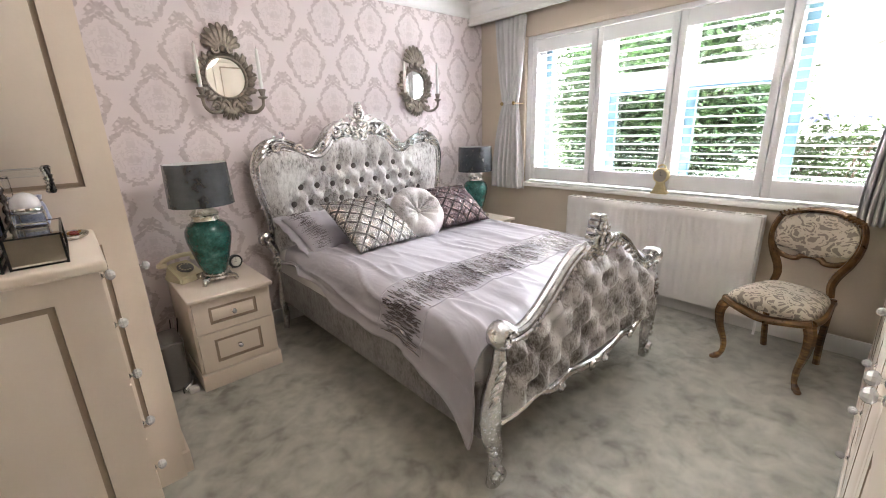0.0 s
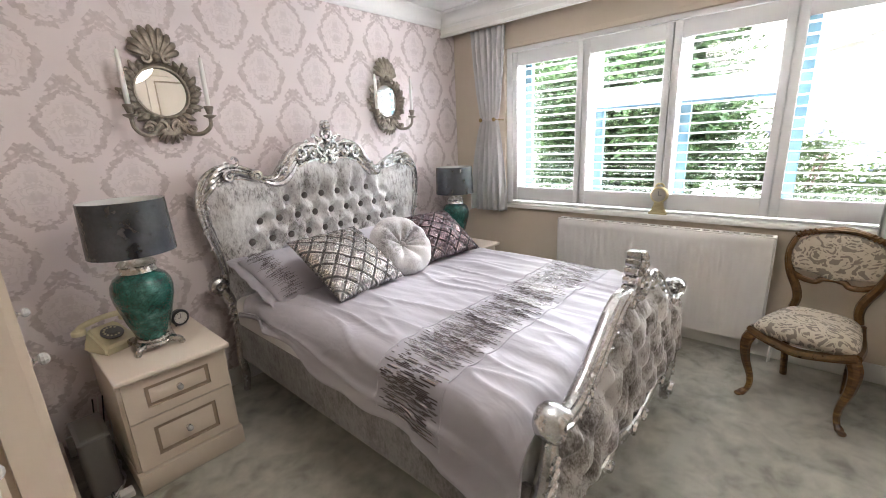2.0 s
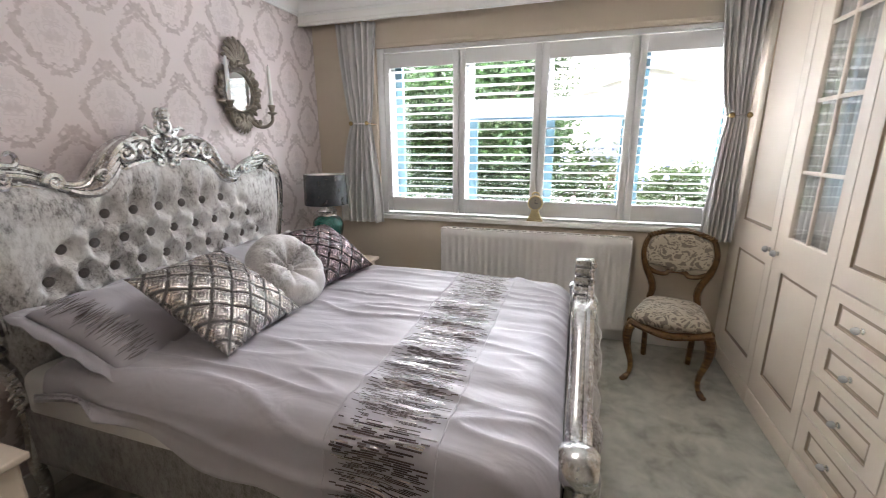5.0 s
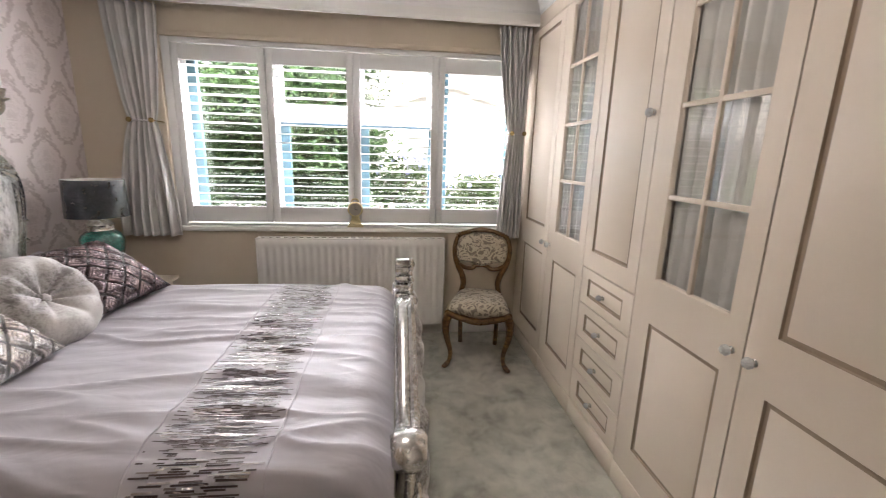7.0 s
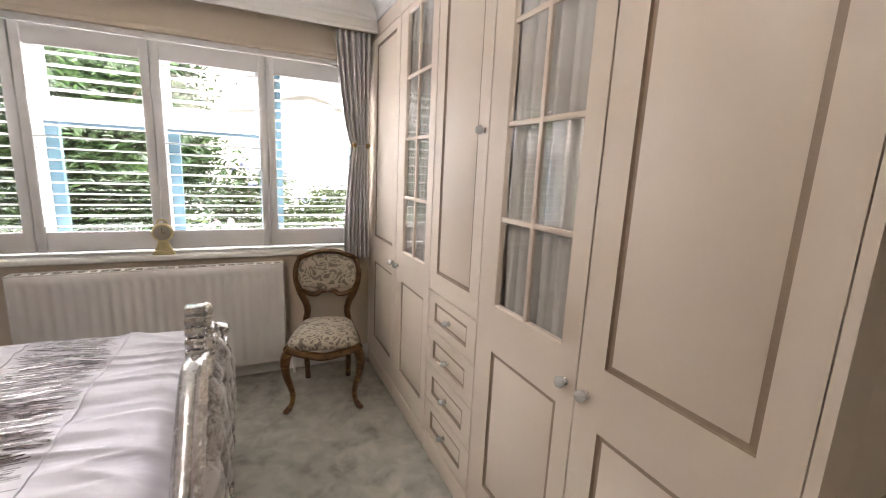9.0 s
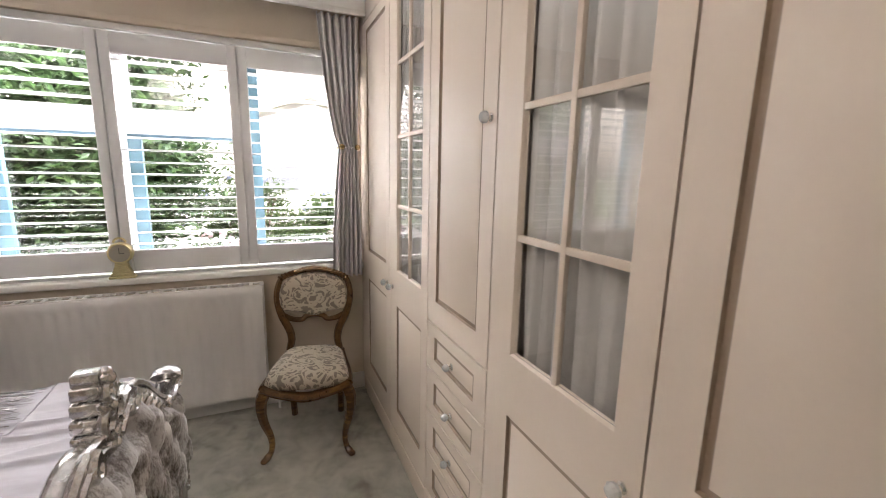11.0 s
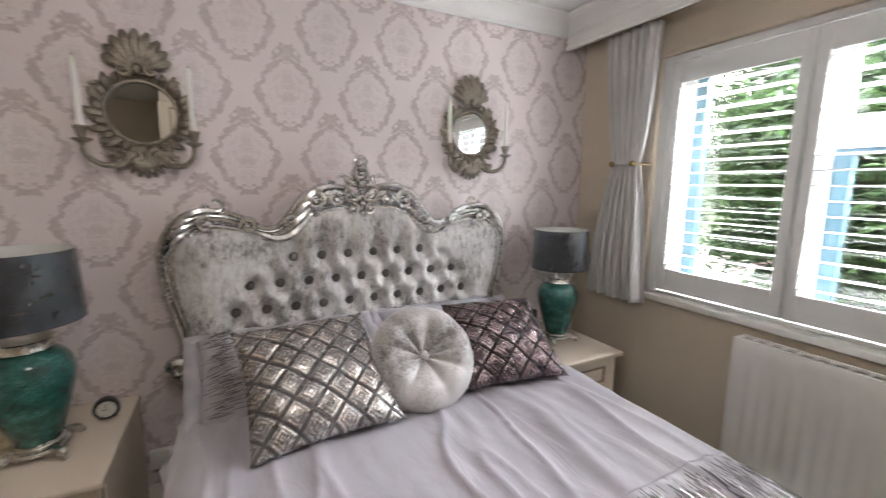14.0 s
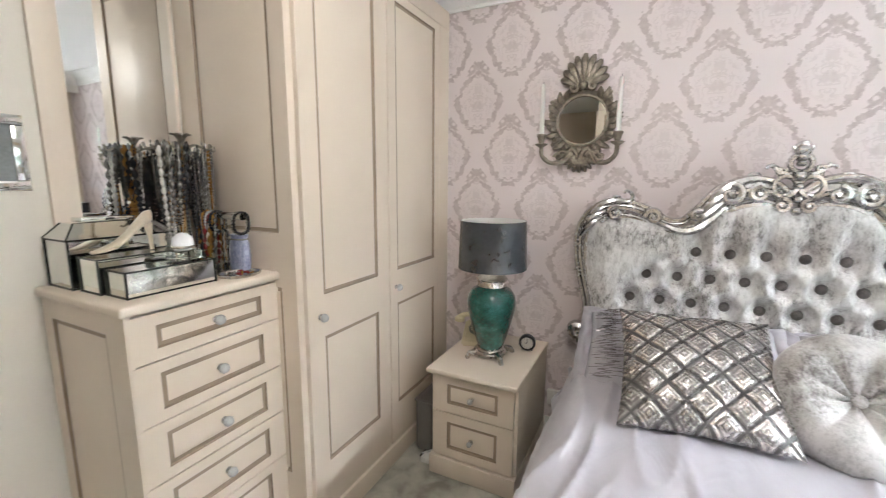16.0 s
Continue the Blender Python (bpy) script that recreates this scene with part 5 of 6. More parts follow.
# pillows and cushions
def pillow_mesh(w, h, t, n=40, pinch=0.06, wrinkle=0.006, seed=0.0, power=0.55, quilt=0.0):
    bm = bmesh.new()
    sides = []
    for s in (1, -1):
        g = []
        for j in range(n + 1):
            row = []
            for i in range(n + 1):
                u, v = -1 + 2 * i / n, -1 + 2 * j / n
                x = u * w / 2 * (1 - pinch * (1 - v * v))
                y = v * h / 2 * (1 - pinch * (1 - u * u))
                d = ((1 - u * u) * (1 - v * v)) ** power
                z = s * t / 2 * d + wrinkle * d ** 0.3 * noise.noise(Vector((u * 3 + seed, v * 3, s)))
                if quilt:
                    e = max(abs(((x + y) / 0.098) % 1 - 0.5), abs(((x - y) / 0.098) % 1 - 0.5)) * 2
                    z += s * quilt * (1 - e ** 3) * min(1, d * 2)
                row.append(bm.verts.new((x, y, z)))
            g.append(row)
        sides.append(g)
    for g, flip in zip(sides, (False, True)):
        for a, b in zip(g, g[1:]):
            for i in range(n):
                f = (a[i], a[i + 1], b[i + 1], b[i])
                bm.faces.new(f[::-1] if flip else f)
    bmesh.ops.remove_doubles(bm, verts=bm.verts, dist=0.0008)
    return bm


def pillow(x, y, z, rx, rz, label, band=0):
    ob = thing("pillow", pose(x, y, z, rx, 0, rz), label, "pillow", "pillows against the headboard")
    part("case", pillow_mesh(0.70, 0.46, 0.17, 30, 0.04, 0.012, x), SATIN, ob, smooth="all")
    bm = bmesh.new()
    fl = [(-0.39, -0.25), (0.39, -0.25), (0.39, 0.25), (-0.39, 0.25)]
    nn = 24
    out = []
    for k in range(4):
        a, b = Vector((*fl[k], 0)), Vector((*fl[(k + 1) % 4], 0))
        for i in range(nn):
            p = a.lerp(b, i / nn)
            p.z = 0.008 * math.sin(i * 1.1 + k)
            out.append(p)
    inn = [Vector((p.x * 0.86, p.y * 0.84, 0)) for p in out]
    ro, ri = [bm.verts.new(p) for p in out], [bm.verts.new(p) for p in inn]
    for k in range(len(out)):
        j = (k + 1) % len(out)
        bm.faces.new((ro[k], ro[j], ri[j], ri[k]))
    fl_ob = part("flange", bm, SATIN, ob, smooth="all")
    s2 = fl_ob.modifiers.new("thick", "SOLIDIFY")
    s2.thickness = 0.005
    if band:
        bm = bmesh.new()
        r2 = random.Random(5)
        for k in range(150):
            yy = -0.21 + 0.42 * k / 150
            xx = band * (0.27 + r2.uniform(-0.05, 0.03))
            L = r2.uniform(0.02, 0.07)
            d = lambda px: 0.085 * max(0, (1 - (px / 0.35) ** 2) * (1 - (yy / 0.23) ** 2)) ** 0.55 + 0.014
            vs = [bm.verts.new((px, yy + o, d(px))) for px, o in ((xx - L / 2, -0.0011), (xx + L / 2, -0.0011), (xx + L / 2, 0.0011), (xx - L / 2, 0.0011))]
            bm.faces.new(vs)
        bnd = part("sequin_band", bm, sequin_thread_material(), ob, "dark sequin threads", False)
        bnd["kind"] = "stuff"


pillow(1.475, 2.66, 0.752, 22, 3, "lilac grey satin pillow with a sequin band and flanged edge", -1)
pillow(2.235, 2.68, 0.752, 22, -3, "lilac grey satin pillow with a sequin band and flanged edge", 1)

SEQ_SILVER = sequin_material("silver_sequins", (0.20, 0.185, 0.18), (0.78, 0.75, 0.72))
SEQ_MAUVE = sequin_material("mauve_sequins", (0.055, 0.038, 0.040), (0.46, 0.36, 0.375))


def sequin_cushion(x, y, z, rx, rz, w, mat, label):
    ob = thing("cushion", pose(x, y, z, rx, 0, rz), label, "cushion", "scatter cushions")
    part("cover", pillow_mesh(w, w, 0.17, 104, 0.07, 0.010, x * 3, quilt=0.009), mat, ob, smooth="all")


sequin_cushion(1.50, 2.33, 0.835, 33, 5, 0.47, SEQ_SILVER, "square silver sequin cushion with a diamond trellis")
sequin_cushion(2.27, 2.36, 0.825, 32, -9, 0.43, SEQ_MAUVE, "square mauve sequin cushion with a diamond trellis")

# round gathered cushion
rc = thing("round_cushion", pose(1.885, 2.325, 0.825, 50, 0, -4) @ Matrix.Scale(0.93, 4), "round silver crushed velvet cushion with a centre button", "cushion", "scatter cushions")
bm = bmesh.new()
n1, n2 = 96, 40
rows = []
for j in range(n2 + 1):
    t = j / n2
    a = -math.pi / 2 + math.pi * t
    row = []
    for i in range(n1):
        th = 2 * math.pi * i / n1
        rr = 0.215 * (math.cos(a) ** 0.66 if math.cos(a) > 0 else 0)
        pleat = 0.022 * (abs(math.sin(th * 4.5 + 0.7 * math.sin(th * 2))) - 0.5) * (1 - min(1, rr / 0.215)) ** 0.3
        z = 0.102 * math.copysign(abs(math.sin(a)) ** 0.8, math.sin(a))
        dip = 0.092 * max(0, 1 - rr / 0.15) ** 1.25
        z -= math.copysign(dip, z) if abs(z) > 0.02 else 0
        row.append(bm.verts.new((rr * math.cos(th), rr * math.sin(th), z + pleat)))
    rows.append(row)
for a, b in zip(rows, rows[1:]):
    for i in range(n1):
        j = (i + 1) % n1
        bm.faces.new((a[i], a[j], b[j], b[i]))
bmesh.ops.remove_doubles(bm, verts=bm.verts, dist=0.0005)
VELVET_PALE = velvet_material("crushed_velvet_pale", (0.15, 0.135, 0.128), (0.36, 0.34, 0.325), (0.52, 0.495, 0.48), 6.0, 0.3, 0.5)
part("cover", bm, VELVET_PALE, rc, smooth="all")
bm = bmesh.new()
bmesh.ops.create_icosphere(bm, subdivisions=2, radius=0.022, matrix=Matrix.Translation((0, 0, 0.03)) @ Matrix.Diagonal((1, 1, 0.6, 1)))
part("button", bm, VELVET_PALE, rc)


# ---- bedside tables ----
def nightstand(x, y, label):
    ob = thing("bedside_table", pose(x, y, 0), label, "bedside table", "pair of bedside tables")
    w, d = 0.434, 0.565
    part("body", boxed(-w / 2, w / 2, 0.02, d, 0.095, 0.538, 0.002), CREAM, ob)
    part("plinth", boxed(-w / 2 - 0.004, w / 2 + 0.004, -0.012, d, 0.0, 0.097, 0.004), CREAM, ob)
    part("top", boxed(-w / 2 - 0.008, w / 2 + 0.008, -0.035, d, 0.538, 0.562, 0.007, 3), CREAM, ob)
    for z0, z1 in ((0.105, 0.335), (0.341, 0.530)):
        h = z1 - z0
        dw = part("drawer", panelled(bmesh.new(), w - 0.03, h, 0.02, [(0.075, w - 0.105, 0.045, h - 0.045, False)], x0=-w / 2 + 0.015, z0=z0), LACQUER, ob)
        knob(dw, 0.0, (z0 + z1) / 2, 0.0, 0.013)
    return ob


nightstand(0.650, 2.495, "cream bedside table with two panelled drawers and glass knobs")
nightstand(2.940, 2.495, "cream bedside table with two panelled drawers beside the curtain")


def crackle_material():
    n = Nodes("green_crackle_glass")
    v = n.node("ShaderNodeTexVoronoi", feature="DISTANCE_TO_EDGE")
    n.link(n.obj(), v.inputs["Vector"])
    v.inputs["Scale"].default_value = 75.0
    edge = n.val(v.outputs["Distance"], 0.0, 0.06, 0.0, 1.0)
    tone = n.noise(24.0, 4, 0.65)
    glaze = n.ramp(tone, (0.3, (0.010, 0.055, 0.045)), (0.55, (0.03, 0.15, 0.12)), (0.75, (0.10, 0.30, 0.25)))
    n.bump(edge, 0.3, 0.003)
    return n.set(n.mix(edge, (0.008, 0.03, 0.026), glaze), 0.14, 0.15, Coat_Weight=0.6)


CRACKLE = crackle_material()
SHADE = plain("charcoal_velvet_shade", (0.022, 0.026, 0.033), 0.24, vary=0.5, scale=14.0, bump=0.55, fine=38.0, Sheen_Weight=0.15, Specular_IOR_Level=0.9)
LINING = plain("white_shade_lining", (0.75, 0.74, 0.72), 0.7)
OLD_SILVER = plain("antique_silver", (0.56, 0.54, 0.50), 0.26, 1.0, vary=0.25, scale=40, bump=0.2)


def table_lamp(x, y, size=1.0):
    ob = thing("table_lamp", pose(x, y, 0.562) @ Matrix.Scale(size, 4), "green crackle urn lamp with silver base and charcoal velvet shade", "lamp", "pair of table lamps")
    bm = bmesh.new()
    spin(bm, [(0.060, 0.050), (0.066, 0.062), (0.074, 0.085), (0.088, 0.13), (0.104, 0.19), (0.118, 0.245), (0.122, 0.285), (0.117, 0.318), (0.102, 0.345), (0.080, 0.362), (0.066, 0.368)], 36)
    part("urn", bm, CRACKLE, ob, "green crackle glazed body")
    bm = bmesh.new()
    box(bm, -0.072, 0.072, -0.072, 0.072, 0.018, 0.032, 0.006)
    spin(bm, [(0.086, 0.028), (0.082, 0.036), (0.070, 0.040), (0.074, 0.046), (0.066, 0.054), (0.055, 0.056)], 24)
    for sx in (-1, 1):
        for sy in (-1, 1):
            sweep(bm, smooth_path([(0.055 * sx, 0.055 * sy, 0.034), (0.080 * sx, 0.080 * sy, 0.026), (0.086 * sx, 0.086 * sy, 0.010), (0.094 * sx, 0.094 * sy, 0.004)], 4), [0.016 - 0.0005 * k for k in range(13)], 6)
            bmesh.ops.create_icosphere(bm, subdivisions=1, radius=0.011, matrix=Matrix.Translation((0.09 * sx, 0.09 * sy, 0.011)))
        for k in range(5):
            bmesh.ops.create_icosphere(bm, subdivisions=1, radius=0.008, matrix=Matrix.Translation((0.03 * (k - 2), 0.074 * sx, 0.022)))
            bmesh.ops.create_icosphere(bm, subdivisions=1, radius=0.008, matrix=Matrix.Translation((0.074 * sx, 0.03 * (k - 2), 0.022)))
    part("base", bm, OLD_SILVER, ob, "ornate footed silver base")
    bm = bmesh.new()
    spin(bm, [(0.066, 0.364), (0.074, 0.370), (0.070, 0.378), (0.072, 0.398), (0.078, 0.404), (0.072, 0.412), (0.060, 0.424), (0.038, 0.438), (0.016, 0.446), (0.013, 0.462), (0.019, 0.470), (0.010, 0.478), (0.008, 0.56)], 28)
    part("collar", bm, OLD_SILVER, ob, "silver collar")
    bm = bmesh.new()
    outer, inner = [], []
    for r, lst in ((0.0, outer), (0.003, inner)):
        for z, rad in ((0.458, 0.168), (0.692, 0.160)):
            lst.append([bm.verts.new(((rad - r) * math.cos(2 * math.pi * k / 48), (rad - r) * math.sin(2 * math.pi * k / 48), z)) for k in range(48)])
    for k in range(48):
        j = (k + 1) % 48
        bm.faces.new((outer[0][k], outer[0][j], outer[1][j], outer[1][k]))
        bm.faces.new((inner[0][j], inner[0][k], inner[1][k], inner[1][j])).material_index = 1
        bm.faces.new((outer[1][k], outer[1][j], inner[1][j], inner[1][k]))
        bm.faces.new((outer[0][j], outer[0][k], inner[0][k], inner[0][j]))
    sh = part("shade", bm, [SHADE, LINING], ob, "charcoal velvet drum shade with white lining")
    bm = bmesh.new()
    for a in (0, 2.094, 4.189):
        sweep(bm, [(0, 0, 0.56), (0.158 * math.cos(a), 0.158 * math.sin(a), 0.672)], 0.002, 5)
    part("spider", bm, CHROME, sh)


table_lamp(0.648, 2.735)
table_lamp(2.955, 2.775, 0.95)

# rotary telephone
IVORY = plain("ivory_plastic", (0.66, 0.58, 0.38), 0.3, vary=0.05)
BLACK = plain("black_plastic", (0.018, 0.018, 0.02), 0.35, vary=0.1)
ph = thing("rotary_telephone", pose(0.515, 2.885, 0.562, 0, 0, 20), "ivory retro telephone with a round dial on the bedside table", "telephone")
bm = bmesh.new()
a = [bm.verts.new(v) for v in ((-0.085, -0.09, 0), (0.085, -0.09, 0), (0.085, 0.09, 0), (-0.085, 0.09, 0))]
b = [bm.verts.new(v) for v in ((-0.075, -0.075, 0.035), (0.075, -0.075, 0.035), (0.062, 0.07, 0.105), (-0.062, 0.07, 0.105))]
bm.faces.new(a[::-1])
bm.faces.new(b)
for k in range(4):
    j = (k + 1) % 4
    bm.faces.new((a[k], a[j], b[j], b[k]))
bmesh.ops.bevel(bm, geom=list(bm.edges), offset=0.010, segments=3, affect="EDGES")
part("body", bm, IVORY, ph)
bm = bmesh.new()
spin(bm, [(0.045, 0.0), (0.045, 0.006), (0.040, 0.009), (0.020, 0.009), (0.018, 0.012)], 24)
d = part("dial", bm, plain("grey_dial_plastic", (0.16, 0.15, 0.14), 0.3), ph, "grey finger dial")
d.matrix_local = pose(0, -0.008, 0.072, 25, 0, 0)
bm = bmesh.new()
for k in range(10):
    t = math.radians(40 + 28 * k)
    bmesh.ops.create_icosphere(bm, subdivisions=1, radius=0.006, matrix=Matrix.Translation((0.031 * math.cos(t), 0.031 * math.sin(t), 0.009)) @ Matrix.Diagonal((1, 1, 0.3, 1)))
part("finger_holes", bm, IVORY, d)
bm = bmesh.new()
sweep(bm, smooth_path([(-0.105, 0.045, 0.118), (-0.075, 0.045, 0.135), (0, 0.045, 0.142), (0.075, 0.045, 0.135), (0.105, 0.045, 0.118)], 5), 0.014, 8)
for s in (-1, 1):
    spin(bm, [(0.018, 0.125), (0.027, 0.118), (0.028, 0.100), (0.022, 0.096)], 16, cx=0.1 * s, cy=0.045)
part("handset", bm, IVORY, ph)

# twin-bell style alarm clock
ac = thing("alarm_clock", pose(0.800, 2.885, 0.562, 0, 0, 8), "small round black alarm clock with a white dial", "clock")
bm = bmesh.new()
spin(bm, [(0.034, 0.018), (0.042, 0.012), (0.043, -0.012), (0.038, -0.018), (0.032, -0.016)], 28, axis="y")
for v in bm.verts:
    v.co.z += 0.046
part("case", bm, BLACK, ac)
bm = bmesh.new()
spin(bm, [(0.031, -0.0155), (0.031, -0.0170)], 24, axis="y")
for v in bm.verts:
    v.co.z += 0.046
df = part("dial", bm, plain("white_dial", (0.70, 0.68, 0.62), 0.5), ac, "white clock face")
bm = bmesh.new()
box(bm, -0.001, 0.001, -0.0190, -0.0175, 0.045, 0.068)
box(bm, -0.014, 0.001, -0.0190, -0.0175, 0.045, 0.047)
for k in range(12):
    t = 2 * math.pi * k / 12
    box(bm, 0.026 * math.sin(t) - 0.001, 0.026 * math.sin(t) + 0.001, -0.0185, -0.0172, 0.046 + 0.026 * math.cos(t) - 0.002, 0.046 + 0.026 * math.cos(t) + 0.002)
part("clock_hands_and_marks", bm, BLACK, df)
bm = bmesh.new()
for s in (-1, 1):
    sweep(bm, [(0.018 * s, 0, 0.012), (0.026 * s, 0, 0.0035)], 0.0045, 6)
part("foot", bm, BLACK, ac)


# black clock radio on the far bedside table
cr = thing("clock_radio", pose(2.790, 2.825, 0.562, 0, 0, 20), "small upright black clock radio beside the lamp", "radio")
part("case", boxed(-0.045, 0.045, -0.035, 0.035, 0.004, 0.190, 0.016, 4), BLACK, cr)
part("foot", boxed(-0.038, 0.038, -0.028, 0.028, 0.0, 0.005, 0.001), BLACK, cr)
for k in range(7):
    part("grille_bar", boxed(-0.030, 0.030, -0.037, -0.0345, 0.035 + 0.012 * k, 0.041 + 0.012 * k, 0.001), BLACK, cr)
part("display", boxed(-0.030, 0.030, -0.037, -0.0345, 0.130, 0.165, 0.002), plain("dark_display", (0.01, 0.012, 0.014), 0.1), cr)


# ---- candle sconce mirrors ----
BRONZE = plain("aged_bronze", (0.27, 0.235, 0.19), 0.42, 0.6, vary=0.35, scale=30, bump=0.3)
WAX = plain("white_candle_wax", (0.80, 0.78, 0.74), 0.45, vary=0.02, Subsurface_Weight=0.1)


def sconce(x, z):
    """Wall mirror in a carved frame with a shell crest and two candle arms. Local y = 0 is the wall."""
    ob = thing("sconce_mirror", pose(x, NY - 0.001, z), "round mirror in an aged bronze carved frame with two candles", "mirror", "pair of sconce mirrors")
    bm = bmesh.new()
    spin(bm, [(0.150, 0.0), (0.150, -0.014), (0.128, -0.026), (0.118, -0.020), (0.118, 0.0)], 40, axis="y")
    frame_ob = part("frame", bm, BRONZE, ob)
    bm = bmesh.new()
    spin(bm, [(0.118, -0.012), (0.118, -0.015)], 40, axis="y")
    part("mirror_glass", bm, MIRROR, ob, "clear round mirror glass", False)
    bm = bmesh.new()
    sweep(bm, [(0.121 * math.cos(2 * math.pi * k / 40), -0.025, 0.121 * math.sin(2 * math.pi * k / 40)) for k in range(40)], 0.0065, 6, normal=(0, 1, 0), closed=True)
    part("rim", bm, BRONZE, frame_ob)
    rnd = random.Random(3)
    bm = bmesh.new()
    for k in range(30):
        a = 2 * math.pi * (k + 0.5) / 30
        if 1.1 < a < 2.04:
            continue
        r0, r1 = 0.128, 0.172 + 0.018 * (k % 2) + rnd.uniform(-0.006, 0.006)
        tw = 0.16 * (1 if math.cos(a) > 0 else -1)
        p = [(r0 * math.cos(a), -0.018, r0 * math.sin(a)), ((r0 + r1) / 2 * math.cos(a + tw * 0.4), -0.034, (r0 + r1) / 2 * math.sin(a + tw * 0.4)), (r1 * math.cos(a + tw), -0.020, r1 * math.sin(a + tw))]
        sweep(bm, smooth_path(p, 3), [0.012, 0.015, 0.017, 0.017, 0.014, 0.010, 0.005], 6, 0.6, normal=(0, 1, 0))
        if k % 3 == 0:
            spiral(bm, (0.165 * math.cos(a), 0.165 * math.sin(a)), 0.018, 1.1, 0.006, a, -0.03, 1 if math.cos(a) > 0 else -1)
    part("leaf_carving", bm, BRONZE, frame_ob, "carved leaf border")
    bm = bmesh.new()
    for k in range(9):
        a = math.radians(22 + 17 * k)
        L = 0.125 + 0.035 * math.sin(math.radians(22 + 17 * k)) ** 2
        base = Vector((0.012 * math.cos(a), -0.03, 0.155))
        tip = Vector((L * math.cos(a) * 0.92, -0.016, 0.155 + L * math.sin(a)))
        mid = base.lerp(tip, 0.6) + Vector((0, -0.018, 0))
        sweep(bm, smooth_path([base, mid, tip], 4), [0.006, 0.009, 0.011, 0.013, 0.0155, 0.018, 0.0185, 0.016, 0.009], 7, 0.7, normal=(0, 1, 0))
    for s in (-1, 1):
        spiral(bm, (0.045 * s, 0.158), 0.024, 1.2, 0.008, 0.5, -0.034, s)
    bmesh.ops.create_icosphere(bm, subdivisions=2, radius=0.022, matrix=Matrix.Translation((0, -0.04, 0.163)))
    part("shell_crest", bm, BRONZE, frame_ob, "fluted shell crest")
    bm = bmesh.new()
    for s in (-1, 1):
        spiral(bm, (0.042 * s, -0.175), 0.036, 1.25, 0.010, math.pi / 2, -0.036, s)
        spiral(bm, (0.085 * s, -0.165), 0.024, 1.1, 0.008, 0, -0.03, -s)
    for k in range(7):
        a = math.radians(-150 + 20 * k)
        sweep(bm, smooth_path([(0, -0.03, -0.17), (0.05 * math.cos(a), -0.04, -0.17 + 0.05 * math.sin(a)), (0.088 * math.cos(a), -0.018, -0.17 + 0.088 * math.sin(a))], 3), [0.010, 0.013, 0.015, 0.015, 0.013, 0.010, 0.005], 6, 0.7, normal=(0, 1, 0))
    part("lower_crest", bm, BRONZE, frame_ob)
    for s in (-1, 1):
        bm = bmesh.new()
        sweep(bm, smooth_path([(0.045 * s, -0.035, -0.165), (0.085 * s, -0.055, -0.205), (0.135 * s, -0.085, -0.208), (0.172 * s, -0.105, -0.175), (0.178 * s, -0.108, -0.130)], 6), [0.012] * 8 + [0.011] * 9 + [0.010] * 8, 8, normal=(0, 1, 0))
        spiral(bm, (0.10 * s, -0.180), 0.020, 1.0, 0.007, math.pi, -0.066, s)
        arm = part("candle_arm", bm, BRONZE, ob)
        bm = bmesh.new()
        spin(bm, [(0.006, -0.14), (0.012, -0.132), (0.030, -0.122), (0.032, -0.116), (0.012, -0.112), (0.016, -0.100), (0.020, -0.084), (0.024, -0.078), (0.023, -0.070), (0.012, -0.070)], 16, cx=0.178 * s, cy=-0.108)
        part("candle_cup", bm, BRONZE, arm)
        bm = bmesh.new()
        spin(bm, [(0.0115, -0.072), (0.0112, 0.10), (0.0085, 0.165), (0.004, 0.172)], 14, cx=0.178 * s, cy=-0.108)
        cd = part("candle", bm, WAX, ob, "white tapered candle")
        bm = bmesh.new()
        sweep(bm, [(0.178 * s, -0.108, 0.170), (0.178 * s + 0.001, -0.108, 0.182)], 0.0012, 5)
        part("wick", bm, BLACK, cd)


sconce(0.985, 1.745)
sconce(2.510, 1.755)


# ---- salon chair ----
def wood_material():
    n = Nodes("gilded_walnut")
    grain = n.noise(14.0, 5, 0.6, n.scaled((1, 1, 6)))
    rub = n.noise(9.0, 4)
    col = n.ramp(n.math("ADD", n.math("MULTIPLY", grain, 0.6), n.math("MULTIPLY", rub, 0.4)), (0.35, (0.045, 0.020, 0.007)), (0.52, (0.14, 0.065, 0.018)), (0.68, (0.34, 0.19, 0.05)))
    n.bump(grain, 0.15, 0.003)
    return n.set(col, 0.32, 0.15, Coat_Weight=0.3)


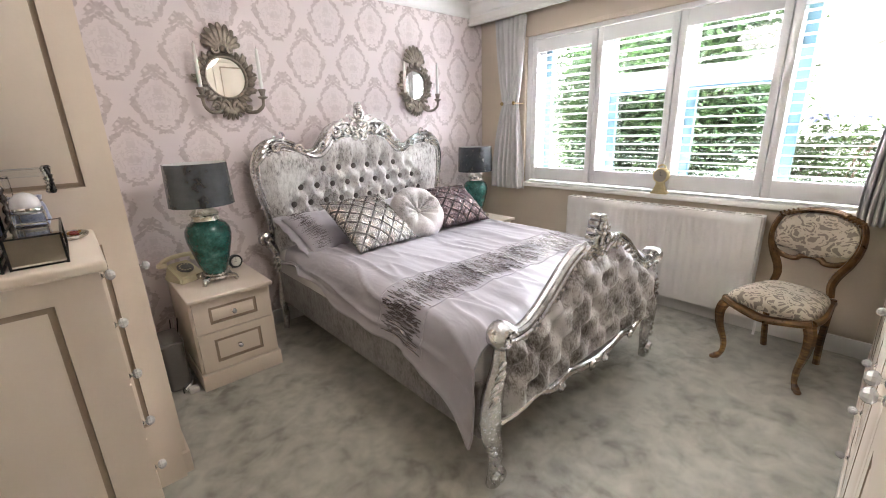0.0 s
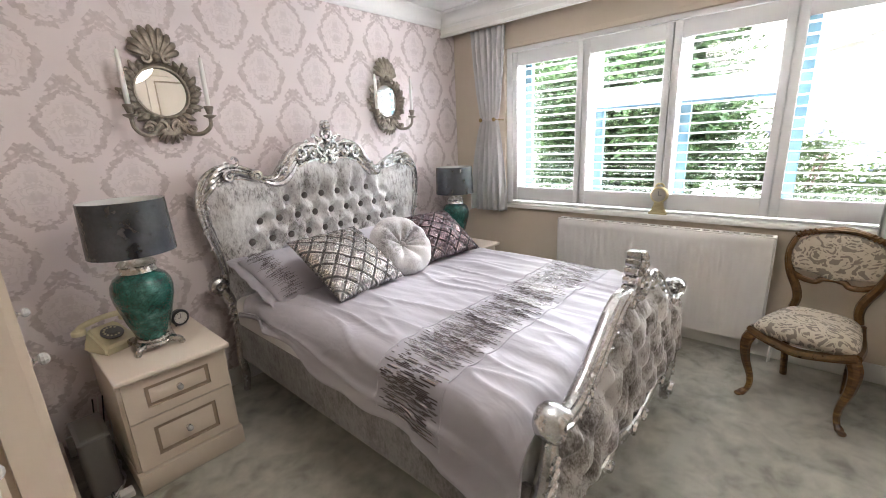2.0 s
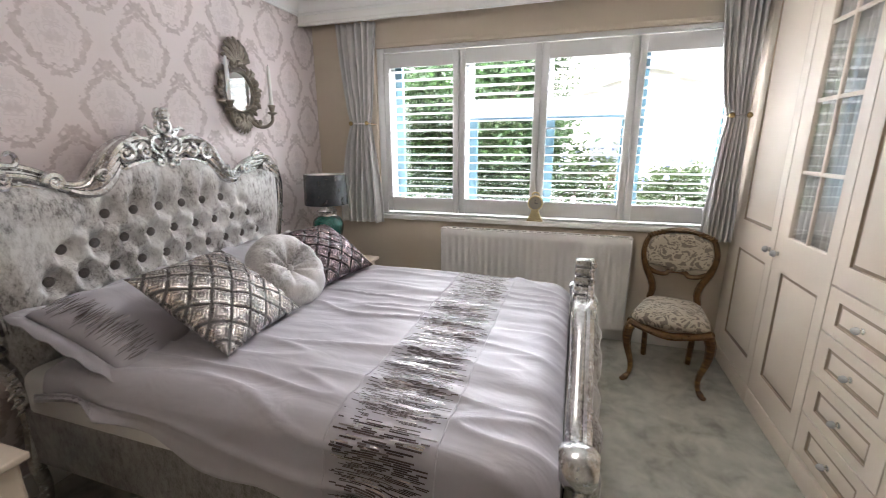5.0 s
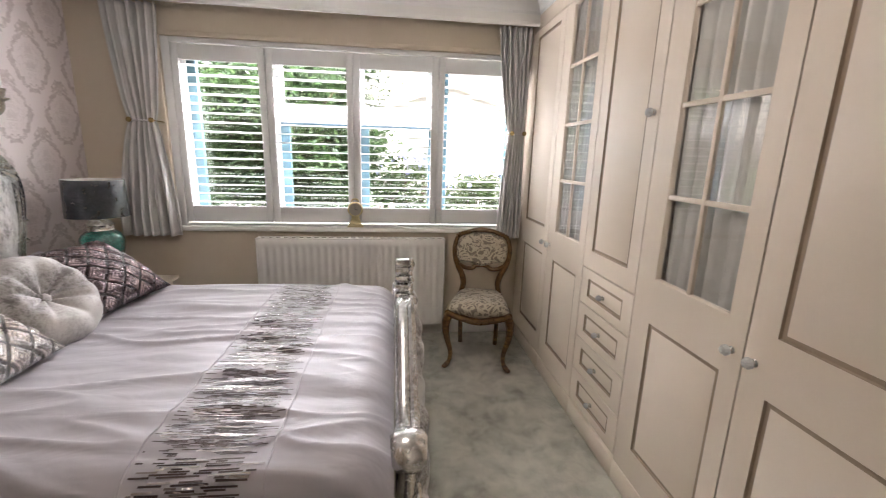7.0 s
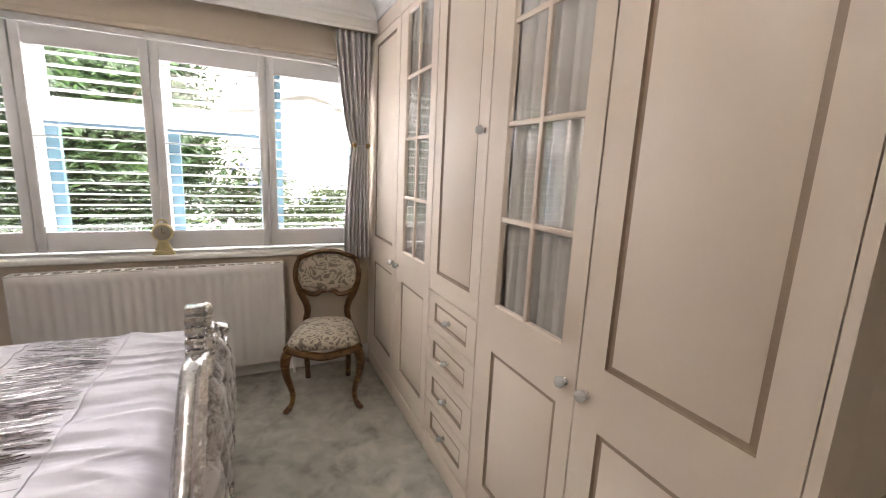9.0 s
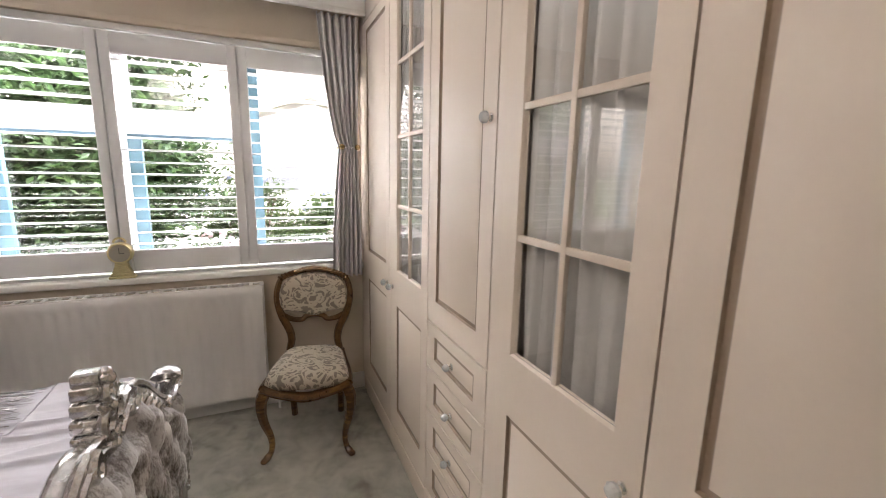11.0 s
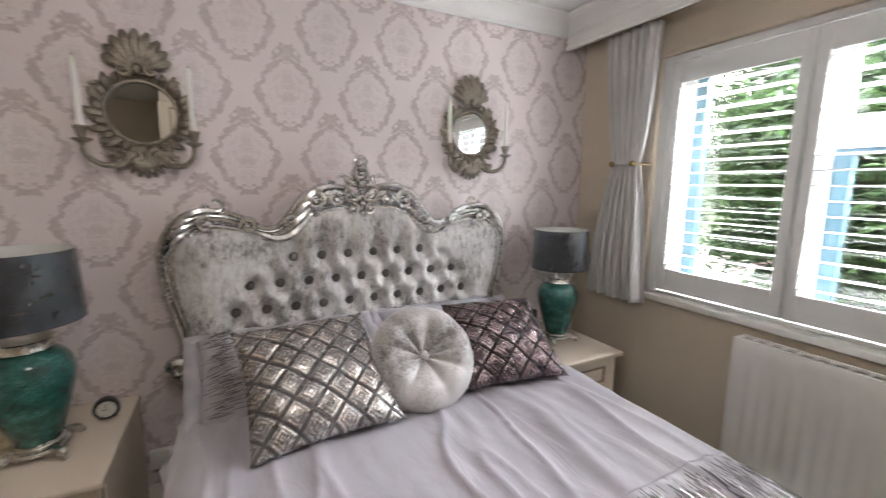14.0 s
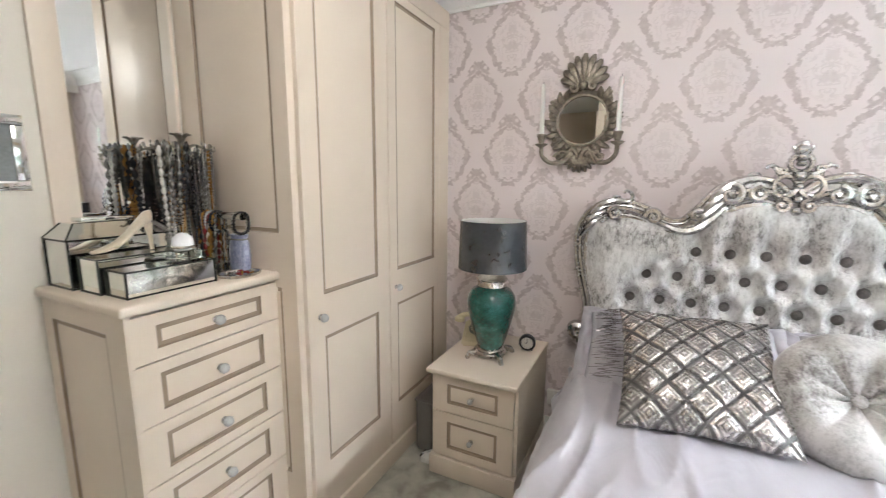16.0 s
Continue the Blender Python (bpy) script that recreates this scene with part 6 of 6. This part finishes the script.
WOOD = wood_material()
GILT = plain("worn_gilding", (0.125, 0.062, 0.017), 0.30, 0.35, vary=0.5, scale=25)
BROCADE = brocade_material("cream_brocade", (0.21, 0.175, 0.135), (0.55, 0.475, 0.355))
ch = thing("salon_chair", pose(2.952, 0.382, 0, 0, 0, -103), "carved gilt wood chair with cream and taupe scroll brocade", "chair")
for s in (-1, 1):
    bm = bmesh.new()
    sweep(bm, smooth_path([(0.185 * s, -0.185, 0.40), (0.212 * s, -0.215, 0.335), (0.208 * s, -0.212, 0.24), (0.182 * s, -0.185, 0.12), (0.184 * s, -0.190, 0.05), (0.210 * s, -0.212, 0.012)], 6), [0.026, 0.027, 0.028, 0.029, 0.029, 0.029, 0.028, 0.027, 0.026, 0.025, 0.024, 0.023, 0.022, 0.021, 0.020, 0.019, 0.018, 0.017, 0.0165, 0.016, 0.0155, 0.015, 0.0145, 0.014, 0.014, 0.014, 0.015, 0.017, 0.019, 0.018, 0.014], 8)
    bmesh.ops.create_icosphere(bm, subdivisions=2, radius=0.019, matrix=Matrix.Translation((0.214 * s, -0.216, 0.014)) @ Matrix.Diagonal((1, 1, 0.72, 1)))
    part("front_leg", bm, WOOD, ch)
    bm = bmesh.new()
    sweep(bm, smooth_path([(0.150 * s, 0.185, 0.42), (0.145 * s, 0.18, 0.32), (0.138 * s, 0.19, 0.15), (0.135 * s, 0.215, 0.0)], 5), 0.018, 8)
    part("rear_leg", bm, WOOD, ch)
bm = bmesh.new()
rail = smooth_path([(-0.205, -0.20, 0.395), (-0.12, -0.225, 0.378), (0, -0.238, 0.360), (0.12, -0.225, 0.378), (0.205, -0.20, 0.395)], 8)
sweep(bm, rail, 0.022, 8, 1.3)
sweep(bm, [p + Vector((0, -0.020, -0.012)) for p in rail], 0.006, 6)
for s in (-1, 1):
    sweep(bm, smooth_path([(0.205 * s, -0.20, 0.395), (0.195 * s, -0.05, 0.385), (0.165 * s, 0.10, 0.395), (0.150 * s, 0.185, 0.40)], 6), 0.021, 8, normal=(0, 0, 1))
sweep(bm, [(-0.15, 0.185, 0.40), (0.15, 0.185, 0.40)], 0.020, 8)
part("seat_frame", bm, GILT, ch, "gilded serpentine seat rail")
bm = bmesh.new()
n = 44
g = []
for j in range(n + 1):
    row = []
    for i in range(n + 1):
        u, v = -1 + 2 * i / n, -1 + 2 * j / n
        half = 0.222 - 0.062 * (v + 1) / 2
        k = 1 - 0.10 * abs(u) ** 3 * abs(v) ** 3
        d = (max(0, 1 - u ** 4) * max(0, 1 - v ** 4)) ** 0.45
        row.append(bm.verts.new((u * half * k, (v * 0.205 - 0.018 - 0.018 * (1 - u * u) * (1 if v < 0 else 0) * abs(v)) * k, 0.400 + 0.082 * d)))
    g.append(row)
for a, b in zip(g, g[1:]):
    for i in range(n):
        bm.faces.new((a[i], a[i + 1], b[i + 1], b[i]))
bm.faces.new([g[0][i] for i in range(n + 1)][::-1] + [g[j][0] for j in range(1, n + 1)] + [g[n][i] for i in range(1, n + 1)] + [g[j][n] for j in range(n - 1, 0, -1)])
part("seat", bm, BROCADE, ch, "domed brocade seat", "all")
# back: balloon frame leaning away
LEAN = 0.20


def lean(x, z, off=0.0):
    return (x, 0.180 + (z - 0.42) * LEAN + 0.05 * (x / 0.2) ** 2 * -0.6 + off, z)


hp = [(0.140, 0.43), (0.128, 0.49), (0.140, 0.55), (0.178, 0.63), (0.200, 0.71), (0.200, 0.78), (0.178, 0.838), (0.125, 0.862), (0.06, 0.880), (0.0, 0.886)]
for s in (-1, 1):
    bm = bmesh.new()
    p = smooth_path([lean(x * s, z) for x, z in hp], 6)
    sweep(bm, p, [0.019 + 0.004 * math.sin(k * 0.12) for k in range(len(p))], 8, normal=(0, 1, 0))
    sweep(bm, [q + Vector((0, -0.015, 0)) for q in p[18:]], 0.007, 6, normal=(0, 1, 0))
    for k in range(5):
        c = p[int(len(p) * 0.66) + 2 * k]
        sweep(bm, [c + Vector((0.014 * s, -0.012, 0.016)), c + Vector((-0.010 * s, -0.020, -0.010))], 0.006, 6)
    part("back_upright", bm, GILT, ch, "gilded curved back frame")
bm = bmesh.new()
low = smooth_path([lean(x, z) for x, z in ((-0.176, 0.635), (-0.12, 0.605), (-0.07, 0.600), (-0.045, 0.618), (0, 0.625), (0.045, 0.618), (0.07, 0.600), (0.12, 0.605), (0.176, 0.635))], 5)
sweep(bm, low, 0.016, 8, normal=(0, 1, 0))
part("back_rail", bm, GILT, ch)
bm = bmesh.new()
n = 30
fr = []
for j in range(n + 1):
    v = j / n
    row = []
    for i in range(n + 1):
        u = -1 + 2 * i / n
        x = u * 0.185
        zt = 0.868 - 0.05 * abs(u) ** 3 + 0.0
        zb = 0.632 - 0.012 * math.cos(u * 5.5) + 0.04 * abs(u) ** 4
        z = zb + (zt - zb) * v
        x = u * (0.165 + 0.030 * math.sin(math.pi * min(1, v * 0.9 + 0.1)))
        d = (max(0, 1 - u ** 4) * max(0, 1 - (2 * v - 1) ** 4)) ** 0.5
        row.append(bm.verts.new(lean(x, z, -0.006 - 0.030 * d)))
    fr.append(row)
for a, b in zip(fr, fr[1:]):
    for i in range(n):
        bm.faces.new((a[i], a[i + 1], b[i + 1], b[i]))
bp = part("back_pad", bm, BROCADE, ch, "padded brocade back", "all")
sm = bp.modifiers.new("thick", "SOLIDIFY")
sm.thickness = 0.03
sm.offset = -1


# ---- chest of drawers and what stands on it ----
DX, DY, DW, DD, DH = 0.115, 1.388, 0.507, 0.465, 1.108
dr = thing("chest_of_drawers", pose(DX, DY, 0, 0, 0, 90), "tall cream chest of five panelled drawers with glass knobs", "chest of drawers")
part("body", boxed(0.018, DW, 0.021, DD, 0.12, 1.078, 0.002), CREAM, dr)
part("plinth", boxed(0, DW, -0.006, DD, 0.0, 0.12, 0.004), CREAM, dr)
part("top", boxed(-0.016, DW + 0.002, -0.018, DD, 1.078, DH, 0.009, 3), CREAM, dr)
zs = [1.073, 0.932, 0.747, 0.562, 0.377, 0.192]
for z1, z0 in zip(zs, zs[1:]):
    h = z1 - z0 - 0.005
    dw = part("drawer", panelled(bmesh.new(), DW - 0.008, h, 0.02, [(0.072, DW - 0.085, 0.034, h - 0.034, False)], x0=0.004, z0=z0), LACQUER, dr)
    knob(dw, DW / 2, z0 + h / 2, 0.0, 0.017)
part("lower_rail", boxed(0.002, DW - 0.002, 0.0, 0.02, 0.122, 0.19, 0.002), CREAM, dr)
sp = part("side_panel", panelled(bmesh.new(), DD - 0.002, 0.956, 0.017, [(0.055, DD - 0.100, 0.09, 0.893, False)], z0=0.121), LACQUER, dr)
sp.matrix_local = pose(0.0, DD, 0, 0, 0, -90)

# wall mirror behind the chest
wm = thing("wall_mirror", pose(WW + 0.001, 0, 0), "tall wall mirror in a plain cream frame above the chest", "mirror")
MY0, MY1, MZ0, MZ1 = 1.445, 1.872, 1.16, 2.26
bm = bmesh.new()
for c in ((MY0, MY0 + 0.075, MZ0, MZ1), (MY1 - 0.012, MY1, MZ0, MZ1), (MY0 + 0.075, MY1 - 0.012, MZ0, MZ0 + 0.05), (MY0 + 0.075, MY1 - 0.012, MZ1 - 0.06, MZ1)):
    box(bm, 0, 0.016, *c, 0.003)
part("frame", bm, CREAM, wm)
part("mirror_glass", boxed(0.002, 0.008, MY0 + 0.073, MY1 - 0.010, MZ0 + 0.048, MZ1 - 0.058), MIRROR, wm, "clear mirror glass", False)

MIRROR_BOX = plain("mirrored_box_glass", (0.74, 0.74, 0.70), 0.05, 1.0, vary=0.08, scale=10)
BOX_EDGE = plain("dark_box_edging", (0.05, 0.055, 0.05), 0.25, 0.6, vary=0.2)


def mirror_box(x0, x1, y0, y1, z, h, label, lid=0.0):
    """A box of mirrored panels with dark edging; lid gives a hipped lid of that height."""
    ob = thing("jewellery_box", pose(x0, y0, z), label, "jewellery box", "mirrored jewellery boxes")
    w, d = x1 - x0, y1 - y0
    part("glass_body", boxed(0.003, w - 0.003, 0.003, d - 0.003, 0, h - 0.002, 0.001, 1), MIRROR_BOX, ob, "mirrored glass panels", False)
    bm = bmesh.new()
    e = 0.005
    for x in (0, w - e):
        for y in (0, d - e):
            box(bm, x, x + e, y, y + e, 0, h)
    for zz in (0.001, h - e):
        for y in (0, d - e):
            box(bm, e, w - e, y, y + e, zz, zz + e - 0.001)
        for x in (0, w - e):
            box(bm, x, x + e, e, d - e, zz, zz + e - 0.001)
    part("edging", bm, BOX_EDGE, ob, "dark metal edging", False)
    if lid:
        bm = bmesh.new()
        i = 0.035
        a = [bm.verts.new(v) for v in ((0, 0, h + 0.001), (w, 0, h + 0.001), (w, d, h + 0.001), (0, d, h + 0.001))]
        b = [bm.verts.new(v) for v in ((i, i, h + lid), (w - i, i, h + lid), (w - i, d - i, h + lid), (i, d - i, h + lid))]
        bm.faces.new(a[::-1])
        bm.faces.new(b)
        for k in range(4):
            j = (k + 1) % 4
            bm.faces.new((a[k], a[j], b[j], b[k]))
        lob = part("lid", bm, MIRROR_BOX, ob, "hipped mirrored lid", False)
        bm = bmesh.new()
        for k in range(4):
            j = (k + 1) % 4
            sweep(bm, [a_ for a_ in (((0, 0, h), (w, 0, h), (w, d, h), (0, d, h))[k], ((i, i, h + lid), (w - i, i, h + lid), (w - i, d - i, h + lid), (i, d - i, h + lid))[k])], 0.0025, 4)
        part("edging", bm, BOX_EDGE, lob)
    return ob


mirror_box(-0.335, -0.185, 1.405, 1.715, DH, 0.150, "large mirrored jewellery box with a hipped lid", 0.045)
mirror_box(-0.160, -0.050, 1.415, 1.665, DH, 0.105, "mid-size mirrored jewellery box")
mirror_box(-0.042, 0.066, 1.425, 1.690, DH, 0.078, "low mirrored trinket box with dark edging")
GEM = glass_material("glass_block", (0.90, 0.96, 0.94), 0.02)
gb = mesh_object("glass_trinket_block", boxed(-0.025, 0.040, 1.585, 1.665, DH + 0.079, DH + 0.110, 0.004), GEM, False)
tagged(gb, "clear cut glass trinket ornament on a mirrored box", "ornament")
wb = thing("trinket_dome", pose(0.006, 1.625, DH + 0.110), "small white domed trinket box", "ornament")
bm = bmesh.new()
spin(bm, [(0.024, 0.0), (0.030, 0.006), (0.032, 0.020), (0.028, 0.038), (0.016, 0.050), (0.004, 0.054)], 20)
part("dome", bm, plain("white_porcelain", (0.72, 0.72, 0.74), 0.2), wb)
bm = bmesh.new()
spin(bm, [(0.033, 0.006), (0.034, 0.010), (0.033, 0.014)], 20)
part("band", bm, CHROME, wb)

# ornamental high-heeled shoe
so = thing("shoe_ornament", pose(-0.13, 1.44, DH + 0.106, 0, 0, 84), "cream high-heeled shoe ornament with a dark floral side", "ornament")
SHOE = plain("cream_glazed_ceramic", (0.66, 0.58, 0.45), 0.3, vary=0.1, scale=30)
bm = bmesh.new()
prof = [(0.0, 0.004, 0.016, 0.008), (0.03, 0.006, 0.026, 0.016), (0.06, 0.012, 0.026, 0.024), (0.09, 0.032, 0.022, 0.030), (0.12, 0.062, 0.021, 0.034), (0.145, 0.082, 0.022, 0.042), (0.162, 0.088, 0.014, 0.040)]
rings = [[bm.verts.new((x, hw * math.cos(a), zb + hh * 0.5 + hh * 0.5 * math.sin(a))) for a in (2 * math.pi * k / 12 for k in range(12))] for x, zb, hw, hh in prof]
for a, b in zip(rings, rings[1:]):
    for k in range(12):
        j = (k + 1) % 12
        bm.faces.new((a[k], a[j], b[j], b[k]))
bm.faces.new(rings[0][::-1])
bm.faces.new(rings[-1])
bmesh.ops.recalc_face_normals(bm, faces=bm.faces)
part("upper", bm, SHOE, so, smooth="all")
bm = bmesh.new()
sweep(bm, [(0.152, 0, 0.086), (0.156, 0, 0.04), (0.158, 0, 0.0)], [0.014, 0.007, 0.006], 8, normal=(0, 1, 0))
part("heel", bm, SHOE, so)

# necklace stand
DARKBEAD = plain("black_beads", (0.02, 0.02, 0.022), 0.2, vary=0.2)
AMBER = plain("amber_beads", (0.30, 0.14, 0.03), 0.2, vary=0.3, scale=40)
PEARL = plain("silver_beads", (0.62, 0.60, 0.57), 0.2, 0.6, vary=0.2)
RED = plain("red_beads", (0.22, 0.03, 0.03), 0.25, vary=0.3)
ns = thing("necklace_stand", pose(-0.20, 1.775, DH), "metal necklace stand crowded with hanging beads", "jewellery stand")
bm = bmesh.new()
spin(bm, [(0.075, 0.0), (0.078, 0.006), (0.060, 0.012), (0.012, 0.018), (0.007, 0.04), (0.007, 0.46), (0.012, 0.47), (0.004, 0.49)], 20)
for k in range(6):
    a = k * math.pi / 3 + 0.3
    sweep(bm, smooth_path([(0, 0, 0.43), (0.05 * math.cos(a), 0.05 * math.sin(a), 0.452), (0.105 * math.cos(a), 0.105 * math.sin(a), 0.435), (0.115 * math.cos(a), 0.115 * math.sin(a), 0.455)], 4), 0.004, 6)
    for m in range(3):
        t = a + 0.25 * (m - 1)
        sweep(bm, smooth_path([(0, 0, 0.455), (0.018 * math.cos(t), 0.018 * math.sin(t), 0.485), (0.034 * math.cos(t), 0.034 * math.sin(t), 0.49)], 3), 0.003, 5)
part("stand", bm, BRONZE, ns)
rnd = random.Random(8)
GUNMETAL = plain("gunmetal_beads", (0.16, 0.15, 0.14), 0.25, 0.9, vary=0.3, scale=60)
mats = [DARKBEAD, GUNMETAL, DARKBEAD, PEARL, GUNMETAL, AMBER, DARKBEAD]
for k in range(30):
    a = k * 2 * math.pi / 30 + rnd.uniform(0.0, 0.2)
    r = rnd.uniform(0.035, 0.105)
    L = rnd.uniform(0.12, 0.40)
    hang = rnd.uniform(0.40, 0.47)
    s = rnd.choice((0.003, 0.004, 0.006, 0.009, 0.011))
    bm = bmesh.new()
    w = rnd.uniform(0.012, 0.03)
    m = int(2 * L / (s * 2.1))
    string, swell = [], []
    for i in range(3 * m + 1):
        u = 2 * i / (3 * m) - 1
        string.append(Vector((r * math.cos(a) - math.sin(a) * w * u, r * math.sin(a) + math.cos(a) * w * u, hang - L * (1 - abs(u) ** 2.2) * (hang / 0.47))))
        swell.append(s * (0.25 if i % 3 == 0 else 1.0))
    sweep(bm, string, swell, 6)
    nb = part("necklace", bm, mats[k % 7], ns, smooth="all")

# acrylic bracelet bar with pouch and tray
ACRYLIC = glass_material("clear_acrylic", (0.95, 0.97, 0.97), 0.02)
bb = thing("bracelet_bar", pose(-0.03, 1.795, DH), "clear acrylic bracelet bar hung with bangles", "jewellery stand")
bm = bmesh.new()
box(bm, -0.045, 0.045, -0.05, 0.05, 0, 0.008, 0.002)
sweep(bm, [(0, 0, 0.008), (0, 0, 0.20)], 0.008, 10)
part("post", bm, ACRYLIC, bb)
bm = bmesh.new()
sweep(bm, [(-0.10, 0.0, 0.205), (0.105, 0.0, 0.205)], 0.013, 12, normal=(0, 0, 1))
part("bar", bm, ACRYLIC, bb)
for k, (x, mt_) in enumerate(((-0.09, DARKBEAD), (-0.075, AMBER), (-0.055, PEARL), (-0.03, DARKBEAD), (0.088, OLD_SILVER), (0.096, DARKBEAD))):
    bm = bmesh.new()
    ring = [(x + 0.003 * math.sin(t * 3), 0.032 * math.sin(t), 0.182 + 0.037 * math.cos(t)) for t in (2 * math.pi * i / 66 for i in range(66))]
    sweep(bm, ring, [0.002 if i % 3 == 0 else 0.0058 for i in range(66)], 6, closed=True)
    part("bangle", bm, mt_, bb, smooth="all")
for k, (x, mt_) in enumerate(((-0.100, AMBER), (-0.084, DARKBEAD), (-0.066, RED), (-0.046, AMBER), (-0.02, GUNMETAL))):
    bm = bmesh.new()
    drop, s = 0.085 + 0.012 * (k * 3 % 5), 0.0085 - 0.001 * (k % 3)
    loop = [(x + 0.006 * math.sin(t * 2 + k), 0.026 * math.sin(t), 0.215 - drop + drop * math.cos(t)) for t in (2 * math.pi * i / 66 for i in range(66))]
    sweep(bm, loop, [s * 0.3 if i % 3 == 0 else s for i in range(66)], 6, closed=True)
    part("bead_string", bm, mt_, bb, smooth="all")
pu = thing("jewellery_pouch", pose(-0.005, 1.835, DH), "lavender blue velvet pouch", "pouch")
bm = bmesh.new()
spin(bm, [(0.030, 0.0), (0.044, 0.008), (0.047, 0.06), (0.042, 0.105), (0.036, 0.118), (0.041, 0.135)], 18, squash=0.6)
part("bag", bm, velvet_material("lavender_velvet", (0.12, 0.13, 0.22), (0.20, 0.22, 0.34), (0.34, 0.36, 0.48), 20.0), pu)
bm = bmesh.new()
spin(bm, [(0.037, 0.115), (0.0385, 0.118), (0.037, 0.121)], 18, squash=0.6)
part("cord", bm, PEARL, pu)
tr = thing("trinket_tray", pose(0.062, 1.78, DH), "shallow silver tray of rings and trinkets", "tray")
bm = bmesh.new()
spin(bm, [(0.048, 0.0), (0.056, 0.004), (0.058, 0.012), (0.054, 0.012), (0.050, 0.004), (0.01, 0.003)], 24, squash=1.3)
part("dish", bm, OLD_SILVER, tr)
for k in range(9):
    bm = bmesh.new()
    c = (rnd.uniform(-0.03, 0.03), rnd.uniform(-0.045, 0.045))
    sweep(bm, [(c[0] + 0.009 * math.cos(t), c[1] + 0.009 * math.sin(t), 0.008 + 0.003 * (k % 3)) for t in (2 * math.pi * i / 12 for i in range(12))], 0.0022, 5, normal=(0, 0, 1), closed=True)
    bmesh.ops.create_icosphere(bm, subdivisions=1, radius=0.005, matrix=Matrix.Translation((c[0] + 0.009, c[1], 0.012)))
    part("ring", bm, (PEARL, AMBER, RED)[k % 3], tr)
lt = thing("lid_tray", pose(-0.26, 1.54, DH + 0.197), "slim silver case lying on the mirrored box", "case")
bm = bmesh.new()
box(bm, -0.035, 0.035, -0.075, 0.075, 0.0, 0.014, 0.004)
part("case", bm, MIRROR_BOX, lt)
part("clasp", boxed(0.034, 0.038, -0.012, 0.012, 0.004, 0.011, 0.001), BLACK, lt)

# small mirrored picture frame on the wall
pf = thing("picture_frame", pose(WW + 0.001, 1.25, 1.40), "small grey print in a mirrored surround on the wall", "picture")
bm = bmesh.new()
for c in ((0, 0.155, 0, 0.03), (0, 0.155, 0.19, 0.22), (0, 0.03, 0.03, 0.19), (0.125, 0.155, 0.03, 0.19)):
    box(bm, 0, 0.015, *c, 0.003)
part("frame", bm, MIRROR_BOX, pf)
part("print", boxed(0.001, 0.006, 0.03, 0.125, 0.03, 0.19), plain("grey_print", (0.25, 0.27, 0.27), 0.4, vary=0.3, scale=12), pf, smooth=False)

# grey bin, cables and socket beside the bedside table
bi = thing("waste_bin", pose(0.335, 2.72, 0), "slim grey waste bin between wardrobe and bedside table", "bin")
bm = bmesh.new()
box(bm, -0.055, 0.055, -0.12, 0.12, 0.0, 0.30, 0.025, 4)
part("body", bm, plain("pale_grey_plastic", (0.17, 0.16, 0.15), 0.5), bi)
part("rim", boxed(-0.057, 0.057, -0.122, 0.122, 0.285, 0.297, 0.005), plain("pale_grey_rim", (0.19, 0.18, 0.17), 0.5), bi)
sk = thing("wall_socket", pose(0.955, NY - 0.02, 0.24), "white double wall socket above the skirting", "socket")
part("plate", boxed(-0.073, 0.073, -0.008, 0.018, -0.043, 0.043, 0.004), WHITE, sk)
for x in (-0.036, 0.036):
    part("switch", boxed(x - 0.006, x + 0.006, -0.012, -0.007, 0.012, 0.026, 0.001), WHITE, sk)
rnd = random.Random(4)
for k in range(4):
    cb = thing("cable", pose(0.39, 2.62, 0), ("white" if k % 2 else "black") + " flex trailing on the carpet", "cable", "loose cables")
    bm = bmesh.new()
    pts = [(0.0 + 0.02 * k, 0.36, 0.30)] + [(rnd.uniform(-0.06, 0.03), 0.30 - 0.09 * i, 0.006 + 0.006 * k) for i in range(5)]
    sweep(bm, smooth_path(pts, 6), 0.0035, 6, normal=(0, 0, 1))
    part("flex", bm, WHITE if k % 2 else BLACK, cb)
    if k == 1:
        part("plug", boxed(-0.03, 0.02, -0.10, -0.05, 0.002, 0.032, 0.006), WHITE, cb)

# unseen ceiling fitting added to carry the fill bulb: plate and open glass shade
cl = thing("added_ceiling_light", pose(1.25, 1.35, CEIL), "unseen cream glass ceiling light with a brass plate, added for the fill bulb", "ceiling light")
bm = bmesh.new()
spin(bm, [(0.06, -0.016), (0.07, -0.010), (0.07, 0.0)], 28)
part("plate", bm, BRASS, cl)
bm = bmesh.new()
sweep(bm, [(0, 0, -0.012), (0, 0, -0.16)], 0.006, 8)
part("stem", bm, BRASS, cl)
bm = bmesh.new()
rings = [[bm.verts.new((r * math.cos(2 * math.pi * k / 36), r * math.sin(2 * math.pi * k / 36), z)) for k in range(36)] for r, z in ((0.02, -0.05), (0.10, -0.06), (0.17, -0.085), (0.20, -0.12))]
for a, b in zip(rings, rings[1:]):
    for k in range(36):
        j = (k + 1) % 36
        bm.faces.new((a[k], a[j], b[j], b[k]))
shade_ob = part("shade", bm, plain("cream_opal_glass", (0.78, 0.74, 0.66), 0.3), cl, smooth="all")
